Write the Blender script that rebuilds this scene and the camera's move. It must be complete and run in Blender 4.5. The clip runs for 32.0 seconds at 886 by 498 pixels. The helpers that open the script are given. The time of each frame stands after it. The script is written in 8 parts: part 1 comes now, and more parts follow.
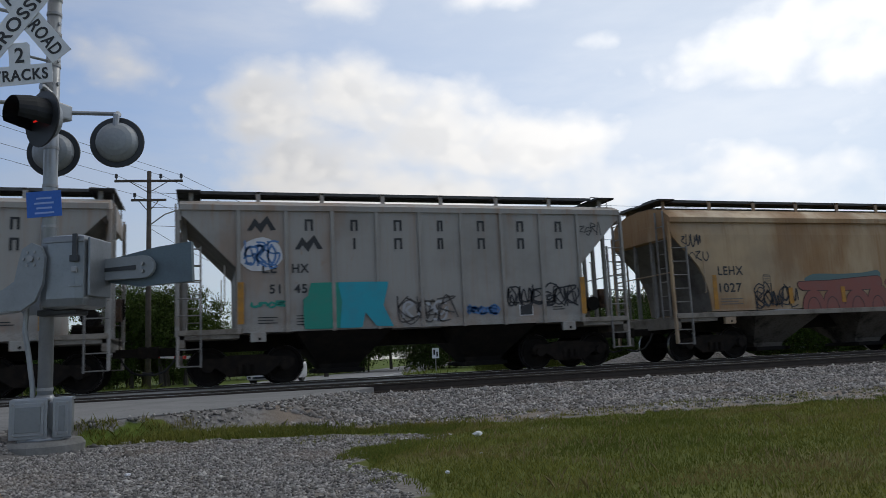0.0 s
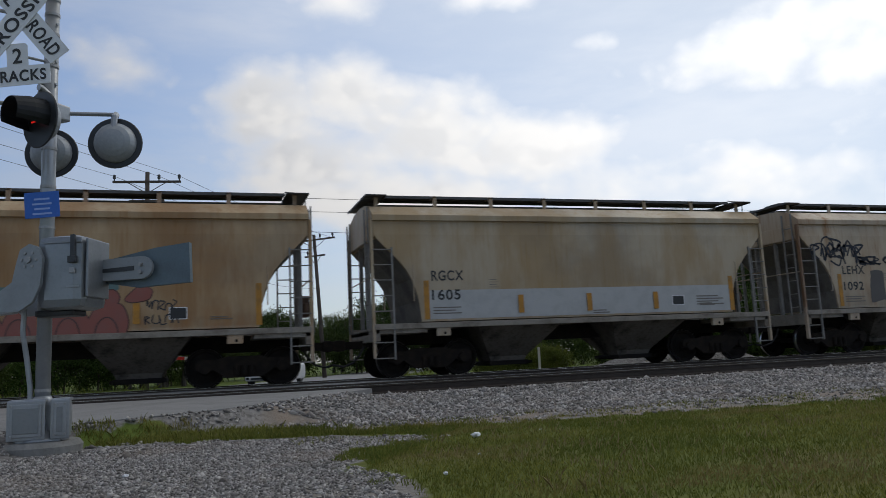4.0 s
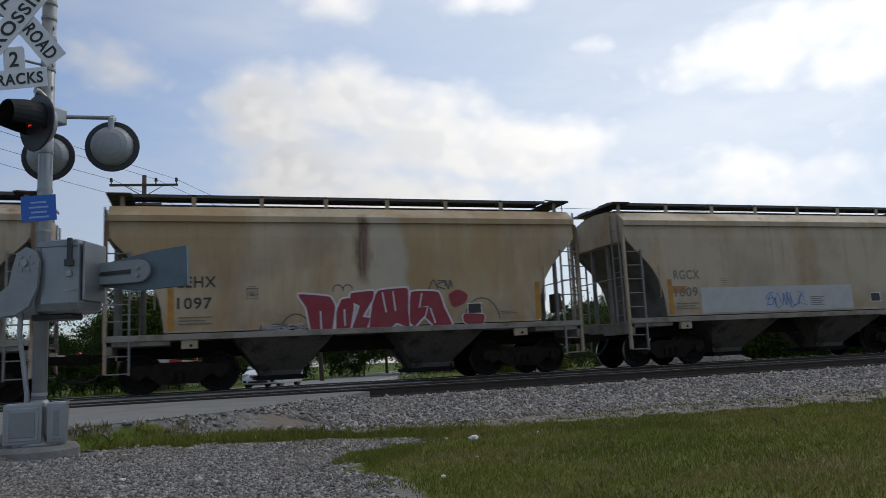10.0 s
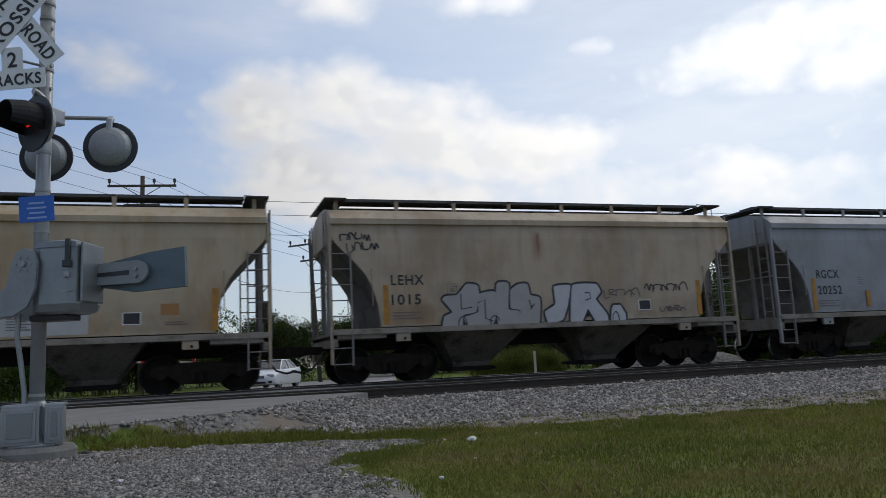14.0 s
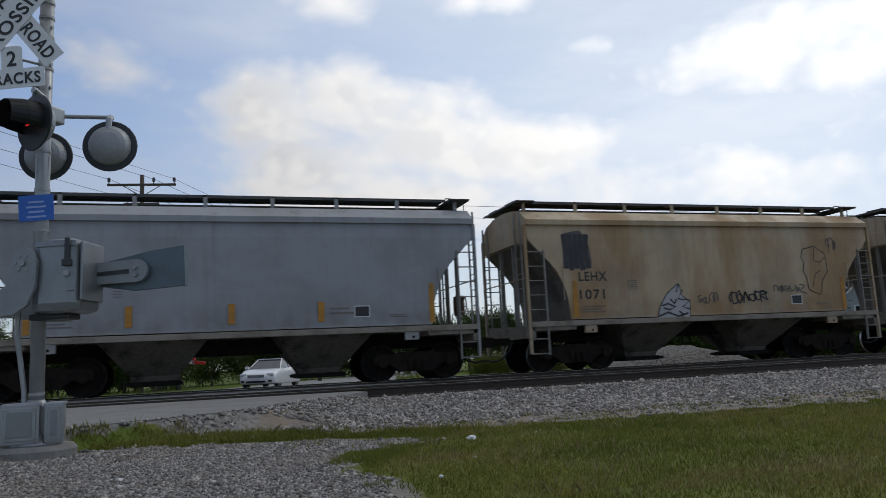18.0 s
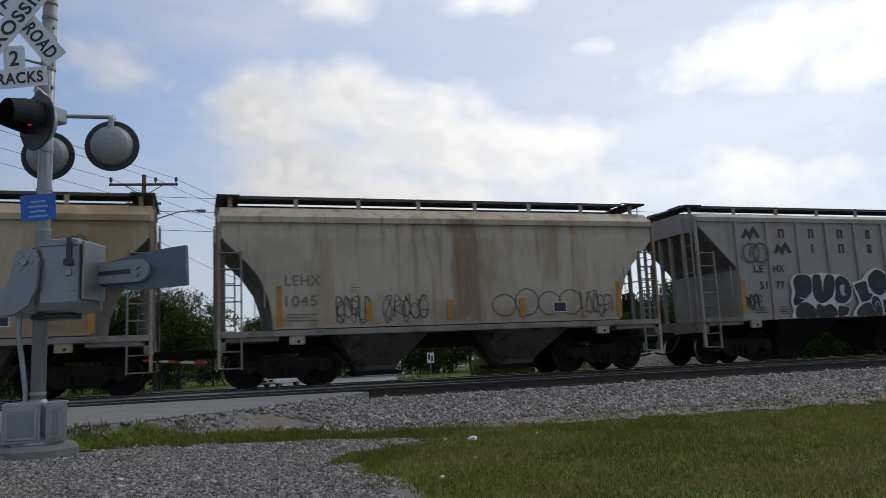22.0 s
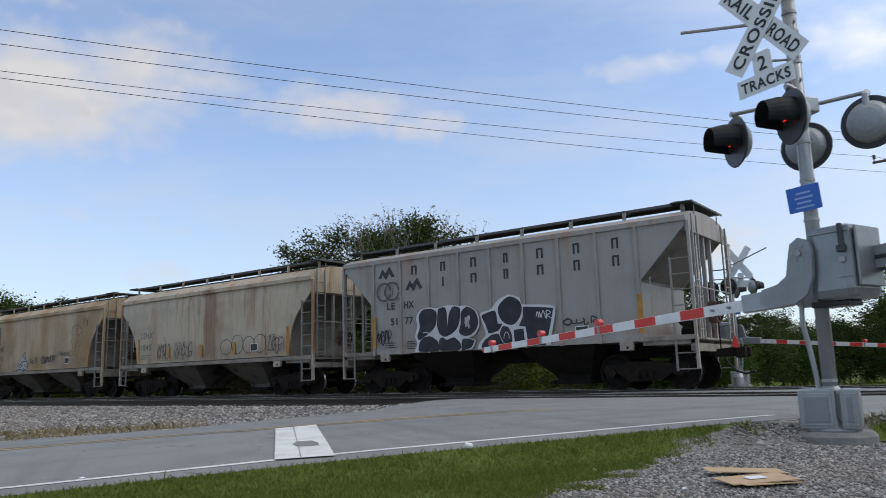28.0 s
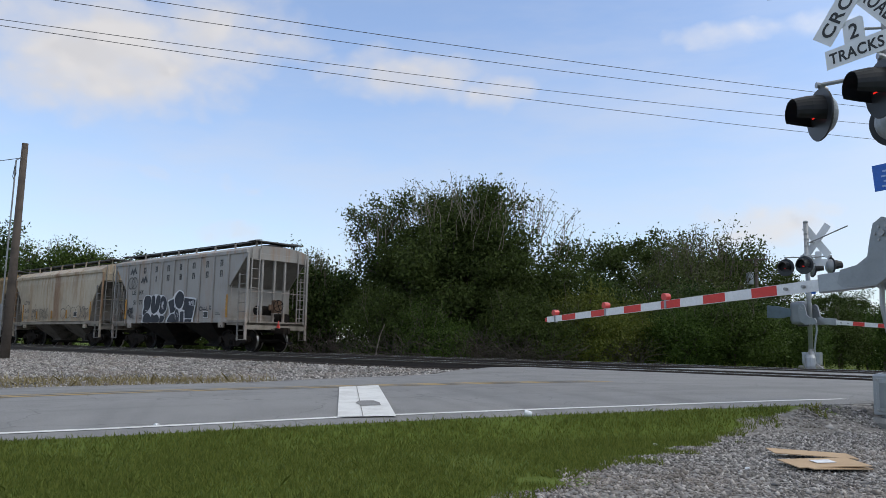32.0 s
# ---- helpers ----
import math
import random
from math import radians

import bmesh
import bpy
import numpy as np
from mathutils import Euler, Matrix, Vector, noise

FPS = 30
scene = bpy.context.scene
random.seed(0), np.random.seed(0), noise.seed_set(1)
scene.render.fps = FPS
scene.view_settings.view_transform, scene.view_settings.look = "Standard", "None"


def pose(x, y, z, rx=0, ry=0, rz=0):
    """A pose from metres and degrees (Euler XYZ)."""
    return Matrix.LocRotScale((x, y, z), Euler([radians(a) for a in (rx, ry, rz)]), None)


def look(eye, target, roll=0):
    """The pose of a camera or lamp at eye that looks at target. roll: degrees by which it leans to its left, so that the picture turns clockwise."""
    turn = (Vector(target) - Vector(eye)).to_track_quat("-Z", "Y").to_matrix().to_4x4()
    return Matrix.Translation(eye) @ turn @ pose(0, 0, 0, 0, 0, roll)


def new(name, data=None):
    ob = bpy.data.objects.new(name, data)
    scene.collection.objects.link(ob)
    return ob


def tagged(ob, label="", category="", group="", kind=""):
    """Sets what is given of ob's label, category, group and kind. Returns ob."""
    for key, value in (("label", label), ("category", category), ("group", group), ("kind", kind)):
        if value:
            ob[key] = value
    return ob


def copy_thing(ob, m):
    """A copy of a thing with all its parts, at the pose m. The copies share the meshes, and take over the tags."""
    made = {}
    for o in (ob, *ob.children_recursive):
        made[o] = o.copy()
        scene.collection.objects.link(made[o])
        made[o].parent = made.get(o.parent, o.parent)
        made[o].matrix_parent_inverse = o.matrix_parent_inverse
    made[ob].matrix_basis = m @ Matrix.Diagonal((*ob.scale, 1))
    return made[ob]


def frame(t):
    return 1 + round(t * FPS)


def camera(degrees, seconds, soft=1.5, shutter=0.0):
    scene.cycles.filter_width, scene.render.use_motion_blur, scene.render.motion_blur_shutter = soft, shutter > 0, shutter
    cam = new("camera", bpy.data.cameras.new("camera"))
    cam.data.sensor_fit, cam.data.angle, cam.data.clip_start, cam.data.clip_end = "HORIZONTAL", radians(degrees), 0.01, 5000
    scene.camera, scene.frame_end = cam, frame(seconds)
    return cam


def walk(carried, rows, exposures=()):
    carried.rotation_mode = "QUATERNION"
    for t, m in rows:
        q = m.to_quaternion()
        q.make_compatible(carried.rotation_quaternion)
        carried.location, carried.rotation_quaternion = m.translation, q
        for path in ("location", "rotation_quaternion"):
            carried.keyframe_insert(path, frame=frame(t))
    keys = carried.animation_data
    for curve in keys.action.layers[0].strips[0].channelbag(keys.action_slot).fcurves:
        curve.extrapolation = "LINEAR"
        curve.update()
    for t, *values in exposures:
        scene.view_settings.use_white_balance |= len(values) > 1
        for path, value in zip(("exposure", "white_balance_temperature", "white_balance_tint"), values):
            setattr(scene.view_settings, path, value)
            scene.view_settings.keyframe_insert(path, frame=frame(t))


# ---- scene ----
# ---------------------------------------------------------------- camera
# x runs along the rails, y across them and away from the camera, z = 0 is the top of the rails.
EYE = 0.477
cam = camera(60.4, 32.0, soft=0.85, shutter=0.25)
ROWS = [  # seconds, yaw, pitch, roll
    (0.0, -17.75, 7.98, -2.72),
    (1.0, -17.78, 7.99, -2.68),
    (2.0, -17.83, 8.01, -2.64),
    (3.0, -17.85, 8.00, -2.69),
    (5.5, -17.91, 8.16, -2.77),
    (7.0, -17.98, 8.18, -2.80),
    (8.0, -18.04, 8.20, -2.83),
    (9.0, -18.07, 8.22, -2.83),
    (10.0, -18.09, 8.25, -2.84),
    (11.0, -18.12, 8.29, -2.85),
    (12.0, -18.15, 8.30, -2.83),
    (13.0, -18.19, 8.31, -2.81),
    (14.0, -18.22, 8.33, -2.80),
    (16.5, -18.24, 8.29, -2.83),
    (18.0, -18.24, 8.25, -2.81),
    (19.0, -18.25, 8.24, -2.78),
    (20.0, -18.27, 8.27, -2.75),
    (21.0, -18.24, 8.29, -2.70),
    (21.5, -18.22, 8.30, -2.68),
    (22.0, -18.13, 8.30, -2.63),
    (22.5, -18.03, 8.29, -2.63),
    (23.0, -17.98, 8.28, -2.66),
    (24.0, -17.94, 8.26, -2.63),
    (24.5, -17.93, 8.25, -2.61),
    (25.0, -15.86, 8.27, -2.63),
    (25.5, -6.90, 8.35, -2.72),
    (26.0, 4.82, 8.45, -2.84),
    (26.5, 16.53, 8.55, -2.96),
    (27.0, 25.48, 9.03, -2.34),
    (27.5, 32.50, 9.36, -1.91),
    (28.0, 36.22, 9.54, -1.67),
    (28.5, 42.19, 9.72, -1.23),
    (29.0, 43.99, 9.84, -1.15),
    (29.5, 43.42, 10.08, -0.86),
    (30.0, 42.81, 10.09, -0.30),
    (30.2, 42.84, 9.90, -0.33),
    (30.3, 42.68, 10.95, -0.17),
    (30.4, 42.07, 15.02, 0.43),
    (30.5, 41.72, 17.36, 0.77),
    (30.7, 41.60, 19.04, 1.00),
    (30.9, 41.60, 19.04, 1.00),
    (31.0, 41.52, 17.67, 1.21),
    (31.1, 41.42, 13.66, 1.21),
    (31.2, 41.36, 11.18, 1.21),
    (31.3, 41.34, 9.98, 1.21),
    (31.4, 41.31, 9.02, 1.21),
    (31.5, 41.30, 8.38, 1.21),
    (31.7, 41.23, 7.23, 0.97),
    (32.0, 41.22, 7.07, 0.94),
]


def turned(yaw, pitch, roll):
    a, b = radians(yaw), radians(pitch)
    way = Vector((-math.sin(a) * math.cos(b), math.cos(a) * math.cos(b), math.sin(b)))
    eye = Vector((0, 0, EYE))
    return look(eye, eye + way * 10, roll)


walk(cam, [(t, turned(a, b, c)) for t, a, b, c in ROWS],
     exposures=[(0, -0.62), (24.5, -0.62), (26.5, -0.38), (27.0, -0.10), (27.4, 0.0), (28.0, 0.05), (30.0, 0.06), (30.6, -0.06), (31.1, -0.22), (31.5, 0.10), (32.0, 0.12)])

# ---------------------------------------------------------------- sky and sun
SUN_YAW, SUN_HIGH = -62.0, 47.0     # to the right of the tracks' square, high


def toward(yaw, pitch):
    a, b = radians(yaw), radians(pitch)
    return Vector((-math.sin(a) * math.cos(b), math.cos(a) * math.cos(b), math.sin(b)))


class Net:
    """Short way to write node trees."""

    def __init__(self, tree):
        self.t = tree
        tree.nodes.clear()

    def n(self, kind, props=None, **ins):
        node = self.t.nodes.new(kind)
        props = props or {}
        if "operation" in props:
            node.operation = props["operation"]
        if "use_clamp" in props:
            node.use_clamp = props["use_clamp"]
        if "interpolation_type" in props:
            node.interpolation_type = props["interpolation_type"]
        if "data_type" in props:
            node.data_type = props["data_type"]
        if "blend_type" in props:
            node.blend_type = props["blend_type"]
        if "feature" in props:
            node.feature = props["feature"]
        if "attribute_name" in props:
            node.attribute_name = props["attribute_name"]
        for k, v in ins.items():
            self.put(node, k, v)
        return node

    def put(self, node, key, v):
        sock = node.inputs[int(key[1:])] if key[0] == "i" and key[1:].isdigit() else node.inputs[key.replace("_", " ")]
        if isinstance(v, bpy.types.NodeSocket):
            self.t.links.new(v, sock)
        else:
            sock.default_value = v

    def math(self, op, a, b=0.0, c=0.0, clamp=False):
        return self.n("ShaderNodeMath", {"operation": op, "use_clamp": clamp}, i0=a, i1=b, i2=c).outputs[0]

    def ramp(self, v, lo, hi, a=0.0, b=1.0):
        return self.n("ShaderNodeMapRange", {"interpolation_type": "SMOOTHSTEP"}, Value=v, From_Min=lo, From_Max=hi, To_Min=a, To_Max=b).outputs[0]

    def noise(self, vec, scale, detail=4.0, rough=0.55, distort=0.0):
        return self.n("ShaderNodeTexNoise", None, Vector=vec, Scale=scale, Detail=detail, Roughness=rough, Distortion=distort).outputs[0]

    def mix(self, f, a, b, how="MIX"):
        node = self.n("ShaderNodeMix", {"data_type": "RGBA", "blend_type": how})
        self.put(node, "i0", f)
        for i, v in ((6, a), (7, b)):
            if isinstance(v, bpy.types.NodeSocket):
                self.t.links.new(v, node.inputs[i])
            else:
                node.inputs[i].default_value = (*v, 1) if len(v) == 3 else v
        return node.outputs[2]

    def mapped(self, vec, scale=(1, 1, 1), loc=(0, 0, 0)):
        return self.n("ShaderNodeMapping", None, Vector=vec, Scale=scale, Location=loc).outputs[0]


world = bpy.data.worlds.new("sky")
scene.world = world
world.use_nodes = True
w = Net(world.node_tree)
d = w.n("ShaderNodeTexCoord").outputs["Generated"]
air = w.n("ShaderNodeTexSky")
air.sky_type, air.sun_disc, air.sun_elevation, air.sun_rotation = "NISHITA", False, radians(SUN_HIGH), radians(-SUN_YAW)
air.air_density, air.dust_density, air.ozone_density, air.altitude = 1.0, 0.5, 2.0, 10
sky = air.outputs[0]
# clouds: heaped cumulus with rounded heads, softer sheets towards the other end of the sky
flat = w.mapped(d, (1.0, 1.0, 1.45))
big = w.noise(flat, 2.6, 8.0, 0.56, 0.2)
fine = w.noise(flat, 13.0, 8.0, 0.60, 0.15)


def heads(vec):
    """Rounded lumps at three sizes, about -0.3 to 0.3."""
    warp = w.n("ShaderNodeTexNoise", None, Vector=vec, Scale=9.0, Detail=4.0).outputs[1]
    bent = w.n("ShaderNodeVectorMath", {"operation": "MULTIPLY_ADD"}, i0=warp, i1=(0.07, 0.07, 0.07), i2=vec).outputs[0]
    total = None
    for size, weight in ((7.0, 0.5), (17.0, 0.32), (41.0, 0.2)):
        cell = w.n("ShaderNodeTexVoronoi", {"feature": "SMOOTH_F1"}, Vector=bent, Scale=size).outputs[0]
        lump = w.math("MULTIPLY", w.math("SUBTRACT", 0.42, cell), weight)
        total = lump if total is None else w.math("ADD", total, lump)
    return total


CLOUDS = [  # yaw, pitch, half width, half height in degrees, weight
    (-4.6, 18.0, 4.6, 3.2, 1.0), (-12, 18.8, 4.6, 3.0, 1.0), (-8.5, 15.0, 8, 4.0, 1.0), (-18, 16.4, 6, 3.2, 1.0), (-25, 15.0, 9, 3.0, 0.95), (-34, 12.4, 12, 2.8, 0.85), (-14, 12.0, 14, 2.6, 0.95),
    (-42, 19.5, 8, 3.0, 0.85), (-48, 20, 7, 5.5, 0.85), (-31, 22.2, 3.2, 0.9, 0.5), (-48, 14.5, 3, 2, 0.6), (-44, 11, 10, 2, 0.7), (6, 20.9, 5.2, 2.1, 0.72), (-10.6, 26.4, 3.6, 1.6, 0.7), (-22, 26, 4, 1.0, 0.55), (2, 17.4, 2.5, 1.0, 0.4),
    (36.8, 18.8, 3.2, 1.5, 0.92), (45, 19.6, 9, 2.2, 0.74), (66, 19.5, 10, 4.4, 0.90), (59, 21.5, 8, 3.2, 0.82), (71, 16.2, 6, 3.4, 0.80), (19, 21.8, 9, 1.1, 0.60), (66, 26, 7, 2, 0.48), (37.6, 15, 2.2, 1, 0.42), (17, 9, 11, 1.8, 0.55), (57.5, 8.0, 4, 1.2, 0.7), (62, 11, 16, 2.2, 0.45)]
mask = None
for yaw, pitch, hw, hh, weight in CLOUDS:
    c = toward(yaw, pitch)
    side = Vector((math.cos(radians(yaw)), math.sin(radians(yaw)), 0))
    up = side.cross(c)
    a = w.n("ShaderNodeVectorMath", {"operation": "DOT_PRODUCT"}, i0=d, i1=tuple(side / math.sin(radians(hw)))).outputs[1]
    b = w.n("ShaderNodeVectorMath", {"operation": "DOT_PRODUCT"}, i0=d, i1=tuple(up / math.sin(radians(hh)))).outputs[1]
    f = w.n("ShaderNodeVectorMath", {"operation": "DOT_PRODUCT"}, i0=d, i1=tuple(c)).outputs[1]
    r = w.math("ADD", w.math("MULTIPLY", a, a), w.math("MULTIPLY", b, b))
    g = w.math("MULTIPLY", w.math("MULTIPLY", w.math("POWER", 2.718, w.math("MULTIPLY", r, -0.62)), weight), w.math("GREATER_THAN", f, 0.0))
    mask = g if mask is None else w.math("MAXIMUM", mask, g)
puffs = heads(flat)
ragged = w.math("ADD", w.math("MULTIPLY", w.math("SUBTRACT", big, 0.5), 0.75), w.math("MULTIPLY", w.math("SUBTRACT", fine, 0.5), 0.55))
body = w.math("ADD", w.math("ADD", mask, w.math("MULTIPLY", puffs, 1.1)), ragged)
cover = w.ramp(body, 0.24, 0.98)
thick = w.ramp(body, 0.55, 1.05)
veil = w.math("MULTIPLY", w.ramp(w.noise(w.mapped(d, (1, 1, 4.0)), 1.6, 6.0, 0.6), 0.38, 0.72), 0.36)
cover = w.math("MAXIMUM", cover, veil)
# the lumps shade one another, away from the sun
over = heads(w.mapped(flat, (1, 1, 1), tuple(toward(SUN_YAW, SUN_HIGH) * 0.035)))
lit = w.ramp(w.math("ADD", w.math("SUBTRACT", over, puffs), w.math("MULTIPLY", w.math("SUBTRACT", fine, 0.5), 0.25)), 0.10, -0.10)
toned = w.ramp(w.n("ShaderNodeVectorMath", {"operation": "DOT_PRODUCT"}, i0=d, i1=tuple(toward(SUN_YAW, SUN_HIGH))).outputs[1], 0.0, 0.5, 0.3, 1.0)
white = w.mix(w.math("MULTIPLY", toned, w.math("MULTIPLY", thick, w.math("SUBTRACT", 1.0, lit))), (8.5, 8.4, 8.4), (5.5, 5.7, 6.2))
high = w.n("ShaderNodeSeparateXYZ", None, Vector=d).outputs[2]
haze = w.ramp(high, 0.0, 0.36, 0.50, 0.15)
tint = w.mix(haze, w.mix(1.0, sky, (1.70, 1.80, 1.97), "MULTIPLY"), (6.3, 6.85, 7.8))
# even pale tint overhead, out of view, added so the skylight is less blue
tint = w.mix(w.ramp(high, 0.56, 0.88, 0.0, 0.95), tint, (7.4, 7.1, 6.7))
# brightness swells towards the veiled sun
near = w.n("ShaderNodeVectorMath", {"operation": "DOT_PRODUCT"}, i0=d, i1=tuple(toward(SUN_YAW, SUN_HIGH))).outputs[1]
glow = w.ramp(near, 0.32, 1.05, 0.0, 0.85)
white = w.mix(w.ramp(near, 0.05, 0.55), w.mix(1.0, white, (0.79, 0.79, 0.81), "MULTIPLY"), white)
base = w.mix(glow, tint, (11.7, 12.7, 13.8))
final = w.mix(cover, base, w.mix(glow, white, (22.0, 21.9, 21.7)))
bg = w.n("ShaderNodeBackground", None, Color=final, Strength=0.10)
w.t.links.new(bg.outputs[0], w.n("ShaderNodeOutputWorld").inputs[0])

sun = new("sun", bpy.data.lights.new("sun", "SUN"))
sun.data.energy, sun.data.angle, sun.data.color = 0.5, radians(12), (1.0, 0.92, 0.80)
sun.matrix_world = look(toward(SUN_YAW, SUN_HIGH) * 50, (0, 0, 0))

# ---------------------------------------------------------------- materials


def material(name, build):
    m = bpy.data.materials.new(name)
    m.use_nodes = True
    net = Net(m.node_tree)
    shader = net.n("ShaderNodeBsdfPrincipled")
    net.t.links.new(shader.outputs[0], net.n("ShaderNodeOutputMaterial").inputs[0])
    build(net, shader)
    return m


def bumped(net, shader, height, strength=0.3, distance=0.02):
    net.put(shader, "Normal", net.n("ShaderNodeBump", None, Height=height, Strength=strength, Distance=distance).outputs[0])


def place(net):
    return net.n("ShaderNodeTexCoord").outputs["Object"]


def ground_place(net):
    return net.n("ShaderNodeNewGeometry").outputs["Position"]


def worn(name, color, dirt, rough=0.6, metal=0.0, scale=3.0, amount=0.5, bump=0.15):
    """Paint, metal or concrete with stains at two scales."""
    def build(net, sh):
        p = place(net)
        big, small = net.noise(p, scale, 5), net.noise(p, scale * 11, 4)
        f = net.math("ADD", net.math("MULTIPLY", net.ramp(big, 0.40, 0.72), amount), net.math("MULTIPLY", net.ramp(small, 0.45, 0.75), amount * 0.45), clamp=True)
        net.put(sh, "Base Color", net.mix(f, color, dirt))
        net.put(sh, "Roughness", net.math("ADD", rough - 0.1, net.math("MULTIPLY", small, 0.25)))
        net.put(sh, "Metallic", metal)
        net.put(sh, "Specular IOR Level", 0.15 if rough > 0.8 else 0.5)
        bumped(net, sh, small, bump, 0.01)
    return material(name, build)


def plain(name, color, rough=0.5, metal=0.0, grain=30.0, vary=0.18):
    def build(net, sh):
        p = place(net)
        n = net.noise(p, grain, 4)
        net.put(sh, "Base Color", net.mix(n, tuple(c * (1 - vary) for c in color), tuple(min(1, c * (1 + vary)) for c in color)))
        net.put(sh, "Roughness", rough)
        net.put(sh, "Metallic", metal)
    return material(name, build)


def car_paint(name, color, rust, seed, rusty=0.5, streak=0.5, dirt=(0.10, 0.085, 0.07), top=0.35, bands=()):
    """Freight car paint: sun-bleached, with rust bleeding down from the roof and dust rising from the track."""
    def build(net, sh):
        p = net.mapped(place(net), (1, 1, 1), (seed * 3.7, seed, 0))
        z = net.n("ShaderNodeSeparateXYZ", None, Vector=place(net)).outputs[2]
        patch = net.noise(net.mapped(p, (0.50, 0.50, 0.16)), 1.3, 5, 0.6)
        run = net.noise(net.mapped(p, (1.0, 1.0, 0.06)), 3.2, 6, 0.65)
        finerun = net.noise(net.mapped(p, (1.0, 1.0, 0.05)), 17.0, 5, 0.6)
        speck = net.noise(p, 38.0, 5, 0.7)
        up = net.ramp(z, 1.3, 4.1, 0.35, 1.0)
        r = net.math("MULTIPLY", net.ramp(patch, 0.56 - 0.22 * rusty, 0.74 - 0.18 * rusty), 0.30 + 0.55 * rusty)
        s = net.math("MULTIPLY", net.math("MULTIPLY", net.ramp(run, 0.53, 0.70), up), streak)
        s2 = net.math("MULTIPLY", net.ramp(finerun, 0.50, 0.72), 0.42 * streak)
        f = net.math("ADD", net.math("MAXIMUM", r, s), s2, clamp=True)
        c = net.mix(f, color, rust)
        c = net.mix(net.math("MULTIPLY", net.ramp(speck, 0.60, 0.78), 0.35), c, tuple(v * 0.55 for v in rust))
        # a film of soot in broad clouds, thicker towards the ends
        film = net.ramp(net.noise(net.mapped(p, (0.35, 0.35, 0.45), (3, 9, 1)), 1.5, 5, 0.6), 0.42, 0.68)
        c = net.mix(net.math("MULTIPLY", film, 0.30), c, tuple(v * 1.3 for v in dirt))
        blister = net.ramp(net.noise(net.mapped(p, (1, 1, 0.6), (1, 2, 5)), 5.5, 6, 0.7), 0.64, 0.72)
        c = net.mix(net.math("MULTIPLY", blister, 0.35), c, rust)
        low = net.math("MULTIPLY", net.ramp(z, 2.3, 1.2, 0.0, 1.0), net.ramp(net.noise(p, 2.2, 5), 0.30, 0.75))
        c = net.mix(net.math("MULTIPLY", low, 0.5), c, dirt)
        c = net.mix(net.math("MULTIPLY", net.ramp(z, 3.6, 4.3), net.math("MULTIPLY", net.ramp(run, 0.42, 0.7), top)), c, rust)
        # rust creeping up from the bottom seam
        creep = net.math("MULTIPLY", net.ramp(z, 2.15, 1.40), net.ramp(net.noise(net.mapped(p, (1, 1, 0.35), (5, 1, 0)), 1.9, 6, 0.65), 0.42, 0.66))
        c = net.mix(net.math("MULTIPLY", creep, 0.25 + 0.55 * rusty), c, tuple(v * k for v, k in zip(rust, (1.05, 0.92, 0.75))))
        x = net.n("ShaderNodeSeparateXYZ", None, Vector=place(net)).outputs[0]
        wobble = net.math("MULTIPLY", net.math("SUBTRACT", net.noise(net.mapped(p, (1, 1, 0.5)), 2.5, 5), 0.5), 0.5)
        for x0, x1, z0, z1, tone, deep in bands:
            # one broad stain with soft sides
            xs = net.math("ADD", x, wobble)
            zs = net.math("ADD", z, wobble)
            k = net.math("MULTIPLY", net.ramp(xs, x0 - 0.12, x0 + 0.12), net.ramp(xs, x1 + 0.12, x1 - 0.12))
            k = net.math("MULTIPLY", k, net.math("MULTIPLY", net.ramp(zs, z0 - 0.2, z0 + 0.35), net.ramp(zs, z1 + 0.1, z1 - 0.1)))
            k = net.math("MULTIPLY", k, net.math("ADD", 0.65, net.math("MULTIPLY", net.ramp(finerun, 0.3, 0.7), 0.35)))
            c = net.mix(net.math("MULTIPLY", k, deep), c, tone)
        # pale dust caught along the side sill
        c = net.mix(net.math("MULTIPLY", net.math("MULTIPLY", net.ramp(z, 1.46, 1.36), net.ramp(speck, 0.3, 0.7)), 0.35), c, (0.50, 0.48, 0.44))
        net.put(sh, "Base Color", c)
        net.put(sh, "Roughness", net.math("ADD", 0.5, net.math("MULTIPLY", f, 0.3)))
        bumped(net, sh, net.math("ADD", net.math("MULTIPLY", speck, 0.25), net.noise(p, 1.6, 3)), 0.16, 0.03)
    return material(name, build)


RUST = (0.30, 0.15, 0.065)
M = {}
M["rail"] = worn("rail steel", (0.05, 0.038, 0.03), (0.03, 0.02, 0.015), 0.65, 0.3, 6.0)
M["rail_top"] = plain("polished rail head", (0.55, 0.55, 0.55), 0.22, 1.0)
M["tie"] = worn("weathered tie timber", (0.055, 0.046, 0.04), (0.026, 0.022, 0.02), 0.88, 0.0, 4.0, 0.8, 0.5)
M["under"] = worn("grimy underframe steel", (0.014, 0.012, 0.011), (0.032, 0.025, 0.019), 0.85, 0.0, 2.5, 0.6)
M["truck"] = worn("brake-dust brown cast steel", (0.016, 0.013, 0.011), (0.036, 0.026, 0.018), 0.88, 0.0, 4.0, 0.6)
M["wheel"] = worn("dark steel wheel", (0.012, 0.010, 0.009), (0.026, 0.020, 0.015), 0.85, 0.0, 5.0)
M["tread"] = plain("bright wheel tread", (0.5, 0.5, 0.5), 0.3, 1.0)
M["grate"] = worn("dark galvanised grating", (0.095, 0.095, 0.095), (0.045, 0.042, 0.04), 0.6, 0.3, 5.0)
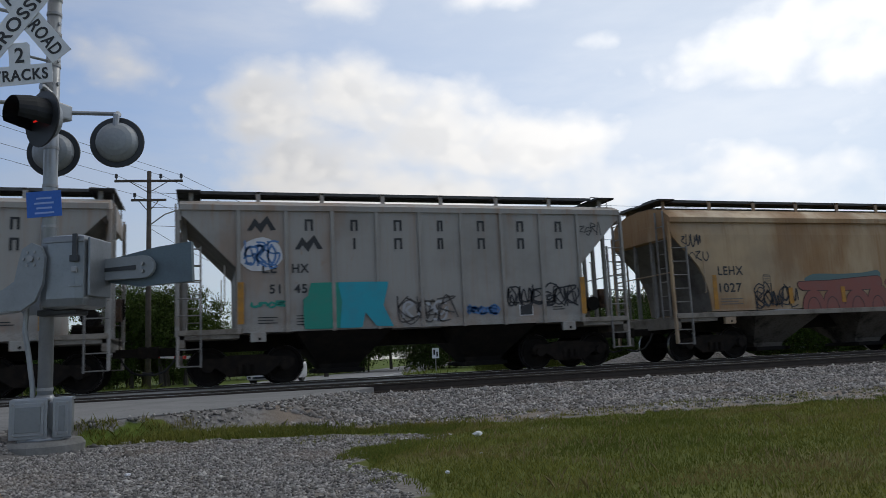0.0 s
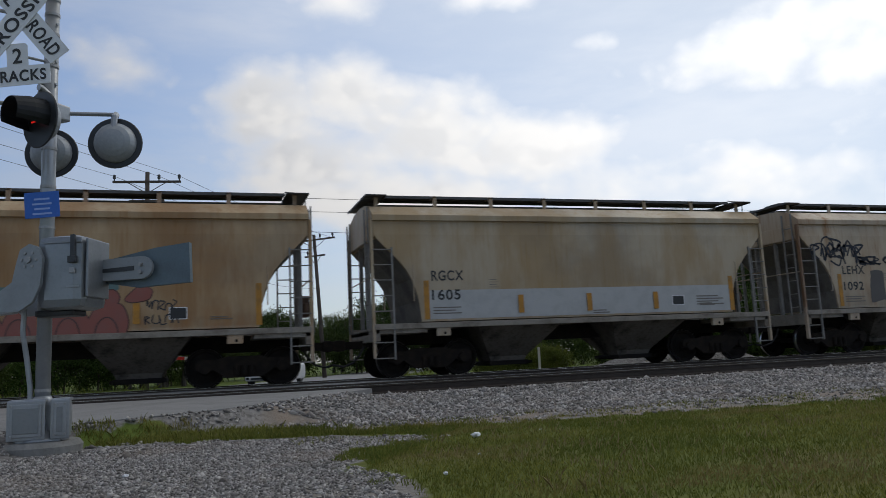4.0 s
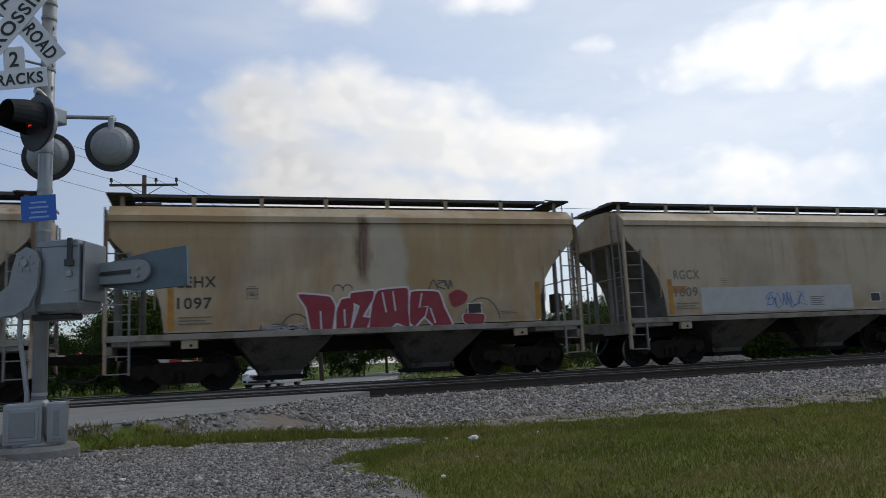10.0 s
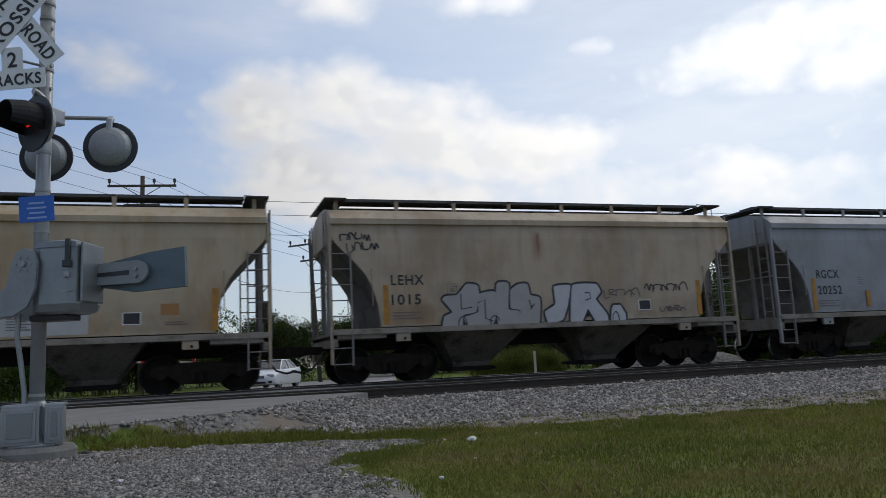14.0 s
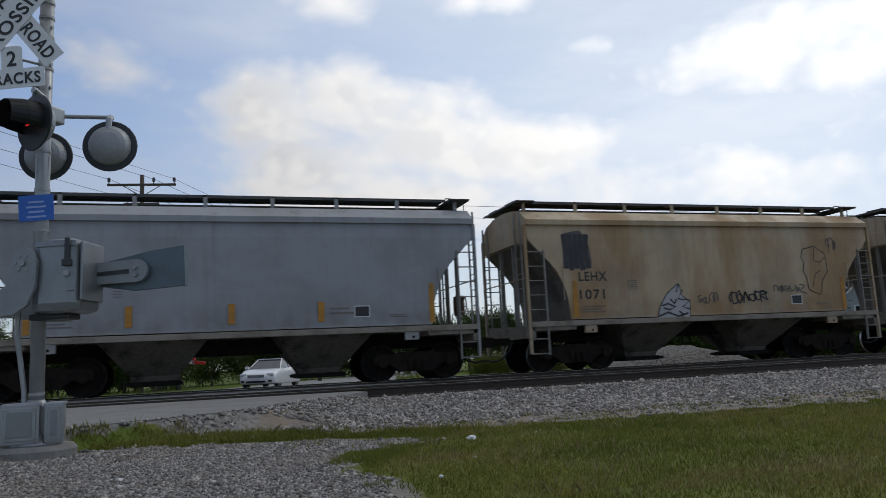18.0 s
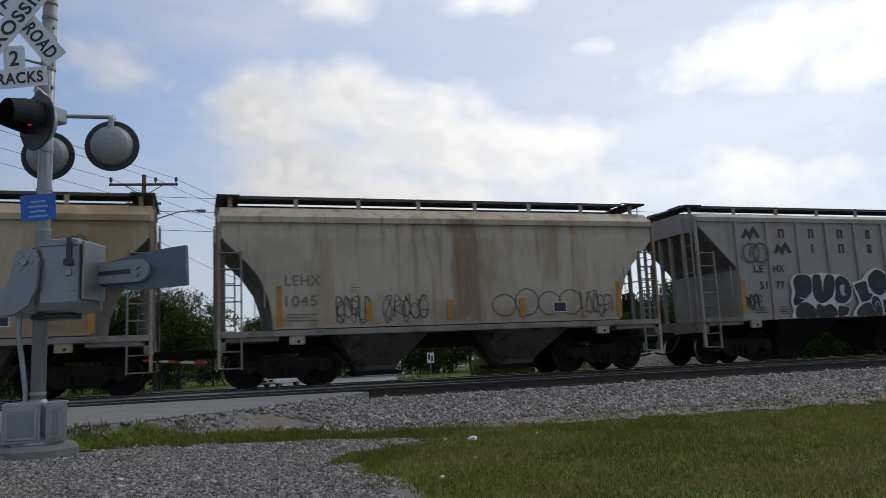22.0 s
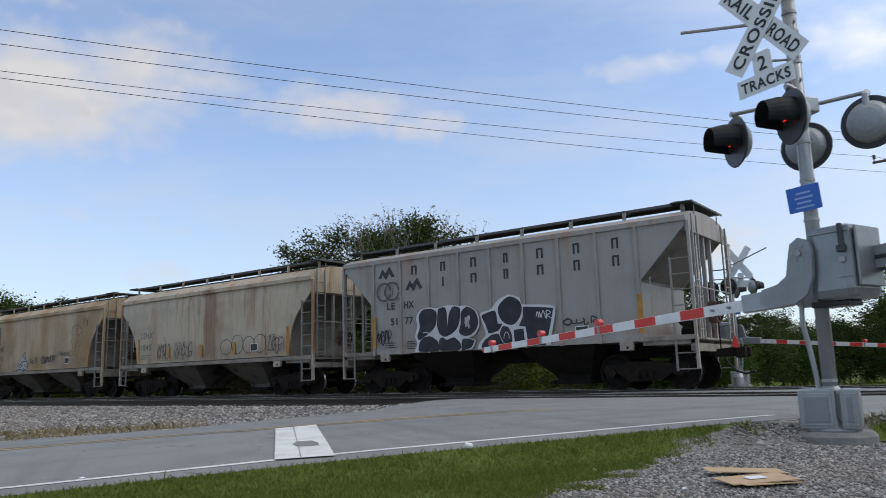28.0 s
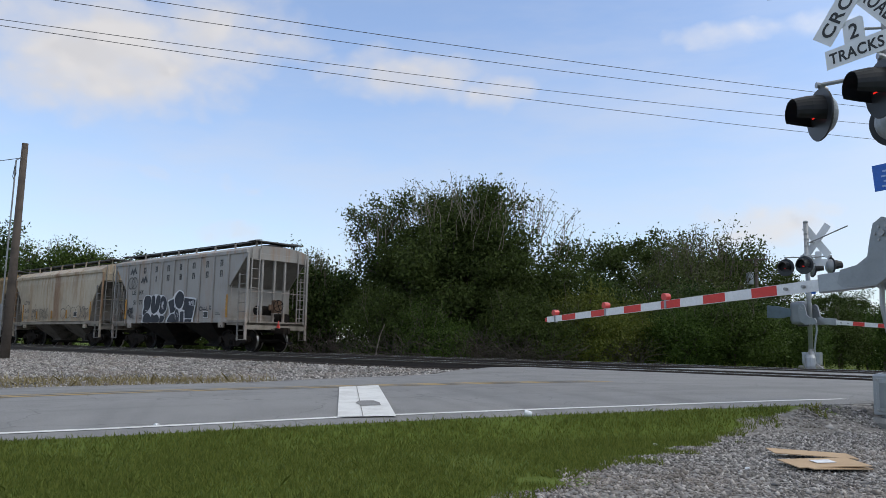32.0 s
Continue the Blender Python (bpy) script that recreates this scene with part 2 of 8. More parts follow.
M["yellow"] = worn("faded yellow reflector", (0.47, 0.215, 0.022), (0.20, 0.12, 0.045), 0.6, 0.0, 4.0, 0.8)
M["black"] = plain("black lettering paint", (0.025, 0.025, 0.027), 0.55)
M["white"] = plain("white paint", (0.72, 0.72, 0.72), 0.55)
M["silver"] = worn("aluminium paint", (0.33, 0.345, 0.36), (0.20, 0.21, 0.22), 0.36, 0.5, 3.0, 0.35, 0.08)
M["steelblue"] = worn("blue-grey counterweight steel", (0.12, 0.165, 0.195), (0.08, 0.10, 0.115), 0.55, 0.2, 4.0, 0.5)
M["lampblack"] = plain("flat black lamp housing", (0.026, 0.028, 0.032), 0.42)
M["lampback"] = plain("grey domed lamp back", (0.30, 0.32, 0.34), 0.45, 0.2)
M["sign"] = worn("white sign sheet", (0.74, 0.75, 0.77), (0.55, 0.56, 0.57), 0.4, 0.0, 2.0, 0.3, 0.02)
M["bluesign"] = plain("blue enamel", (0.02, 0.12, 0.50), 0.4)
M["red"] = plain("red reflective sheet", (0.62, 0.035, 0.025), 0.45)
M["armwhite"] = plain("white reflective sheet", (0.74, 0.74, 0.74), 0.45)
M["concrete"] = worn("old concrete", (0.25, 0.245, 0.23), (0.14, 0.135, 0.125), 0.85, 0.0, 3.0, 0.7, 0.4)
M["wood"] = worn("weathered pole timber", (0.11, 0.09, 0.075), (0.06, 0.05, 0.045), 0.85, 0.0, 3.0, 0.7, 0.4)
M["wire"] = plain("black cable", (0.03, 0.03, 0.03), 0.6)
M["glass_i"] = plain("glazed insulator", (0.06, 0.06, 0.065), 0.25)
M["rubber"] = plain("black rubber", (0.02, 0.02, 0.02), 0.75)
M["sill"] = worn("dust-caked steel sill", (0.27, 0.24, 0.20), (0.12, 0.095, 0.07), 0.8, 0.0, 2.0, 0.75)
M["ladder"] = worn("weathered grey ladder steel", (0.23, 0.22, 0.205), (0.12, 0.105, 0.09), 0.6, 0.1, 4.0, 0.6)
# dirt and the roof overhang's shade, both put into this dark colour
M["slope"] = worn("dirty shade-toned slope sheet", (0.17, 0.155, 0.135), (0.07, 0.062, 0.055), 0.8, 0.0, 1.5, 0.7)
M["casting"] = worn("grey gate housing paint", (0.235, 0.25, 0.265), (0.15, 0.16, 0.17), 0.33, 0.5, 3.0, 0.4, 0.08)
M["chain"] = plain("dull galvanised metal", (0.32, 0.32, 0.32), 0.5, 0.6)


def red_lens(net, sh):
    net.put(sh, "Base Color", (0.10, 0.008, 0.008, 1))
    net.put(sh, "Roughness", 0.18)


def red_lit(net, sh):
    net.put(sh, "Base Color", (0.4, 0.02, 0.01, 1))
    net.put(sh, "Emission Color", (1.0, 0.02, 0.012, 1))
    net.put(sh, "Emission Strength", 0.9)


M["lens"] = material("dark red lens", red_lens)
M["lit"] = material("glowing red lamp", red_lit)
M["paintwhite"] = worn("worn white road paint", (0.68, 0.68, 0.66), (0.40, 0.39, 0.37), 0.7, 0.0, 3.5, 0.45, 0.1)
M["paintyellow"] = worn("worn yellow road paint", (0.40, 0.28, 0.10), (0.17, 0.16, 0.145), 0.78, 0.0, 2.0, 0.95, 0.1)
M["card"] = worn("brown cardboard", (0.47, 0.33, 0.20), (0.36, 0.24, 0.14), 0.8, 0.0, 5.0, 0.4, 0.1)
M["litter"] = plain("white litter", (0.72, 0.73, 0.75), 0.6)


def asphalt(net, sh):
    p = ground_place(net)
    stone, patch, big = net.noise(p, 120.0, 3), net.noise(p, 1.4, 5), net.noise(net.mapped(p, (1, 0.6, 1)), 0.35, 4)
    c = net.mix(net.ramp(patch, 0.35, 0.7), (0.205, 0.202, 0.198), (0.165, 0.163, 0.160))
    c = net.mix(net.math("MULTIPLY", net.ramp(stone, 0.42, 0.68), 0.5), c, (0.30, 0.295, 0.288))
    # wheel-worn lanes: long streaks along the road
    turned_p = net.n("ShaderNodeMapping", None, Vector=p, Rotation=(0, 0, radians(-59)), Scale=(1, 1, 1)).outputs[0]
    lane = net.noise(net.mapped(turned_p, (1.0, 0.05, 1)), 1.6, 4)
    lane = net.math("MAXIMUM", lane, net.noise(net.mapped(turned_p, (0.05, 1.0, 1)), 1.6, 4))
    c = net.mix(net.math("MULTIPLY", net.ramp(lane, 0.50, 0.68), 0.40), c, (0.12, 0.119, 0.119))
    c = net.mix(net.math("MULTIPLY", net.ramp(big, 0.5, 0.7), 0.35), c, (0.14, 0.139, 0.14))
    crack = net.n("ShaderNodeTexVoronoi", {"feature": "DISTANCE_TO_EDGE"}, Vector=net.n("ShaderNodeVectorMath", {"operation": "ADD"}, i0=p, i1=net.n("ShaderNodeTexNoise", None, Vector=p, Scale=1.5, Detail=4.0).outputs[1]).outputs[0], Scale=0.5).outputs[0]
    c = net.mix(net.math("MULTIPLY", net.math("LESS_THAN", crack, 0.005), 0.35), c, (0.05, 0.05, 0.05))
    net.put(sh, "Base Color", c)
    net.put(sh, "Roughness", 0.82)
    bumped(net, sh, stone, 0.35, 0.006)


M["asphalt"] = material("grey worn asphalt", asphalt)


def earth(net, sh):
    """Grass, gravel and dirt share one sheet; the attribute says where the turf is."""
    p = ground_place(net)
    a = net.n("ShaderNodeAttribute", {"attribute_name": "cover"}).outputs["Color"]
    turf, dust, fresh = net.n("ShaderNodeSeparateColor", None, Color=a).outputs
    stone = net.n("ShaderNodeTexVoronoi", None, Vector=p, Scale=22.0).outputs[1]
    grey = net.n("ShaderNodeSeparateColor", None, Color=stone).outputs[0]
    gravel = net.mix(grey, (0.11, 0.107, 0.103), (0.29, 0.28, 0.27))
    gravel = net.mix(net.ramp(net.noise(p, 1.1, 5), 0.45, 0.75), gravel, (0.25, 0.225, 0.19))
    soil = net.mix(net.noise(p, 3.0, 6), (0.19, 0.155, 0.125), (0.29, 0.24, 0.19))
    tuft = net.noise(p, 14.0, 6, 0.7)
    mow = net.noise(net.mapped(p, (0.5, 1.0, 1)), 0.9, 5)
    green = net.mix(tuft, (0.060, 0.078, 0.014), (0.165, 0.180, 0.036))
    green = net.mix(net.math("MULTIPLY", net.ramp(mow, 0.50, 0.72), 0.45), green, (0.20, 0.150, 0.075))
    green = net.mix(net.math("MULTIPLY", fresh, 0.7), green, net.mix(tuft, (0.050, 0.088, 0.012), (0.130, 0.185, 0.030)))
    rough_edge = net.math("ADD", turf, net.math("MULTIPLY", net.math("SUBTRACT", net.noise(p, 2.6, 6, 0.65), 0.5), 0.9))
    c = net.mix(net.math("MULTIPLY", dust, net.ramp(net.noise(p, 2.0, 5), 0.3, 0.6)), gravel, soil)
    c = net.mix(net.ramp(rough_edge, 0.42, 0.60), c, green)
    net.put(sh, "Base Color", c)
    net.put(sh, "Roughness", 0.9)
    net.put(sh, "Specular IOR Level", 0.15)
    bumped(net, sh, net.math("ADD", tuft, grey), 0.6, 0.03)


M["earth"] = material("mown grass, gravel and dirt", earth)


def stones(net, sh):
    r = net.n("ShaderNodeNewGeometry").outputs["Random Per Island"]
    c = net.mix(net.math("POWER", r, 1.7), (0.098, 0.089, 0.082), (0.49, 0.462, 0.43))
    c = net.mix(net.math("MULTIPLY", net.ramp(net.noise(ground_place(net), 0.8, 4), 0.45, 0.7), 0.35), c, (0.28, 0.22, 0.17))
    net.put(sh, "Base Color", c)
    net.put(sh, "Roughness", 0.85)


M["stones"] = material("crushed grey limestone", stones)


def leafy(name, dark, light, back=0.25):
    def build(net, sh):
        r = net.n("ShaderNodeNewGeometry").outputs["Random Per Island"]
        o = net.n("ShaderNodeObjectInfo").outputs["Random"]
        c = net.mix(r, dark, light)
        c = net.mix(net.math("MULTIPLY", o, 0.3), c, (0.10, 0.10, 0.03))
        net.put(sh, "Base Color", c)
        net.put(sh, "Roughness", 0.6)
        net.put(sh, "Specular IOR Level", 0.10)
        clear = net.n("ShaderNodeBsdfTranslucent", None, Color=c)
        both = net.n("ShaderNodeMixShader", None, i0=back, i1=sh.outputs[0], i2=clear.outputs[0])
        out = [n for n in net.t.nodes if n.bl_idname == "ShaderNodeOutputMaterial"][0]
        net.t.links.new(both.outputs[0], out.inputs[0])
    return material(name, build)


M["leaf"] = leafy("broad green leaves", (0.017, 0.038, 0.008), (0.080, 0.130, 0.025))
M["leaf_dark"] = leafy("dark live oak leaves", (0.014, 0.030, 0.008), (0.064, 0.100, 0.024))
M["leaf_pale"] = leafy("pale brushy leaves", (0.045, 0.068, 0.022), (0.12, 0.14, 0.055))
# a brighter copy of the leaves, with the sunlight put into the colour
M["leaf_sunny"] = leafy("yellow-green sunlit leaves", (0.055, 0.085, 0.014), (0.16, 0.18, 0.035), 0.35)


def lawn(net, sh):
    """Mown blades: each its own green, with bleached, lush and straw-mixed patches across the lawn."""
    r = net.n("ShaderNodeNewGeometry").outputs["Random Per Island"]
    p = ground_place(net)
    c = net.mix(r, (0.100, 0.112, 0.020), (0.275, 0.270, 0.064))
    lush = net.ramp(net.noise(net.mapped(p, (0.7, 1.0, 1)), 0.55, 4), 0.42, 0.62)
    c = net.mix(net.math("MULTIPLY", lush, 0.65), c, (0.080, 0.112, 0.016))
    dry = net.ramp(net.noise(net.mapped(p, (0.6, 1.2, 1), (7, 3, 0)), 1.1, 6, 0.6), 0.52, 0.70)
    c = net.mix(net.math("MULTIPLY", dry, net.math("ADD", 0.35, net.math("MULTIPLY", r, 0.65))), c, (0.30, 0.215, 0.10))
    net.put(sh, "Base Color", c)
    net.put(sh, "Roughness", 0.6)
    net.put(sh, "Specular IOR Level", 0.25)
    clear = net.n("ShaderNodeBsdfTranslucent", None, Color=c)
    both = net.n("ShaderNodeMixShader", None, i0=0.5, i1=sh.outputs[0], i2=clear.outputs[0])
    out = [n for n in net.t.nodes if n.bl_idname == "ShaderNodeOutputMaterial"][0]
    net.t.links.new(both.outputs[0], out.inputs[0])


M["blade"] = material("mown grass blades", lawn)
M["freshblade"] = leafy("lush green grass blades", (0.095, 0.137, 0.024), (0.245, 0.280, 0.062), 0.5)
M["dryblade"] = leafy("dry grass blades", (0.20, 0.16, 0.07), (0.36, 0.29, 0.15), 0.25)
M["bark"] = worn("grey bark", (0.10, 0.085, 0.07), (0.05, 0.042, 0.036), 0.9, 0.0, 6.0, 0.7, 0.6)
M["twig"] = worn("bare grey-brown twigs", (0.13, 0.11, 0.09), (0.07, 0.058, 0.048), 0.9, 0.0, 8.0)
M["deadwood"] = worn("bleached dead vines", (0.22, 0.19, 0.16), (0.12, 0.10, 0.08), 0.9, 0.0, 8.0)

# ---------------------------------------------------------------- mesh tools


def mesh_of(name, bm):
    me = bpy.data.meshes.new(name)
    bm.normal_update()
    bm.to_mesh(me)
    bm.free()
    return me


def fit_out(ob, material, parent=None, label="", smooth=False):
    if not ob.data.materials:
        ob.data.materials.append(None)
    ob.material_slots[0].link = "OBJECT"
    ob.material_slots[0].material = material
    if parent is not None:
        ob.parent = parent
    if label:
        ob["label"] = label
    return ob


def part(name, bm, material, parent=None, label=""):
    return fit_out(new(name, bm if isinstance(bm, bpy.types.Mesh) else mesh_of(name, bm)), material, parent, label)


CACHE = {}


def kept(key, make):
    """One mesh for all alike pieces."""
    if key not in CACHE:
        CACHE[key] = mesh_of(key, make())
    return CACHE[key]


def box(bm, x0, x1, y0, y1, z0, z1, bevel=0.0):
    r = bmesh.ops.create_cube(bm, size=1, matrix=Matrix.Translation(((x0 + x1) / 2, (y0 + y1) / 2, (z0 + z1) / 2)) @ Matrix.Diagonal((x1 - x0, y1 - y0, z1 - z0, 1)))
    if bevel:
        es = {e for v in r["verts"] for e in v.link_edges}
        bmesh.ops.bevel(bm, geom=list(es), offset=bevel, segments=2, affect="EDGES", profile=0.6)
    return bm


def boxes(*rows, bevel=0.0):
    bm = bmesh.new()
    for r in rows:
        box(bm, *r, bevel=bevel)
    return bm


def rod(bm, a, b, r, r2=None, n=8):
    a, b = Vector(a), Vector(b)
    m = Matrix.Translation((a + b) / 2) @ (b - a).to_track_quat("Z", "Y").to_matrix().to_4x4()
    bmesh.ops.create_cone(bm, cap_ends=True, segments=n, radius1=r, radius2=r if r2 is None else r2, depth=(b - a).length, matrix=m)
    return bm


def rods(*rows, n=8):
    bm = bmesh.new()
    for r in rows:
        rod(bm, r[0], r[1], r[2], r[3] if len(r) > 3 else None, n)
    return bm


def tube(points, r, n=6, bm=None, taper=1.0):
    """A bent rod through points."""
    bm = bm or bmesh.new()
    rings = []
    pts = [Vector(p) for p in points]
    for i, p in enumerate(pts):
        way = (pts[min(i + 1, len(pts) - 1)] - pts[max(i - 1, 0)]).normalized()
        u = way.orthogonal().normalized()
        if i and rings:
            u = (last - way * last.dot(way)).normalized()
        last = u
        v = way.cross(u)
        k = r * (1 + (taper - 1) * i / max(1, len(pts) - 1))
        rings.append([bm.verts.new(p + (u * math.cos(a) + v * math.sin(a)) * k) for a in (2 * math.pi * j / n for j in range(n))])
    for a, b in zip(rings, rings[1:]):
        for j in range(n):
            bm.faces.new((a[j], a[(j + 1) % n], b[(j + 1) % n], b[j]))
    bm.faces.new(rings[0][::-1]), bm.faces.new(rings[-1])
    return bm


def slab(outline, y0, y1, bm=None):
    """An upright plate: outline in x, z, from y0 (front) to y1."""
    bm = bm or bmesh.new()
    f = [bm.verts.new((x, y0, z)) for x, z in outline]
    b = [bm.verts.new((x, y1, z)) for x, z in outline]
    bm.faces.new(f), bm.faces.new(b[::-1])
    n = len(f)
    for i in range(n):
        bm.faces.new((f[i], b[i], b[(i + 1) % n], f[(i + 1) % n]))
    bmesh.ops.recalc_face_normals(bm, faces=bm.faces)
    return bm


def lathe(profile, n=20, axis="z", bm=None, m=None):
    """profile: radius, height."""
    bm = bm or bmesh.new()
    rings = []
    for r, h in profile:
        rings.append([bm.verts.new((r * math.cos(2 * math.pi * j / n), r * math.sin(2 * math.pi * j / n), h)) for j in range(n)])
    for a, b in zip(rings, rings[1:]):
        for j in range(n):
            bm.faces.new((a[j], a[(j + 1) % n], b[(j + 1) % n], b[j]))
    bm.faces.new(rings[0][::-1]), bm.faces.new(rings[-1])
    vs = [v for ring in rings for v in ring]
    if axis == "y":
        bmesh.ops.rotate(bm, verts=vs, cent=(0, 0, 0), matrix=Matrix.Rotation(math.pi / 2, 3, "X"))
    if m is not None:
        bmesh.ops.transform(bm, verts=vs, matrix=m)
    return bm


def lettering(text, cap, width=None, bold=0.0):
    """Upright letters of that cap height in the x, z plane, front towards -y, lower left at 0."""
    key = ("text", text, cap, width, bold)
    if key in CACHE:
        return CACHE[key]
    cu = bpy.data.curves.new("letters", "FONT")
    cu.body, cu.size, cu.extrude, cu.offset = text, cap / 0.70, 0.0015, bold
    cu.space_character = 1.12
    ob = bpy.data.objects.new("letters", cu)
    scene.collection.objects.link(ob)
    bpy.context.view_layer.update()
    me = bpy.data.meshes.new_from_object(ob.evaluated_get(bpy.context.evaluated_depsgraph_get()))
    bpy.data.objects.remove(ob)
    xs = [v.co.x for v in me.vertices]
    k = width / (max(xs) - min(xs)) if width else 1.0
    x0 = min(xs)
    for v in me.vertices:
        v.co = Vector(((v.co.x - x0) * k, -v.co.z, v.co.y))
    me.materials.clear()
    CACHE[key] = me
    return me


def sheet(name, verts, faces, material, parent=None, label=""):
    me = bpy.data.meshes.new(name)
    me.from_pydata(verts, [], faces)
    me.update()
    return part(name, me, material, parent, label)


def smooth(ob, on=True):
    ob.data.polygons.foreach_set("use_smooth", [on] * len(ob.data.polygons))
    return ob


def holder(name, m, label, category, group=""):
    ob = new(name)
    ob.empty_display_size = 0.3
    ob.matrix_basis = m
    return tagged(ob, label, category, group)

# ---------------------------------------------------------------- ground, road and tracks
NEAR, FAR = 15.63, 19.95            # centre lines of the two tracks
RISE = [(-40, -0.75), (-6, -0.50), (0, -0.36), (2.7, -0.28), (4.7, -0.20), (5.6, -0.17), (7, -0.135), (8.5, -0.095), (10, -0.07), (12, -0.055), (13.6, -0.05),
        (22.2, -0.05), (26, -0.16), (32, -0.34), (40, -0.50), (70, -0.75), (400, -0.9)]


def between(rows, v):
    if v <= rows[0][0]:
        return rows[0][1]
    for (a, p), (b, q) in zip(rows, rows[1:]):
        if v <= b:
            return p + (q - p) * (v - a) / (b - a)
    return rows[-1][1]


def road_z(y):
    return between(RISE, y)


def centre_x(y):
    """The yellow line."""
    return between([(-200, -132.1), (20, -0.1), (30, 2.6), (40, 5.2), (60, 11.8), (400, 150)], y)


def near_edge(y):
    """Asphalt's edge on the camera's side: it flares at the crossing."""
    return centre_x(y) + between([(-60, 4.25), (9.5, 4.35), (10.3, 5.3), (11.2, 6.0), (13.2, 6.4), (22, 6.4), (26, 5.0), (60, 4.4)], y)


def far_edge(y):
    return centre_x(y) - between([(-60, 4.5), (9.0, 4.3), (10.7, 4.1), (12.5, 5.6), (14.2, 7.4), (22, 7.6), (26, 5.5), (60, 4.5)], y)


def road_fall(y):
    """How far the lane beyond the yellow line falls away."""
    return between([(-60, 0.17), (8.0, 0.17), (12.0, 0.0), (400, 0.0)], y)


def road_top(x, y):
    c = centre_x(y)
    if x >= c:
        q = (x - c) / (near_edge(y) - c)
        return road_z(y) + 0.012 * (1 - q * q)
    q = (c - x) / (c - far_edge(y))
    return road_z(y) + 0.012 - road_fall(y) * q ** 1.3


def land_z(x, y):
    """Height of the ground sheet."""
    bed = between([(-30, -0.62), (-6, -0.42), (0, -0.36), (7, -0.33), (10.2, -0.34), (12.0, -0.33), (13.2, -0.27), (13.9, -0.20), (21.8, -0.20), (23.4, -0.5), (27, -0.62), (60, -0.8), (3000, -2.0)], y)
    r = road_z(y) - 0.022
    rough = 0.02
    if y < 13.3 or y > 22.2:
        a, b = far_edge(y), near_edge(y)
        out = max(a - x, x - b, 0.0)
        k = min(1.0, out / (0.75 if x > b and y < 11 else 1.6))
        if x < centre_x(y):
            r -= road_fall(y)
        bed = r + (bed - r) * k * k * (3 - 2 * k)
        rough *= k
    return bed + rough * noise.noise((x * 0.6, y * 0.6, 0.0)) * (1 if y < 12 else 0.3)


def in_poly(x, y, poly):
    inside = False
    for (a, b), (c, e) in zip(poly, poly[1:] + poly[:1]):
        if (b > y) != (e > y) and x < (c - a) * (y - b) / (e - b) + a:
            inside = not inside
    return inside


PAD = [(-2.5, 3.2), (-2.7, 7.2), (-2.35, 9.4), (-1.6, 9.65), (-0.7, 9.35), (0.3, 8.9), (1.2, 8.6), (2.0, 8.3), (2.3, 7.7), (1.15, 6.9), (1.25, 5.3), (1.1, 3.9), (1.6, 2.0), (2.1, -1.5), (1.2, -3.4), (-0.2, -3.9), (-1.3, -2.6)]
STRIP = [(-2.2, 9.8), (-0.9, 9.45), (0.3, 9.0), (1.3, 8.65), (1.75, 8.95), (1.2, 9.8), (0.5, 10.5), (-0.4, 10.2), (-1.6, 9.75)]


def turf_at(x, y):
    """Where grass grows: 1, bare: 0."""
    if in_poly(x, y, PAD):
        return 0.0
    if in_poly(x, y, STRIP):
        return 1.0
    if x > centre_x(y):
        if y > between([(0, 9.2), (1.5, 8.9), (2.8, 8.75), (4.2, 8.6), (5.5, 8.35), (8, 7.9), (20, 7.7), (60, 8.0)], x) and y < 23.2:
            return 0.0
        return 1.0
    return 1.0 if y > 23.2 or y < 0.5 else 0.0


def dust_at(x, y):
    return 1.0 if 7.6 < y < 11.4 and x > 0.8 else (0.7 if 5.5 < y < 10.0 and x < far_edge(y) else 0.15)


def make_ground():
    def axis(fine0, fine1, step, far):
        v = list(np.arange(fine0, fine1, step))
        a, s = fine1, step
        while a < far:
            v.append(a)
            s *= 1.28
            a += s
        v.append(far)
        a, s = fine0, step
        while a > -far:
            s *= 1.28
            a -= s
            v.insert(0, max(a, -far))
        return v
    xs, ys = axis(-14, 16, 0.25, 2500), axis(-4, 26, 0.25, 2500)
    verts = [(x, y, land_z(x, y)) for y in ys for x in xs]
    n = len(xs)
    faces = [(j * n + i, j * n + i + 1, (j + 1) * n + i + 1, (j + 1) * n + i) for j in range(len(ys) - 1) for i in range(n - 1)]
    ob = sheet("ground", verts, faces, M["earth"])
    col = ob.data.color_attributes.new("cover", "FLOAT_COLOR", "POINT")
    flat_list = []
    for x, y, _ in verts:
        k = turf_at(x, y)
        if abs(x) < 16 and -5 < y < 26:      # a ragged, soft border
            k = 0.0
            for a, b in ((0.17, 0.1), (-0.1, 0.17), (-0.17, -0.1), (0.1, -0.17)):
                q = 0.50
                k += 0.25 * turf_at(x + a + q * noise.noise((x * 1.1, y * 1.1, 3)), y + b + q * noise.noise((x * 1.1, y * 1.1, 8)))
        flat_list += (k, dust_at(x, y), 1.0 if x < -0.5 or y > 23 else 0.0, 1.0)
    col.data.foreach_set("color", flat_list)
    smooth(ob)
    return tagged(ob, "mown grass, gravel pad and dirt beside the tracks", "ground", kind="structure")


make_ground()


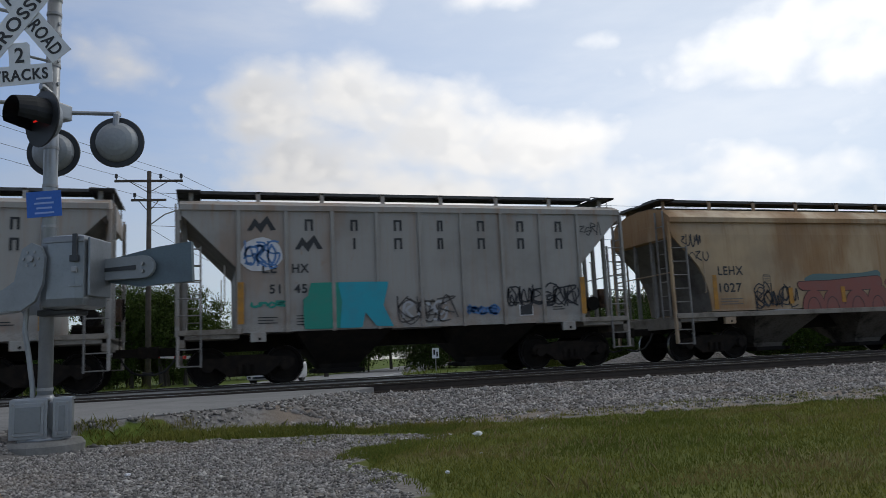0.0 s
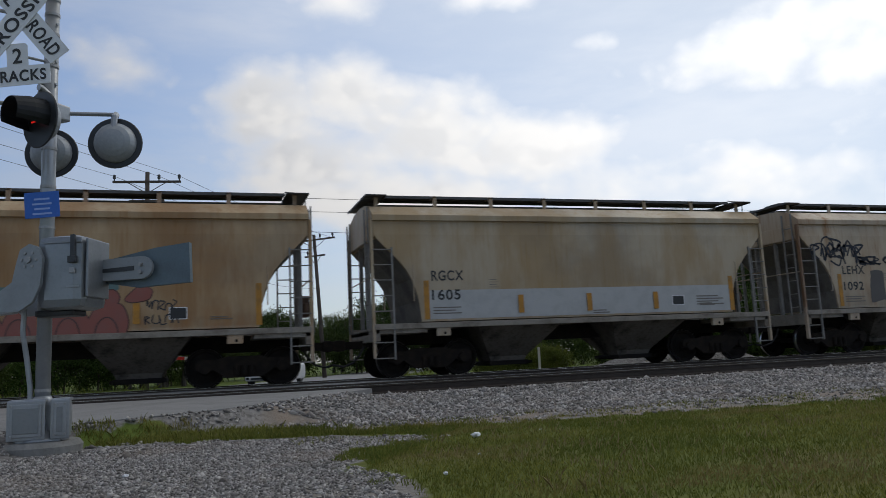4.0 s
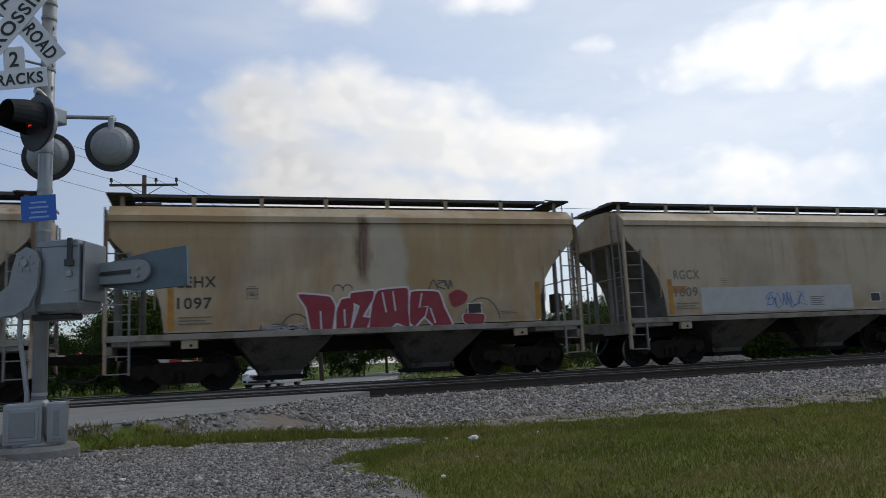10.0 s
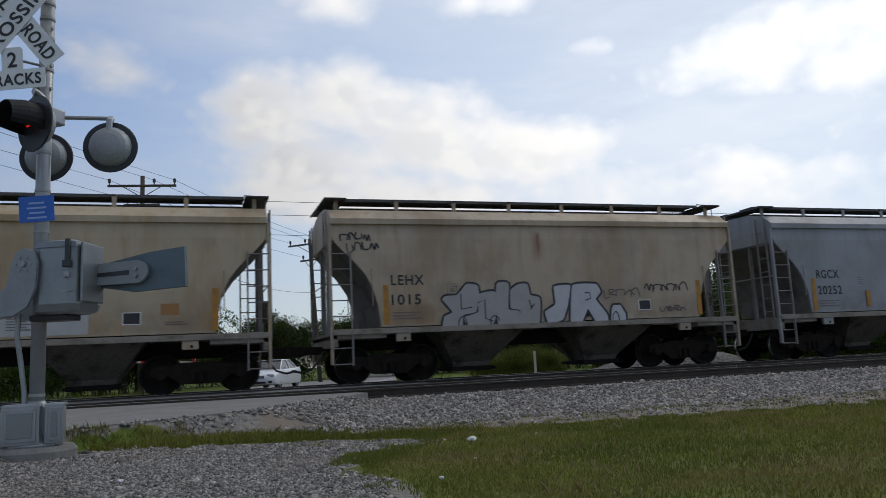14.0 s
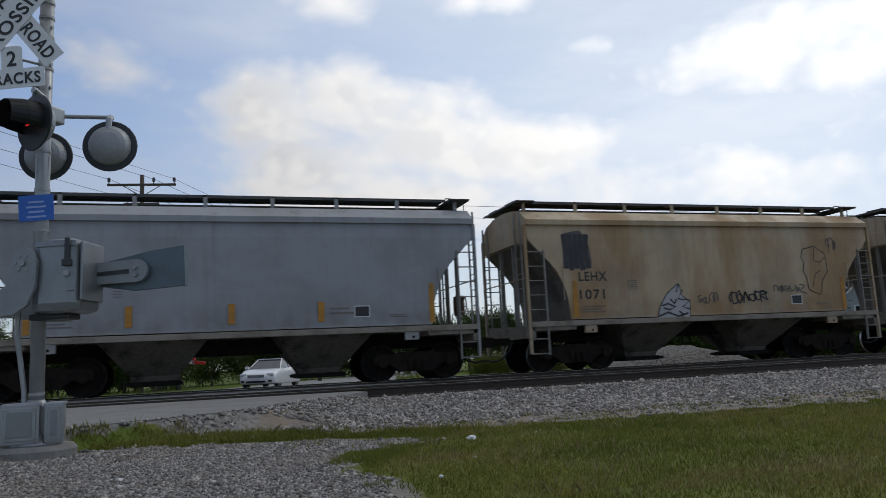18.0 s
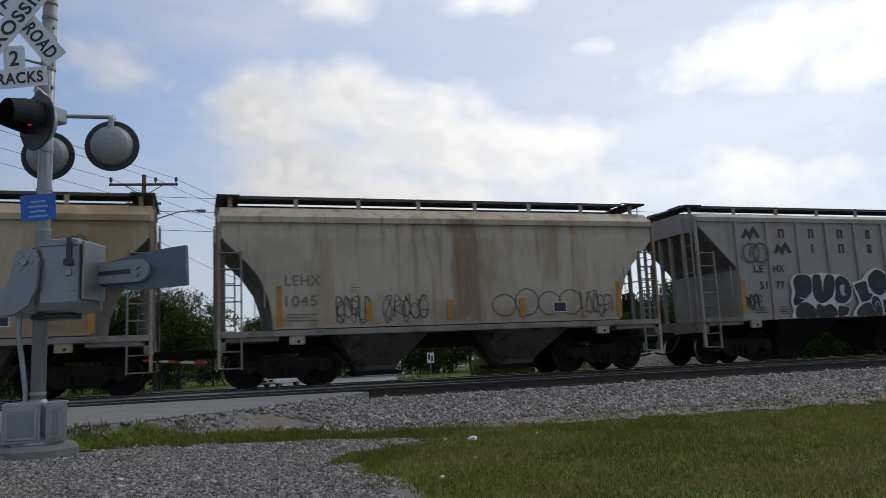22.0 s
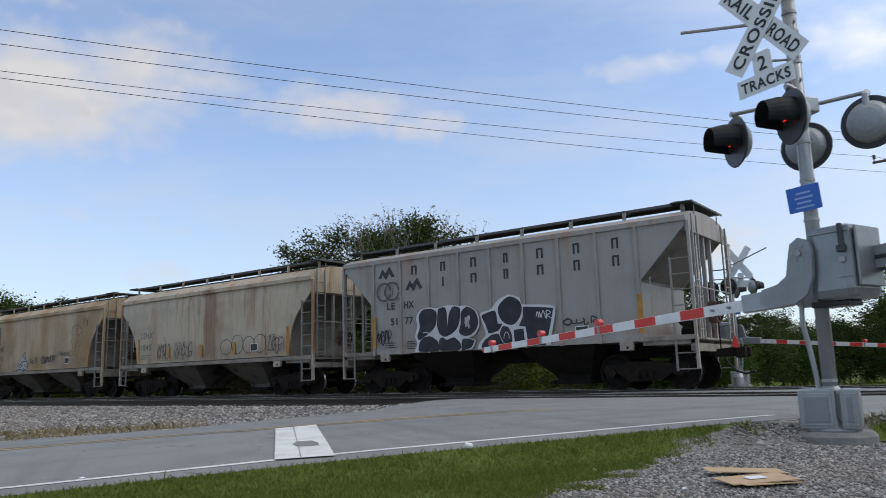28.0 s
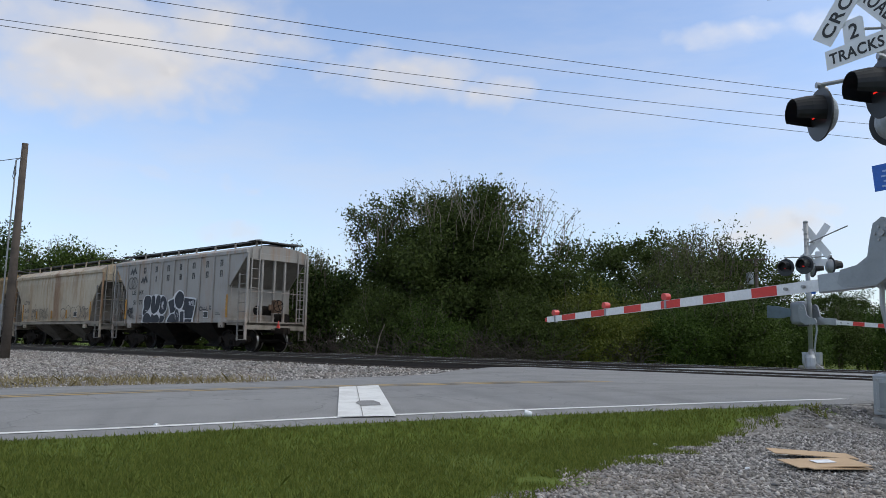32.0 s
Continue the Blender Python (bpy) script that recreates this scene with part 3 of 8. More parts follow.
def make_road():
    """The two-lane road with its crown, and the asphalt between the rails at the crossing."""
    def strip(y0, y1, step):
        ys = [y0 + step * i for i in range(int((y1 - y0) / step) + 1)] + [y1]
        verts, faces = [], []
        for y in ys:
            a, b, c = far_edge(y), near_edge(y), centre_x(y)
            for k in (0.0, 0.02, 0.15, 0.5, 0.85, 0.98, 1.0):
                x = a + (c - a) * k * 2 if k <= 0.5 else c + (b - c) * (k - 0.5) * 2
                verts.append((x, y, road_top(x, y) - (0.02 if k in (0.0, 1.0) else 0.0)))
        for j in range(len(ys) - 1):
            for i in range(6):
                faces.append((j * 7 + i, j * 7 + i + 1, (j + 1) * 7 + i + 1, (j + 1) * 7 + i))
        n = len(verts)
        verts += [(x, y, z - 0.14) for x, y, z in verts]
        m = len(ys)
        for j in range(m - 1):
            faces += [(j * 7, (j + 1) * 7, n + (j + 1) * 7, n + j * 7), ((j + 1) * 7 + 6, j * 7 + 6, n + j * 7 + 6, n + (j + 1) * 7 + 6)]
        for i in range(6):
            faces += [(i + 1, i, n + i, n + i + 1), ((m - 1) * 7 + i, (m - 1) * 7 + i + 1, n + (m - 1) * 7 + i + 1, n + (m - 1) * 7 + i)]
        return verts, faces
    g = 0.7175
    stops = [-60, NEAR - g - 0.09, None, NEAR - g + 0.10, NEAR + g - 0.10, None, NEAR + g + 0.09, FAR - g - 0.09, None, FAR - g + 0.10, FAR + g - 0.10, None, FAR + g + 0.09, 160]
    spans = [(stops[0], stops[1]), (stops[3], stops[4]), (stops[6], stops[7]), (stops[9], stops[10]), (stops[12], stops[13])]
    for y0, y1 in spans:
        v, f = strip(y0, y1, 0.4 if y1 - y0 < 10 else 0.5)
        ob = sheet("road", v, f, M["asphalt"])
        tagged(ob, "worn grey asphalt road over the tracks", "road", kind="structure")


make_road()


def stripe(name, off0, off1, y0, y1, mat, label, gap=None):
    """Road paint along the road, between two offsets from the yellow line."""
    ys = [y0 + (y1 - y0) * i / 60 for i in range(61)]
    verts, faces = [], []
    for y in ys:
        for o in (off0, off1):
            verts.append((centre_x(y) + o, y, road_top(centre_x(y) + o, y) + 0.004))
    for j in range(60):
        faces.append((j * 2, j * 2 + 1, j * 2 + 3, j * 2 + 2))
    return tagged(sheet(name, verts, faces, mat), label, "road marking", kind="structure")


stripe("road_edge_line", 3.96, 4.07, -40, 9.6, M["paintwhite"], "white edge line on the asphalt")
stripe("road_edge_line", -4.09, -3.95, -40, 8.2, M["paintwhite"], "white edge line on the asphalt")
stripe("road_centre_line", -0.20, -0.08, -40, 10.4, M["paintyellow"], "worn yellow centre line on the asphalt")
stripe("road_centre_line", 0.08, 0.20, -40, 10.4, M["paintyellow"], "worn yellow centre line on the asphalt")
stripe("road_edge_line", 3.5, 3.62, 25.5, 60, M["paintwhite"], "white edge line on the asphalt")


def make_stop_bar():
    a, b, c, e = (-4.90, 4.99), (-5.27, 4.62), (-7.74, 6.80), (-7.58, 7.36)
    a, b, c, e = (Vector(p) for p in (a, b, c, e))
    verts, faces = [], []
    for i in range(9):
        k = i / 8
        for p in (b.lerp(c, k), a.lerp(e, k)):
            y = p.y
            verts.append((p.x, p.y, road_top(p.x, y) + 0.013))
    for i in range(8):
        faces.append((2 * i, 2 * i + 1, 2 * i + 3, 2 * i + 2))
    return tagged(sheet("stop_bar", verts, faces, M["paintwhite"]), "broad white stop bar with a patched scar", "road marking", kind="structure")


make_stop_bar()
scar = [(-5.75, 5.35), (-5.62, 5.50), (-5.80, 5.66), (-6.02, 5.78), (-6.12, 5.66), (-5.98, 5.48)]
tagged(sheet("bar_scar", [(x, y, road_top(x, y) + 0.017) for x, y in scar], [tuple(range(6))], M["asphalt"]), "bare asphalt scar worn into the stop bar", "road marking", kind="structure")
seam = [Vector((-5.11, 4.78)).lerp(Vector((-7.67, 7.04)), i / 8) for i in range(9)]
side = Vector((0.66, 0.75)) * 0.004
tagged(sheet("bar_seam", [(p.x + s * side.x, p.y + s * side.y, road_top(p.x, p.y) + 0.018) for p in seam for s in (-1, 1)], [(2 * i, 2 * i + 1, 2 * i + 3, 2 * i + 2) for i in range(8)], M["concrete"]), "dark seam along the stop bar", "road marking", kind="structure")


def make_track(y0, name):
    track = holder(name, pose(0, y0, 0), "steel rails on weathered timber ties in grey ballast", "railway track")
    track["kind"] = "structure"
    prof = [(-0.07, -0.18), (0.07, -0.18), (0.07, -0.165), (0.012, -0.14), (0.012, -0.045), (0.036, -0.035), (0.036, -0.004), (-0.036, -0.004), (-0.036, -0.035), (-0.012, -0.045), (-0.012, -0.14), (-0.07, -0.165)]
    for s in (-0.7535, 0.7535):
        bm = bmesh.new()
        for a, b in ((-260.0, 260.0),):
            f = [bm.verts.new((a, s + y, z)) for y, z in prof]
            g = [bm.verts.new((b, s + y, z)) for y, z in prof]
            n = len(prof)
            bm.faces.new(f), bm.faces.new(g[::-1])
            for i in range(n):
                bm.faces.new((f[i], g[i], g[(i + 1) % n], f[(i + 1) % n]))
        bmesh.ops.recalc_face_normals(bm, faces=bm.faces)
        r = part("rail", bm, M["rail"], track)
        head = bmesh.new()
        box(head, -260, 260, s - 0.03, s + 0.03, -0.006, 0.0)
        part("rail_head", head, M["rail_top"], r, "bright worn running surface")
    tie = boxes((-0.115, 0.115, -1.3, 1.3, -0.36, -0.185))
    tie = mesh_of("tie", tie)
    plate = mesh_of("tie_plate", boxes((-0.09, 0.09, -0.16, 0.16, -0.186, -0.165)))
    rnd = random.Random(int(y0 * 10))
    count = 0
    x = -66.0
    rest = bmesh.new()
    while x < 66:
        a, b = far_edge(y0) + 0.3, near_edge(y0) - 0.3
        if not a < x < b:
            if -34 < x < 42:
                t = part("tie", tie, M["tie"], track)
                t.location = (x, rnd.uniform(-0.05, 0.05), rnd.uniform(-0.012, 0.004))
                t.rotation_euler = (0, 0, rnd.uniform(-0.012, 0.012))
                for s in (-0.7535, 0.7535):
                    if abs(x) < 22 and y0 == NEAR:
                        p = part("tie_plate", plate, M["rail"], t)
                        p.location = (0, s, 0)
            else:
                box(rest, x - 0.115, x + 0.115, -1.3, 1.3, -0.36, -0.19)
        x += 0.53
    far_ties = part("far_ties", rest, M["tie"], track)
    far_ties["kind"] = "stuff"
    return track


make_track(NEAR, "track_1")
make_track(FAR, "track_2")

# ---------------------------------------------------------------- the train
LONG_A, LONG_B = 11.69, 11.55       # length of the roof of the smooth-sided and the ribbed cars
SIDE = 1.57


def ring_loft(levels, bm=None):
    """Rings of (z, half length, half width), closed at top and bottom."""
    bm = bm or bmesh.new()
    rings = []
    for z, a, b in levels:
        rings.append([bm.verts.new(p) for p in ((-a, -b, z), (a, -b, z), (a, b, z), (-a, b, z))])
    for p, q in zip(rings, rings[1:]):
        for i in range(4):
            bm.faces.new((p[i], p[(i + 1) % 4], q[(i + 1) % 4], q[i]))
    bm.faces.new(rings[0][::-1]), bm.faces.new(rings[-1])
    return bm


def smooth_body():
    h = LONG_A / 2
    cut = [(1.37, 1.20), (1.55, 1.18), (1.9, 1.14), (2.2, 1.06), (2.45, 0.96), (2.66, 0.85), (2.9, 0.66), (3.1, 0.47), (3.3, 0.27), (3.48, 0.10), (3.58, 0.04), (3.9, 0.02), (3.96, 0.02)]
    return ring_loft([(z, h - c, SIDE + 0.01 * math.sin(math.pi * (z - 1.37) / 2.6) - (0.03 if z > 3.85 else 0.0)) for z, c in cut])


def ribbed_body():
    h = LONG_B / 2
    return ring_loft([(1.22, h - 1.26, SIDE), (1.6, h - 1.26, SIDE), (2.76, h - 1.26, SIDE), (3.3, h - 0.74, SIDE), (3.9, h - 0.16, SIDE), (3.98, h - 0.05, SIDE), (4.14, h - 0.05, SIDE)])


def arched_roof(h, z0, z1, lip):
    """A roof sheet with a rolled eave on both sides."""
    prof = [(-SIDE - 0.05, z0), (-SIDE - 0.05, z0 + lip), (-1.25, z0 + lip + 0.62 * (z1 - z0 - lip)), (-0.7, z0 + lip + 0.9 * (z1 - z0 - lip)), (0, z1)]
    prof = prof + [(-y, z) for y, z in prof[-2::-1]]
    bm = bmesh.new()
    rows = [[bm.verts.new((x, y, z)) for y, z in prof] for x in (-h, h)]
    n = len(prof)
    for i in range(n):
        j = (i + 1) % n
        bm.faces.new((rows[0][i], rows[0][j], rows[1][j], rows[1][i]))
    bm.faces.new(rows[0][::-1]), bm.faces.new(rows[1])
    bmesh.ops.recalc_face_normals(bm, faces=bm.faces)
    return bm


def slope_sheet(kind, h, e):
    """A thin dark plate over the hold's end wall, leaning in under the roof."""
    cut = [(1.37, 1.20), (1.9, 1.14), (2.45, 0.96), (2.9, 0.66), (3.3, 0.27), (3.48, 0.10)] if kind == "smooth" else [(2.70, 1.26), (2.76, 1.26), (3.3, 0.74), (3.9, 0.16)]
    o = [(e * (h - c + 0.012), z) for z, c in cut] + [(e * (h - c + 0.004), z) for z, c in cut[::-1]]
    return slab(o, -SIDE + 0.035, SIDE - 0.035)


def hopper_bay():
    """A pyramid-shaped discharge bay, origin at the middle of its top."""
    bm = bmesh.new()
    ring_loft([(-0.95, 0.48, 0.46), (-0.80, 0.55, 0.50), (0.0, 1.18, 1.50), (0.06, 1.18, 1.50)], bm)
    return bm


def side_frame():
    """Cast truck side, from wheel to wheel, with the spring window."""
    bm = bmesh.new()
    out = [(-1.12, 0.58), (-1.02, 0.66), (-0.62, 0.66), (-0.40, 0.72), (0.40, 0.72), (0.62, 0.66), (1.02, 0.66), (1.12, 0.58), (1.10, 0.42), (0.92, 0.36), (0.70, 0.42), (0.42, 0.22), (-0.42, 0.22), (-0.70, 0.42), (-0.92, 0.36), (-1.10, 0.42)]
    slab(out, -0.07, 0.07, bm)
    for s in (-0.89, 0.89):
        rod(bm, (s, -0.14, 0.46), (s, 0.1, 0.46), 0.13, n=12)
    for s in (-0.18, 0.0, 0.18):
        rod(bm, (s, -0.09, 0.27), (s, -0.09, 0.50), 0.065, n=8)
    return bm


def wheel():
    return lathe([(0.06, -0.07), (0.14, -0.07), (0.16, -0.02), (0.36, 0.0), (0.40, -0.05), (0.455, -0.06), (0.46, 0.05), (0.49, 0.055), (0.49, 0.08), (0.40, 0.075), (0.36, 0.04), (0.15, 0.03), (0.06, 0.03)], 28, "y")


def tread_ring():
    """A narrow bright band on the rim."""
    bm = bmesh.new()
    a, b = ([bm.verts.new((0.463 * math.cos(2 * math.pi * j / 28), y, 0.463 * math.sin(2 * math.pi * j / 28))) for j in range(28)] for y in (-0.05, 0.045))
    for j in range(28):
        bm.faces.new((a[j], a[(j + 1) % 28], b[(j + 1) % 28], b[j]))
    return bm


def grating(length):
    """Running board: a close steel mesh deck on two bearers."""
    h = length / 2
    bm = slab([(-0.31, -0.05), (-0.27, -0.05), (-0.27, 0.0), (0.27, 0.0), (0.27, -0.05), (0.31, -0.05), (0.31, 0.024), (-0.31, 0.024)], -h, h)
    bmesh.ops.rotate(bm, verts=bm.verts, cent=(0, 0, 0), matrix=Matrix.Rotation(math.pi / 2, 3, "Z"))
    return bm


def brake_ring():
    """Hand brake wheel: a rim with four spokes."""
    bm = tube([(0.24 * math.cos(a), 0.24 * math.sin(a), 0) for a in (2 * math.pi * i / 18 for i in range(19))], 0.018, 6)
    for k in range(4):
        a = k * math.pi / 2 + 0.4
        rod(bm, (0, 0, 0), (0.24 * math.cos(a), 0.24 * math.sin(a), 0), 0.012, n=5)
    return bm


def coupler():
    bm = boxes((0.0, 0.62, -0.08, 0.08, 0.78, 0.98))
    box(bm, 0.55, 0.80, -0.16, 0.14, 0.74, 1.02, 0.04)
    box(bm, 0.70, 0.88, 0.02, 0.15, 0.76, 1.0, 0.03)
    return bm


def hose(h):
    pts = [(h, 0.35, 0.85), (h + 0.12, 0.36, 0.62), (h + 0.30, 0.34, 0.42), (h + 0.55, 0.30, 0.34), (h + 0.8, 0.24, 0.40)]
    return tube(pts, 0.028, 6)


def zigzag():
    """The pointed emblem: two chevrons, in x, z."""
    o = [(0.0, 0.0), (0.16, 0.30), (0.26, 0.16), (0.42, 0.36), (0.60, 0.02), (0.49, 0.0), (0.41, 0.17), (0.29, -0.06), (0.165, 0.11), (0.11, 0.0)]
    return [(x * 0.98, z) for x, z in o]


def blob(rnd, x0, x1, z0, z1, grow=0.0, n=26, square=0.45):
    """A swollen, letter-like outline."""
    cx, cz, a, b = (x0 + x1) / 2, (z0 + z1) / 2, (x1 - x0) / 2 + grow, (z1 - z0) / 2 + grow
    ph = [rnd.uniform(0, 6.28) for _ in range(3)]
    pts = []
    for i in range(n):
        t = 2 * math.pi * i / n
        c, s = math.cos(t), math.sin(t)
        k = 1 + 0.10 * math.sin(2 * t + ph[0]) + 0.08 * math.sin(3 * t + ph[1]) + 0.05 * math.sin(5 * t + ph[2])
        pts.append((cx + a * k * math.copysign(abs(c) ** square, c), cz + b * k * math.copysign(abs(s) ** square, s)))
    return [(x, max(z, 1.28)) for x, z in pts]


def decal(outline, y):
    bm = bmesh.new()
    slab(outline, y, y + 0.004, bm)
    bmesh.ops.triangulate(bm, faces=bm.faces[:])
    return bm


def ribbon(points, width, y):
    """A painted stroke through points in x, z."""
    bm = bmesh.new()
    pts = [Vector((p[0], p[1])) for p in points]
    rows = []
    for i, p in enumerate(pts):
        way = (pts[min(i + 1, len(pts) - 1)] - pts[max(i - 1, 0)])
        way = way.normalized() if way.length > 1e-6 else Vector((1, 0))
        nrm = Vector((-way.y, way.x)) * width / 2
        rows.append((bm.verts.new((p.x + nrm.x, y, p.y + nrm.y)), bm.verts.new((p.x - nrm.x, y, p.y - nrm.y))))
    for a, b in zip(rows, rows[1:]):
        bm.faces.new((a[0], a[1], b[1], b[0]))
    return bm


STROKES = [  # bends of a spray can, in a unit box
    [(0, 0), (0.02, 0.8), (0.5, 1.0), (0.98, 0.8), (1, 0.05)], [(0.05, 1), (0, 0.25), (0.5, 0.0), (1, 0.35), (0.9, 0.9)], [(1, 0.9), (0.4, 1.0), (0.0, 0.6), (0.45, 0.35), (0.95, 0.5), (0.7, 0.0), (0.0, 0.1)],
    [(0, 0.95), (0.9, 0.9), (0.1, 0.35), (1, 0.0)], [(0, 0.3), (0.25, 0.95), (0.5, 0.1), (0.75, 0.9), (1, 0.2)], [(0, 0), (0.45, 1), (1, 0)], [(0.05, 0), (0.1, 1), (0.85, 0.75), (0.2, 0.45), (0.95, 0.0)],
    [(0.5, 1), (0.0, 0.5), (0.5, 0.0), (1.0, 0.5), (0.5, 1.0)], [(0.1, 1), (0.2, 0.0), (0.9, 0.05)]]


def bend(rnd, stroke, x0, x1, z0, z1, k=6, wild=0.08):
    """A stroke set into a box, smoothed."""
    knots = [Vector((x0 + (x1 - x0) * (a + rnd.uniform(-wild, wild)), z0 + (z1 - z0) * (b + rnd.uniform(-wild, wild)))) for a, b in stroke]
    pts = []
    for i in range(len(knots) - 1):
        p0, p1, p2, p3 = knots[max(i - 1, 0)], knots[i], knots[i + 1], knots[min(i + 2, len(knots) - 1)]
        for j in range(k):
            t = j / k
            pts.append(0.5 * ((2 * p1) + (p2 - p0) * t + (2 * p0 - 5 * p1 + 4 * p2 - p3) * t * t + (3 * p1 - p0 - 3 * p2 + p3) * t ** 3))
    pts.append(knots[-1])
    return [(p.x, max(1.27, p.y)) for p in pts]


PAINT = {}


def spray(name, color):
    if name not in PAINT:
        PAINT[name] = worn("spray paint " + name, color, tuple(c * 0.6 + 0.05 for c in color), 0.6, 0.0, 4.0, 0.35, 0.02)
    return PAINT[name]


SKIN = -SIDE - 0.014


def piece(car, rnd, x0, x1, z0, z1, n, fill, line, grow=0.05, inner=True, fat=0.0):
    """Sprayed shapes side by side: each filled, on a wider outline, with a few inner strokes."""
    step = (x1 - x0) / n
    for i in range(n):
        a, b = x0 + step * i, x0 + step * (i + 1) + 0.05
        lo, top = z0 + rnd.uniform(0, 0.06), z1 - rnd.uniform(0, 0.2) * (z1 - z0)
        lift = 0.0012 * (i % 3)
        if fat:
            st = rnd.choice(STROKES[:7])
            pts = bend(rnd, st, a + fat * 0.4, b - fat * 0.4, lo + fat * 0.5, top - fat * 0.4)
            rim = part("graffiti_shape", ribbon(pts, fat + 2 * grow, SKIN - lift), line, car)
            part("graffiti_fill", ribbon(pts, fat, SKIN - 0.005 - lift), fill, rim)
            continue
        state = rnd.getstate()
        rim = part("graffiti_shape", decal(blob(rnd, a, b, lo, top, grow), SKIN - lift), line, car)
        rnd.setstate(state)
        part("graffiti_fill", decal(blob(rnd, a, b, lo, top), SKIN - 0.006 - lift), fill, rim)
        if inner:
            for _ in range(2):
                w0, h0 = b - a, top - lo
                cx, cz = a + w0 * rnd.uniform(0.1, 0.45), lo + h0 * rnd.uniform(0.05, 0.45)
                part("graffiti_stroke", ribbon(bend(rnd, rnd.choice(STROKES[:6]), cx, cx + w0 * 0.45, cz, cz + h0 * 0.5), 0.032, SKIN - 0.014), line, rim)


def tag(car, rnd, x0, x1, z0, z1, paint, width=0.03, n=9):
    """A scrawl: short bent strokes, loosely joined."""
    n = max(3, n // 2 + 1)
    step = (x1 - x0) / n
    for i in range(n):
        a = x0 + step * (i + rnd.uniform(-0.15, 0.1))
        h0 = (z1 - z0) * rnd.uniform(0.55, 1.0)
        lo = z0 + rnd.uniform(0, 1) * (z1 - z0 - h0)
        part("graffiti_tag", ribbon(bend(rnd, rnd.choice(STROKES), a, a + step * rnd.uniform(0.8, 1.25), lo, lo + h0, 5, 0.12), width * rnd.uniform(0.8, 1.15), SKIN - 0.003 - 0.0008 * (i % 3)), paint, car)


def words(car, text, x, z, cap, mat=None, width=None, bold=0.006):
    ob = part("lettering", lettering(text, cap, width, bold), mat or M["black"], car)
    ob.location = (x, SKIN - 0.002, z)
    return ob


def bars(car, x, z, w0, h0, n, mat, fill=0.6):
    """Small print that cannot be read: plain bars."""
    bm = bmesh.new()
    for i in range(n):
        box(bm, x, x + w0 * (0.8 if i % 2 else 1.0), SKIN - 0.002, SKIN + 0.004, z + h0 * i / n, z + h0 * (i + fill) / n)
    return part("small_print", bm, mat, car)


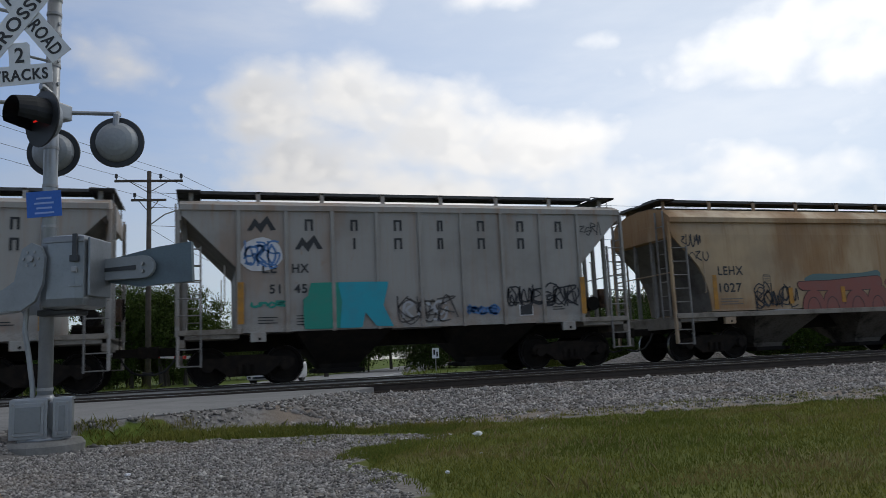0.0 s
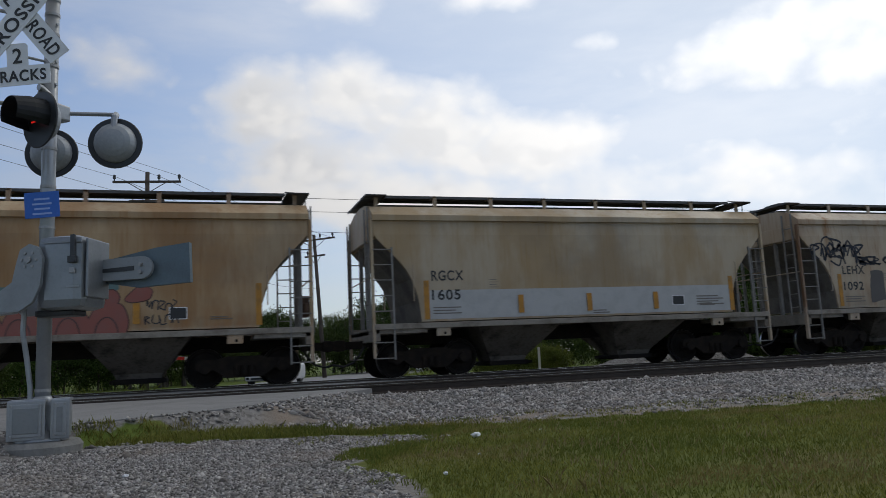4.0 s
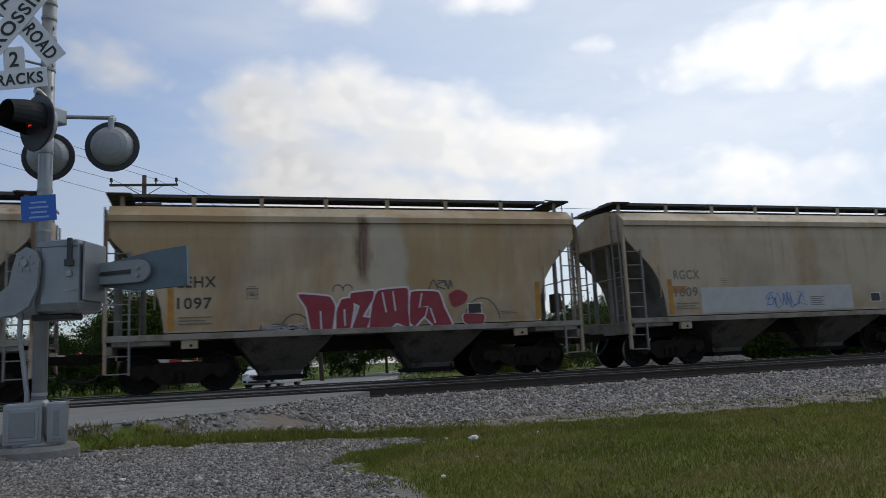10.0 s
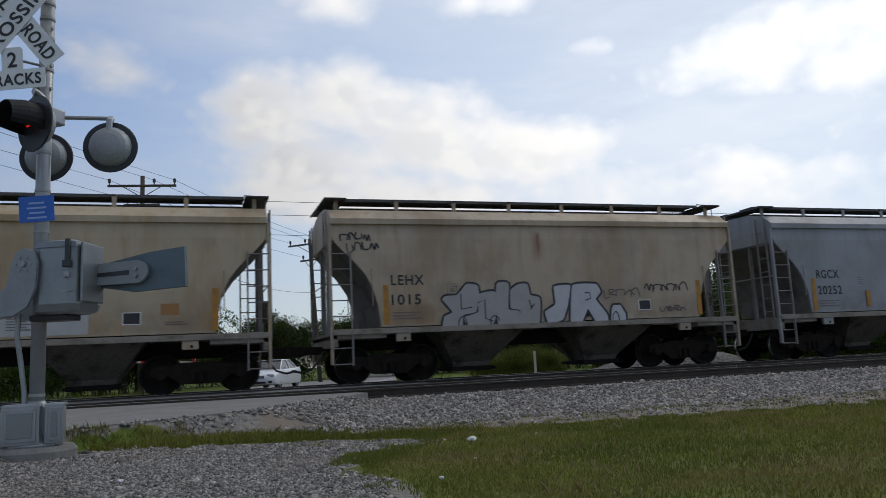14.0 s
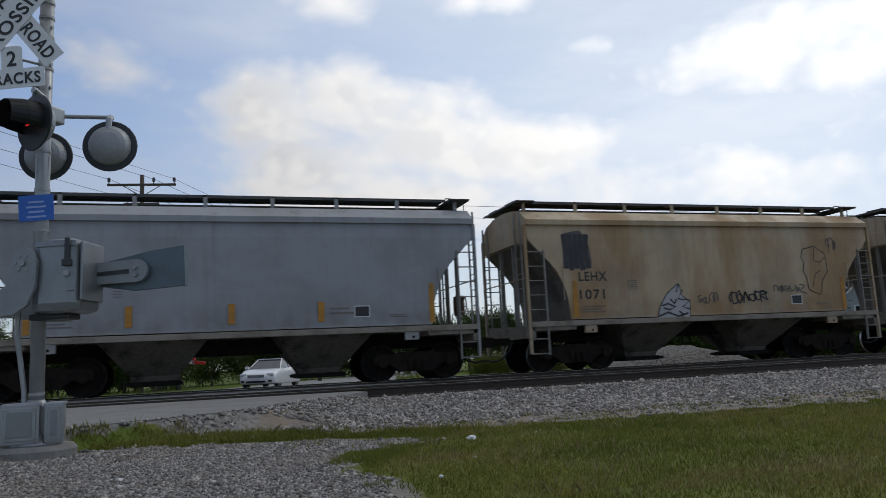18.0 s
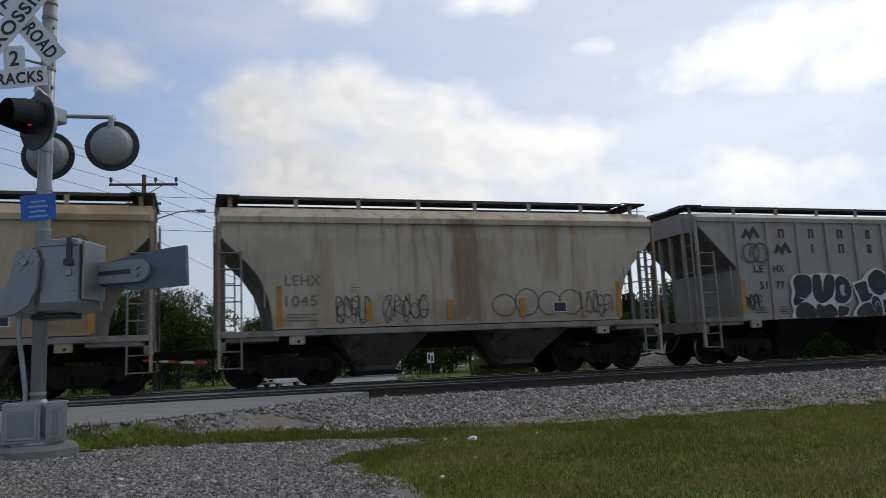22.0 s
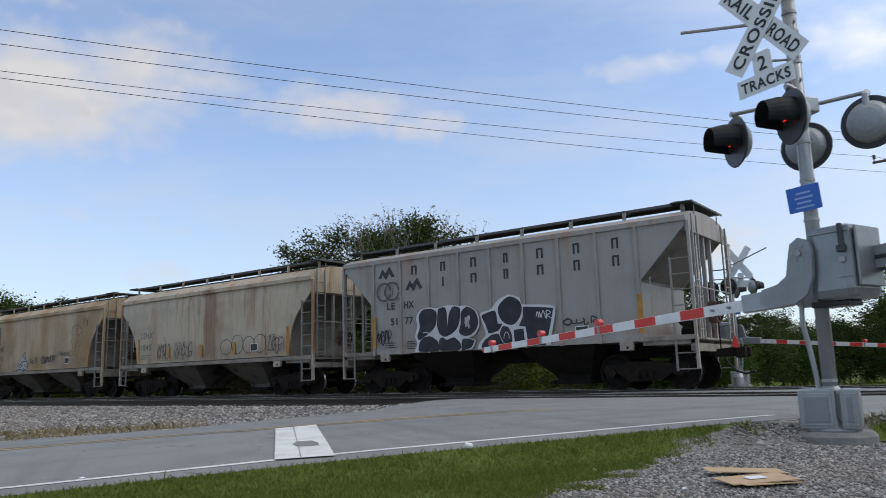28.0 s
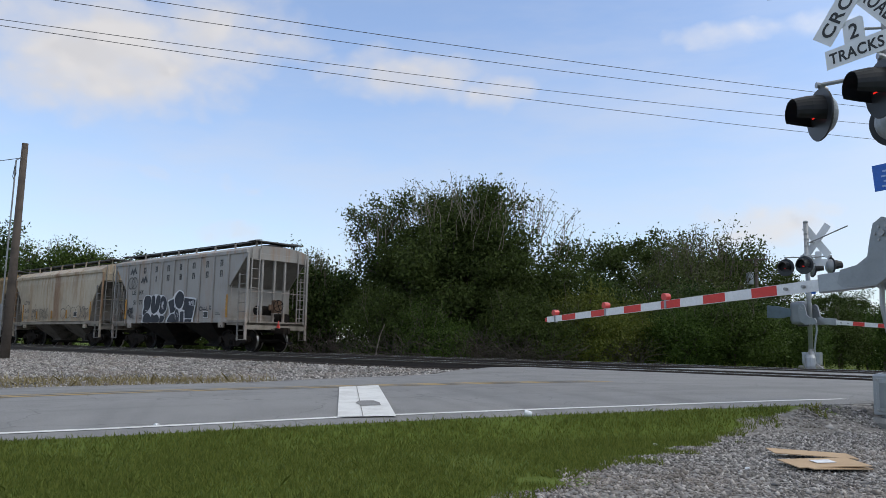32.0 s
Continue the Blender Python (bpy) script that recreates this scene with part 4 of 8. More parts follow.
def hopper_car(kind, u, paint, label):
    """A two-bay covered hopper, its middle at u along the train."""
    long_ = LONG_A if kind == "smooth" else LONG_B
    h = long_ / 2
    car = holder("hopper_car", pose(u, FAR, 0), label, "freight car", "covered hopper cars of the train")
    car["u"] = u
    eave = 3.94 if kind == "smooth" else 4.12
    bodyob = part("body", kept(kind + "_body", smooth_body if kind == "smooth" else ribbed_body), paint, car)
    if kind == "smooth":
        part("roof", kept("roof_a", lambda: arched_roof(h, 3.94, 4.52, 0.14)), paint, car)
    else:
        part("roof", kept("roof_b", lambda: arched_roof(h, 4.12, 4.50, 0.13)), paint, car)
        for i in range(9):
            x = -h + 1.32 + 1.113 * i
            for s in (-1, 1):
                r = part("rib", kept("rib", lambda: boxes((-0.045, 0.045, -0.04, 0.04, 1.20, 4.12), bevel=0.012)), paint, car)
                r.location = (x, s * (SIDE + 0.02), 0)
    for s in (-1, 1):
        if kind == "ribbed":
            for e in (-1, 1):
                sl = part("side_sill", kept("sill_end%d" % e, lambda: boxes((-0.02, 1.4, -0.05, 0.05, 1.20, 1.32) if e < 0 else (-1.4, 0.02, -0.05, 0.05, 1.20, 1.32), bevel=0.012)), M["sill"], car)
                sl.location = (e * h, s * SIDE, 0)
            continue
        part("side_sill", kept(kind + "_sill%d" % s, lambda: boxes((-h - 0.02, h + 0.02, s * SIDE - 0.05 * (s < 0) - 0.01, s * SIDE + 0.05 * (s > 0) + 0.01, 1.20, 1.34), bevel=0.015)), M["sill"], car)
    # slope sheets, dark with dirt and painted shade, and each end's head plate
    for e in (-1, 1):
        sl = part("slope_sheet", kept(kind + "_slope%d" % e, lambda: slope_sheet(kind, h, e)), M["slope"], car, "dirty sheet with shade in its dark colour")
        hp = part("head_plate", kept(kind + "_head%d" % e, lambda: boxes((min(e * (h - 0.05), e * (h + 0.015)), max(e * (h - 0.05), e * (h + 0.015)), -SIDE + 0.02, SIDE - 0.02, eave - (0.42 if kind == "smooth" else 0.24), eave + 0.02), bevel=0.01)), paint, car)
    # roof walk and hatches
    rw = part("running_board", kept("walk%s" % kind, lambda: grating(long_ - 0.46)), M["grate"], car, "dark steel grating")
    rw.location = (-0.26, -0.62, 4.70)
    rw2 = part("running_board", kept("walk%s" % kind, lambda: grating(long_ - 0.46)), M["grate"], car, "dark steel grating")
    rw2.location = (-0.26, 0.62, 4.70)
    part("roof_hatch", kept("hatch" + kind, lambda: boxes((-h + 0.5, h - 0.5, -0.26, 0.26, 4.46, 4.62), bevel=0.03)), M["grate"], car)
    for e in (-1, 1):
        cw = part("cross_walk", kept("crosswalk", lambda: slab([(-0.28, -0.03), (-0.26, -0.03), (-0.26, 0.0), (0.26, 0.0), (0.26, -0.03), (0.28, -0.03), (0.28, 0.02), (-0.28, 0.02)], -1.25, 1.25)), M["grate"], car)
        cw.location = (e * (h - 0.20), 0, 4.66)
    for s in (-1, 1):
        rail_ = part("walk_rail", kept("walkrail", lambda: tube([(0, 0, -0.34), (0, 0, 0.02), (-0.50, 0, 0.05), (-0.52, 0, -0.02)], 0.018, 5)), M["ladder"], car)
        rail_.location = (h + 0.02, s * 0.93, 4.70)
    nb = 8
    for i in range(nb):
        x = -h + 0.25 + (long_ - 0.5) * i / (nb - 1)
        for s in (-1, 1):
            b = part("bracket", kept("bracket%d" % s, lambda: boxes((-0.05, 0.05, -0.02, 0.02, -0.42, 0.0), (-0.05, 0.05, -0.02, 0.30, -0.05, 0.0) if s < 0 else (-0.05, 0.05, -0.30, 0.02, -0.05, 0.0))), paint, car)
            b.location = (x, s * 0.98, 4.71)
    # ends: platform, posts, ladders
    for e in (-1, 1):
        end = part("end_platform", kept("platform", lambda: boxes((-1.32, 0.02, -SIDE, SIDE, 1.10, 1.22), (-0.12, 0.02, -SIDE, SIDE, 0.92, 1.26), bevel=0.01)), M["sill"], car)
        end.location, end.rotation_euler = (e * (h + 0.0), 0, 0), (0, 0, 0 if e > 0 else math.pi)
        for y in (-0.75, -0.12, 0.42) if kind == "ribbed" else (-0.45, 0.45):
            p = part("end_post", kept("post%s" % kind, lambda: boxes((-0.05, 0.05, -0.045, 0.045, 1.22, eave), bevel=0.01)), paint if kind == "ribbed" else M["ladder"], car)
            p.location = (e * (h - 0.10), y, 0)
        for s in (-1, 1):
            cp = part("corner_post", kept("corner%s" % kind, lambda: boxes((-0.035, 0.035, -0.05, 0.05, 0.5, eave), bevel=0.008)), paint, car)
            cp.location = (e * (h + 0.03), s * (SIDE - 0.02), 0)
            lad = part("ladder", kept("stile", lambda: boxes((-0.02, 0.02, -0.03, 0.03, 0.46, 3.25))), M["ladder"], car)
            lad.location = (e * (h - 0.47), s * (SIDE + 0.03), 0)
            for i in range(8):
                rg = part("rung", kept("rung", lambda: rods(((0, 0, 0), (0.50, 0, 0), 0.016), n=6)), M["ladder"], lad)
                rg.location = (0 if e > 0 else -0.50, 0, 0.50 + 0.385 * i)
            gr = part("grab_iron", kept("grab", lambda: tube([(0, 0, 0), (0, -0.07, 0), (0, -0.07, 0.9), (0, 0, 0.9)], 0.014, 5)), paint, car)
            gr.location = (e * (h - 1.0), s * (SIDE - 0.02), 1.9)
            if s > 0:
                gr.rotation_euler = (0, 0, math.pi)
        for y in (-1.20, 1.20):
            el = part("end_ladder", kept("estile", lambda: boxes((-0.02, 0.02, -0.02, 0.02, 1.2, 4.3), (-0.02, 0.02, 0.36, 0.40, 1.2, 4.3))), paint if kind == "ribbed" else M["ladder"], car)
            el.location = (e * (h + 0.08), y - 0.2, 0)
            for i in range(7):
                rg = part("rung", kept("erung", lambda: rods(((0, 0, 0), (0, 0.38, 0), 0.014), n=6)), paint if kind == "ribbed" else M["ladder"], el)
                rg.location = (0, 0.01, 1.45 + 0.40 * i)
        rl = part("end_rail", kept("erail", lambda: rods(((0, -1.5, 0), (0, 1.5, 0), 0.018), n=6)), paint, car)
        rl.location = (e * (h + 0.06), 0, 2.5)
        c = part("coupler", kept("coupler", coupler), M["truck"], car)
        c.location, c.rotation_euler = (e * (h - 0.05), 0, 0), (0, 0, 0 if e > 0 else math.pi)
        hs = part("air_hose", kept("hose", lambda: hose(0.05)), M["rubber"], car)
        hs.location, hs.rotation_euler = (e * h, 0, 0), (0, 0, 0 if e > 0 else math.pi)
    bw = part("brake_wheel", kept("brakewheel", brake_ring), M["under"], car)
    bw.location, bw.rotation_euler = (h + 0.19, -0.05, 1.95), (0, math.pi / 2, 0)
    part("brake_housing", kept("brakehousing", lambda: boxes((-0.09, 0.12, -0.20, 0.20, -0.30, 0.24), (-0.05, 0.05, -0.38, -0.20, -0.20, 0.05), bevel=0.03)), RUSTY, car, "rusty brake gear housing").location = (h + 0.04, -0.05, 1.95)
    part("brake_chain", kept("brakechain", lambda: rods(((0, 0, 0), (0.0, 0.02, -0.75), 0.018), n=6)), M["under"], car).location = (h + 0.10, 0.04, 1.72)
    if kind == "ribbed":
        bw = part("brake_cylinder", kept("brakecyl", lambda: rods(((0, -0.5, 0), (0, 0.3, 0), 0.2), n=14)), M["under"], car)
        bw.location = (h - 0.5, -0.2, 1.75)
    bv = part("air_reservoir", kept("reservoir", lambda: rods(((-0.4, 0, 0), (0.4, 0, 0), 0.2), n=14)), M["under"], car)
    bv.location = (h - 0.65, 0.7, 1.45) if kind == "ribbed" else (h - 0.9, 0.3, 1.02)
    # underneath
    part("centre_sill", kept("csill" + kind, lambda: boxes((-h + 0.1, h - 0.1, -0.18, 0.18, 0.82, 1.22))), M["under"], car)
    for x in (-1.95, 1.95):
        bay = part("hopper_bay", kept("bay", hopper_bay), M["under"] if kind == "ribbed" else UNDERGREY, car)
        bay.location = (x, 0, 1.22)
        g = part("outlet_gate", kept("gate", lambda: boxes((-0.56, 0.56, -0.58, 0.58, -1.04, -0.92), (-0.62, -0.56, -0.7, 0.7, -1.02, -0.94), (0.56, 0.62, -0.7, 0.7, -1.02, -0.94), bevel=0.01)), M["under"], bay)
    for e in (-1, 1):
        x = e * (h - 1.52)
        part("truck_bolster", kept("bolster%d" % e, lambda: boxes((x - 0.2, x + 0.2, -1.05, 1.05, 0.42, 0.72), bevel=0.03)), M["truck"], car)
        for s in (-1, 1):
            f = part("truck_side_frame", kept("sideframe", side_frame), M["truck"], car)
            f.location, f.rotation_euler = (x, s * 1.02, 0), (0, 0, 0 if s < 0 else math.pi)
            pad = part("jacking_pad", kept("pad", lambda: boxes((-0.18, 0.18, -0.05, 0.05, 1.0, 1.22), bevel=0.012)), paint, car)
            pad.location = (e * (h - 1.75), s * (SIDE - 0.02), 0)
            if s < 0:
                # no real hole: a dark disc stands in for its shaded inside
                part("pad_hole", kept("padhole", lambda: rods(((0.03, -0.056, 1.07), (0.03, -0.02, 1.07), 0.035), n=12)), M["under"], pad)
        for k in (-0.89, 0.89):
            ax = part("wheelset", kept("axle", lambda: rods(((0, -1.05, 0), (0, 1.05, 0), 0.075), n=10)), M["wheel"], car)
            ax.location = (x + k, 0, 0.463)
            ax["roll"] = 1
            for s in (-1, 1):
                wh = part("wheel", kept("wheel", wheel), M["wheel"], ax)
                wh.location, wh.rotation_euler = (0, s * 0.76, 0), (0, 0, 0 if s > 0 else math.pi)
                tr = part("tread", kept("tread", tread_ring), M["tread"], ax)
                tr.location, tr.rotation_euler = (0, s * 0.76, 0), (0, 0, 0 if s > 0 else math.pi)
    # yellow reflectors along the near side
    spots = [-h + 1.36, h - 1.3] if kind == "ribbed" else [-h + 1.34, h - 1.2]
    for x in spots:
        r = part("reflector_stripe", kept("stripe", lambda: boxes((-0.07, 0.07, -0.004, 0.004, 0.0, 0.98))), M["yellow"], car, "faded yellow reflective strip")
        r.location = (x, SKIN - (0.05 if kind == "ribbed" else 0), 1.42)
    return car


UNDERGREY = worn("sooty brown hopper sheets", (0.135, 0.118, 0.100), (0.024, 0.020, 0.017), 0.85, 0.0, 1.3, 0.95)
RUSTY = worn("rusty cast housing", (0.13, 0.075, 0.045), (0.06, 0.04, 0.03), 0.8, 0.0, 6.0, 0.8, 0.3)


def arch(x, wd, z0, z1):
    """A plain mark in place of a letter of the owner's name."""
    y0, y1, bar = SKIN - 0.003, SKIN + 0.004, min(0.055, wd)
    bm = boxes((x - wd / 2, x - wd / 2 + bar, y0, y1, z0, z1))
    if wd > 0.1:
        box(bm, x + wd / 2 - bar, x + wd / 2, y0, y1, z0, z1)
        box(bm, x - wd / 2 + bar, x + wd / 2 - bar, y0, y1, z1 - 0.05, z1)
    return bm


def company_car(u, paint, number, label):
    """The ribbed car, with its owner's name as plain blocks, one to a panel."""
    car = hopper_car("ribbed", u, paint, label)
    h = LONG_B / 2
    for i, wd in enumerate((0, 0.20, 0.18, 0.20, 0.15, 0.20, 0.19, 0.19)):
        x = -h + 1.87 + 1.113 * i
        if i == 0:
            part("emblem", decal([(x - 0.35 + a * 1.15, 3.64 + b * 1.0) for a, b in zigzag()], SKIN), M["black"], car)
        else:
            part("lettering", arch(x, wd, 3.64, 3.92), M["black"], car)
    for i, wd in enumerate((0, 0.06, 0.20, 0.15, 0.20, 0.19, 0.19)):
        x = -h + 2.98 + 1.113 * i
        if i == 0:
            part("emblem", decal([(x - 0.35 + a * 1.15, 3.18 + b * 1.0) for a, b in zigzag()], SKIN), M["black"], car)
        else:
            part("lettering", arch(x, wd, 3.18, 3.46), M["black"], car)
    words(car, "LE", -h + 1.86, 2.62, 0.21, width=0.34)
    words(car, "HX", -h + 2.56, 2.62, 0.21, width=0.40)
    words(car, number[:2], -h + 2.02, 2.13, 0.21, width=0.26)
    words(car, number[2:], -h + 2.60, 2.13, 0.21, width=0.31)
    bars(car, -h + 1.75, 1.42, 0.45, 0.2, 3, M["black"], 0.3)
    bars(car, -h + 2.65, 1.36, 0.32, 0.28, 4, M["black"], 0.3)
    plate = part("data_plate", boxes((-h + 8.42, -h + 8.76, SKIN - 0.004, SKIN + 0.004, 1.44, 1.68)), M["black"], car)
    part("data_frame", boxes((-h + 8.40, -h + 8.78, SKIN - 0.001, SKIN + 0.005, 1.42, 1.70)), M["white"], plate)
    bars(car, -h + 9.35, 1.55, 0.35, 0.12, 2, M["black"], 0.4)
    return car


def owner_car(u, paint, mark, number, label, faint=None):
    car = hopper_car("smooth", u, paint, label)
    h = LONG_A / 2
    ink = faint or M["black"]
    words(car, mark, -h + 1.48, 2.40, 0.25, ink, 0.86)
    words(car, number, -h + 1.48, 1.91, 0.25, ink, 0.76 if len(number) == 4 else 0.92)
    bars(car, -h + 1.50, 1.55, 0.75, 0.22, 3, M["faintink"], 0.35)
    bars(car, -h + 3.05, 2.20, 0.24, 0.26, 4, M["faintink"], 0.2)
    plate = part("data_plate", boxes((h - 3.17, h - 2.82, SKIN - 0.004, SKIN + 0.004, 1.62, 1.86)), M["black"], car)
    part("data_frame", boxes((h - 3.19, h - 2.80, SKIN - 0.001, SKIN + 0.005, 1.60, 1.88)), M["white"], plate)
    bars(car, h - 2.3, 1.58, 0.5, 0.10, 2, M["faintink"], 0.4)
    return car


M["faintink"] = plain("faded print", (0.16, 0.14, 0.12), 0.6)
GREY = (0.325, 0.31, 0.285)
ha, hb = LONG_A / 2, LONG_B / 2
TRAIN = []


def closed(points, k=4, tight=0.75):
    """A smooth closed outline through a few points."""
    pts, n = [Vector(p) for p in points], len(points)
    out = []
    for i in range(n):
        p0, p1, p2, p3 = (pts[(i + q) % n] for q in (-1, 0, 1, 2))
        m1, m2 = (p2 - p0) * 0.5 * tight, (p3 - p1) * 0.5 * tight
        for q in range(k):
            t = q / k
            out.append(p1 * (2 * t ** 3 - 3 * t * t + 1) + m1 * (t ** 3 - 2 * t * t + t) + p2 * (3 * t * t - 2 * t ** 3) + m2 * (t ** 3 - t * t))
    return out


def outset(pts, g):
    area = sum(a.x * b.y - b.x * a.y for a, b in zip(pts, pts[1:] + pts[:1]))
    s = 1 if area > 0 else -1
    out = []
    for i, p in enumerate(pts):
        way = (pts[(i + 1) % len(pts)] - pts[i - 1]).normalized()
        out.append(p + Vector((way.y, -way.x)) * g * s)
    return out


LEVEL = [0]


def sprayed(car, half, points, fill, line=None, grow=0.04, lift=0.0, tight=0.75):
    """One sprayed shape, outlined; x counts from the car's front eave."""
    LEVEL[0] = (LEVEL[0] + 1) % 4
    y = SKIN - lift - 0.0009 * LEVEL[0]
    o = [Vector((p.x - half, max(1.24, p.y))) for p in closed(points, tight=tight)]
    if line is None:
        return part("graffiti_shape", decal([tuple(p) for p in o], y), fill, car)
    rim = part("graffiti_shape", decal([(p.x, max(1.23, p.y)) for p in outset(o, grow)], y), line, car)
    part("graffiti_fill", decal([tuple(p) for p in o], y - 0.006), fill, rim)
    return rim


def line_of(car, half, points, paint, width, lift=0.016):
    part("graffiti_stroke", ribbon([(x - half, z) for x, z in points], width, SKIN - lift), paint, car)


def arc(cx, cz, a, b, t0, t1, n=18):
    return [(cx + a * math.cos(radians(t0 + (t1 - t0) * i / n)), cz + b * math.sin(radians(t0 + (t1 - t0) * i / n))) for i in range(n + 1)]


def strips(car, half, *xs, z0=1.52, tall=0.47):
    for x in xs:
        sx = part("reflector_stripe", kept("stripe_s%.2f" % tall, lambda: boxes((-0.075, 0.075, -0.004, 0.004, 0.0, tall))), M["yellow"], car, "faded yellow reflective strip")
        sx.location = (x - half, SKIN - 0.022, z0)


def notice(car, half, x, z, w0=0.26, h0=0.26):
    """A small outlined stencil box."""
    for a, b, c, e in ((0, w0, 0, 0.014), (0, w0, h0 - 0.014, h0), (0, 0.014, 0, h0), (w0 - 0.014, w0, 0, h0)):
        part("stencil_line", boxes((x - half + a, x - half + b, SKIN - 0.002, SKIN + 0.004, z + c, z + e)), M["faintink"], car)
    bars(car, x - half + 0.07, z + 0.07, 0.12, 0.12, 2, M["faintink"], 0.4)


def build_train():
    r = random.Random(5)
    ink, white, red = spray("black", (0.03, 0.03, 0.035)), spray("white", (0.60, 0.60, 0.61)), spray("crimson", (0.25, 0.022, 0.035))
    teal, cyan, blue, navy, grey = spray("teal", (0.012, 0.26, 0.19)), spray("cyan", (0.015, 0.33, 0.42)), spray("blue", (0.08, 0.20, 0.44)), spray("navy", (0.012, 0.014, 0.024)), spray("ash", (0.30, 0.29, 0.28))
    soot, palegrey, patch = spray("soot", (0.09, 0.08, 0.075)), spray("silver", (0.40, 0.40, 0.41)), spray("patch", (0.44, 0.44, 0.43))
    brown, dun = (0.17, 0.085, 0.04), (0.24, 0.13, 0.06)
    # ribbed car ahead
    c = company_car(-13.55 + hb, car_paint("grey car paint a", GREY, RUST, 1, 0.2, 0.35), "5100", "grey ribbed covered hopper car with black lettering blocks")
    TRAIN.append(c)
    # ribbed car with the teal blocks
    c = company_car(-0.50 + hb, car_paint("grey car paint b", GREY, RUST, 2, 0.2, 0.4), "5145", "grey ribbed covered hopper car with teal and cyan graffiti blocks")
    TRAIN.append(c)
    sprayed(c, hb, [(2.83, 1.26), (3.72, 1.26), (3.76, 1.8), (3.82, 2.36), (3.0, 2.36), (2.92, 2.05), (2.80, 1.95)], teal, tight=0.12, lift=0.04)
    sprayed(c, hb, [(3.68, 1.26), (4.22, 1.26), (4.30, 1.62), (4.58, 1.28), (5.0, 1.26), (4.76, 1.78), (4.90, 2.36), (3.66, 2.36), (3.74, 1.9)], cyan, tight=0.12, lift=0.045)
    sprayed(c, hb, [(1.33, 2.95), (1.50, 3.35), (1.90, 3.48), (2.25, 3.30), (2.34, 2.95), (2.05, 2.70), (1.60, 2.68)], white, lift=-0.003)
    for k in range(3):
        tag(c, r, 1.45 - hb, 2.25 - hb, 2.80, 3.36, blue, 0.045, 5)
    for k in range(3):
        tag(c, r, 5.1 - hb, 6.6 - hb, 1.35, 2.0, soot, 0.035, 5)
        tag(c, r, 7.0 - hb, 7.8 - hb, 1.48, 1.72, blue, 0.05, 5)
    tag(c, r, 5.3 - hb, 6.5 - hb, 1.4, 1.9, palegrey, 0.07, 4)
    for k in range(4):
        tag(c, r, 8.1 - hb, 10.1 - hb, 1.62, 2.2, ink, 0.04, 10)
    tag(c, r, 10.3 - hb, 11.0 - hb, 3.55, 3.9, ink, 0.025, 7)
    tag(c, r, 1.6 - hb, 2.4 - hb, 1.8, 1.95, teal, 0.06, 6)
    # rusty tan car
    c = owner_car(12.65 + ha, car_paint("tan car paint a", (0.453, 0.325, 0.184), (0.29, 0.15, 0.055), 3, 0.85, 0.6, bands=((-ha + 4.3, -ha + 5.6, 2.2, 4.0, (0.27, 0.14, 0.05), 0.5), (-ha + 7.2, -ha + 9.0, 2.0, 4.0, (0.27, 0.14, 0.05), 0.45))), "LEHX", "1027", "rusty tan covered hopper car with grey and red graffiti")
    TRAIN.append(c)
    dusk, brick, umber = spray("smoke", (0.10, 0.17, 0.17)), spray("brick", (0.26, 0.085, 0.065)), spray("umber", (0.085, 0.04, 0.035))
    for k in range(3):
        tag(c, r, 2.7 - ha, 4.2 - ha, 1.34, 2.15, ink, 0.035, 9)
    sprayed(c, ha, [(2.9, 1.26), (3.3, 1.36), (4.3, 1.34), (4.4, 1.26)], palegrey)
    sprayed(c, ha, [(4.51, 2.20), (4.86, 2.39), (5.87, 2.38), (6.76, 2.41), (7.34, 2.48), (7.41, 2.29), (6.6, 2.2), (5.5, 2.1)], dusk)
    sprayed(c, ha, [(4.28, 2.15), (5.47, 2.18), (6.59, 2.26), (7.33, 2.29), (7.45, 2.13), (7.31, 1.92), (5.86, 1.88), (4.39, 1.92)], brick, umber, 0.025, 0.004, 0.5)
    for pts in ([(4.41, 1.26), (4.40, 1.62), (4.62, 1.88), (4.96, 1.87), (5.14, 1.57), (5.12, 1.26)], [(5.16, 1.26), (5.19, 1.72), (5.47, 1.95), (5.86, 1.92), (5.87, 1.26)],
                [(5.91, 1.26), (6.10, 1.77), (6.49, 1.93), (6.81, 1.71), (6.80, 1.26)], [(6.85, 1.26), (6.82, 1.6), (7.02, 1.94), (7.48, 1.97), (7.64, 1.61), (7.52, 1.26)]):
        sprayed(c, ha, pts, brick, umber, 0.022, 0.008)
    for x in (4.75, 5.45, 6.42, 7.2):
        line_of(c, ha, arc(x, 1.27, 0.24, 0.42, 10, 170), umber, 0.028, 0.022)
    sprayed(c, ha, [(7.57, 2.09), (7.88, 2.38), (8.13, 2.28), (8.07, 2.08), (7.73, 2.01)], brick, umber, 0.02)
    tag(c, r, 8.0 - ha, 8.7 - ha, 1.80, 2.05, ink, 0.03, 8)
    tag(c, r, 8.0 - ha, 8.7 - ha, 1.50, 1.72, ink, 0.03, 8)
    tag(c, r, 0.34 - ha, 1.0 - ha, 3.25, 3.6, ink, 0.035, 6)
    tag(c, r, 0.6 - ha, 1.25 - ha, 2.8, 3.15, ink, 0.035, 5)
    strips(c, ha, 3.95, 5.89, 7.81)
    notice(c, ha, 3.02, 2.12)
    # silver car with a pale lower band
    c = owner_car(25.92 + ha, car_paint("silver tan car paint", (0.443, 0.364, 0.258), (0.33, 0.21, 0.085), 4, 0.6, 0.5), "RGCX", "1605", "tan covered hopper car with a pale repainted band")
    TRAIN.append(c)
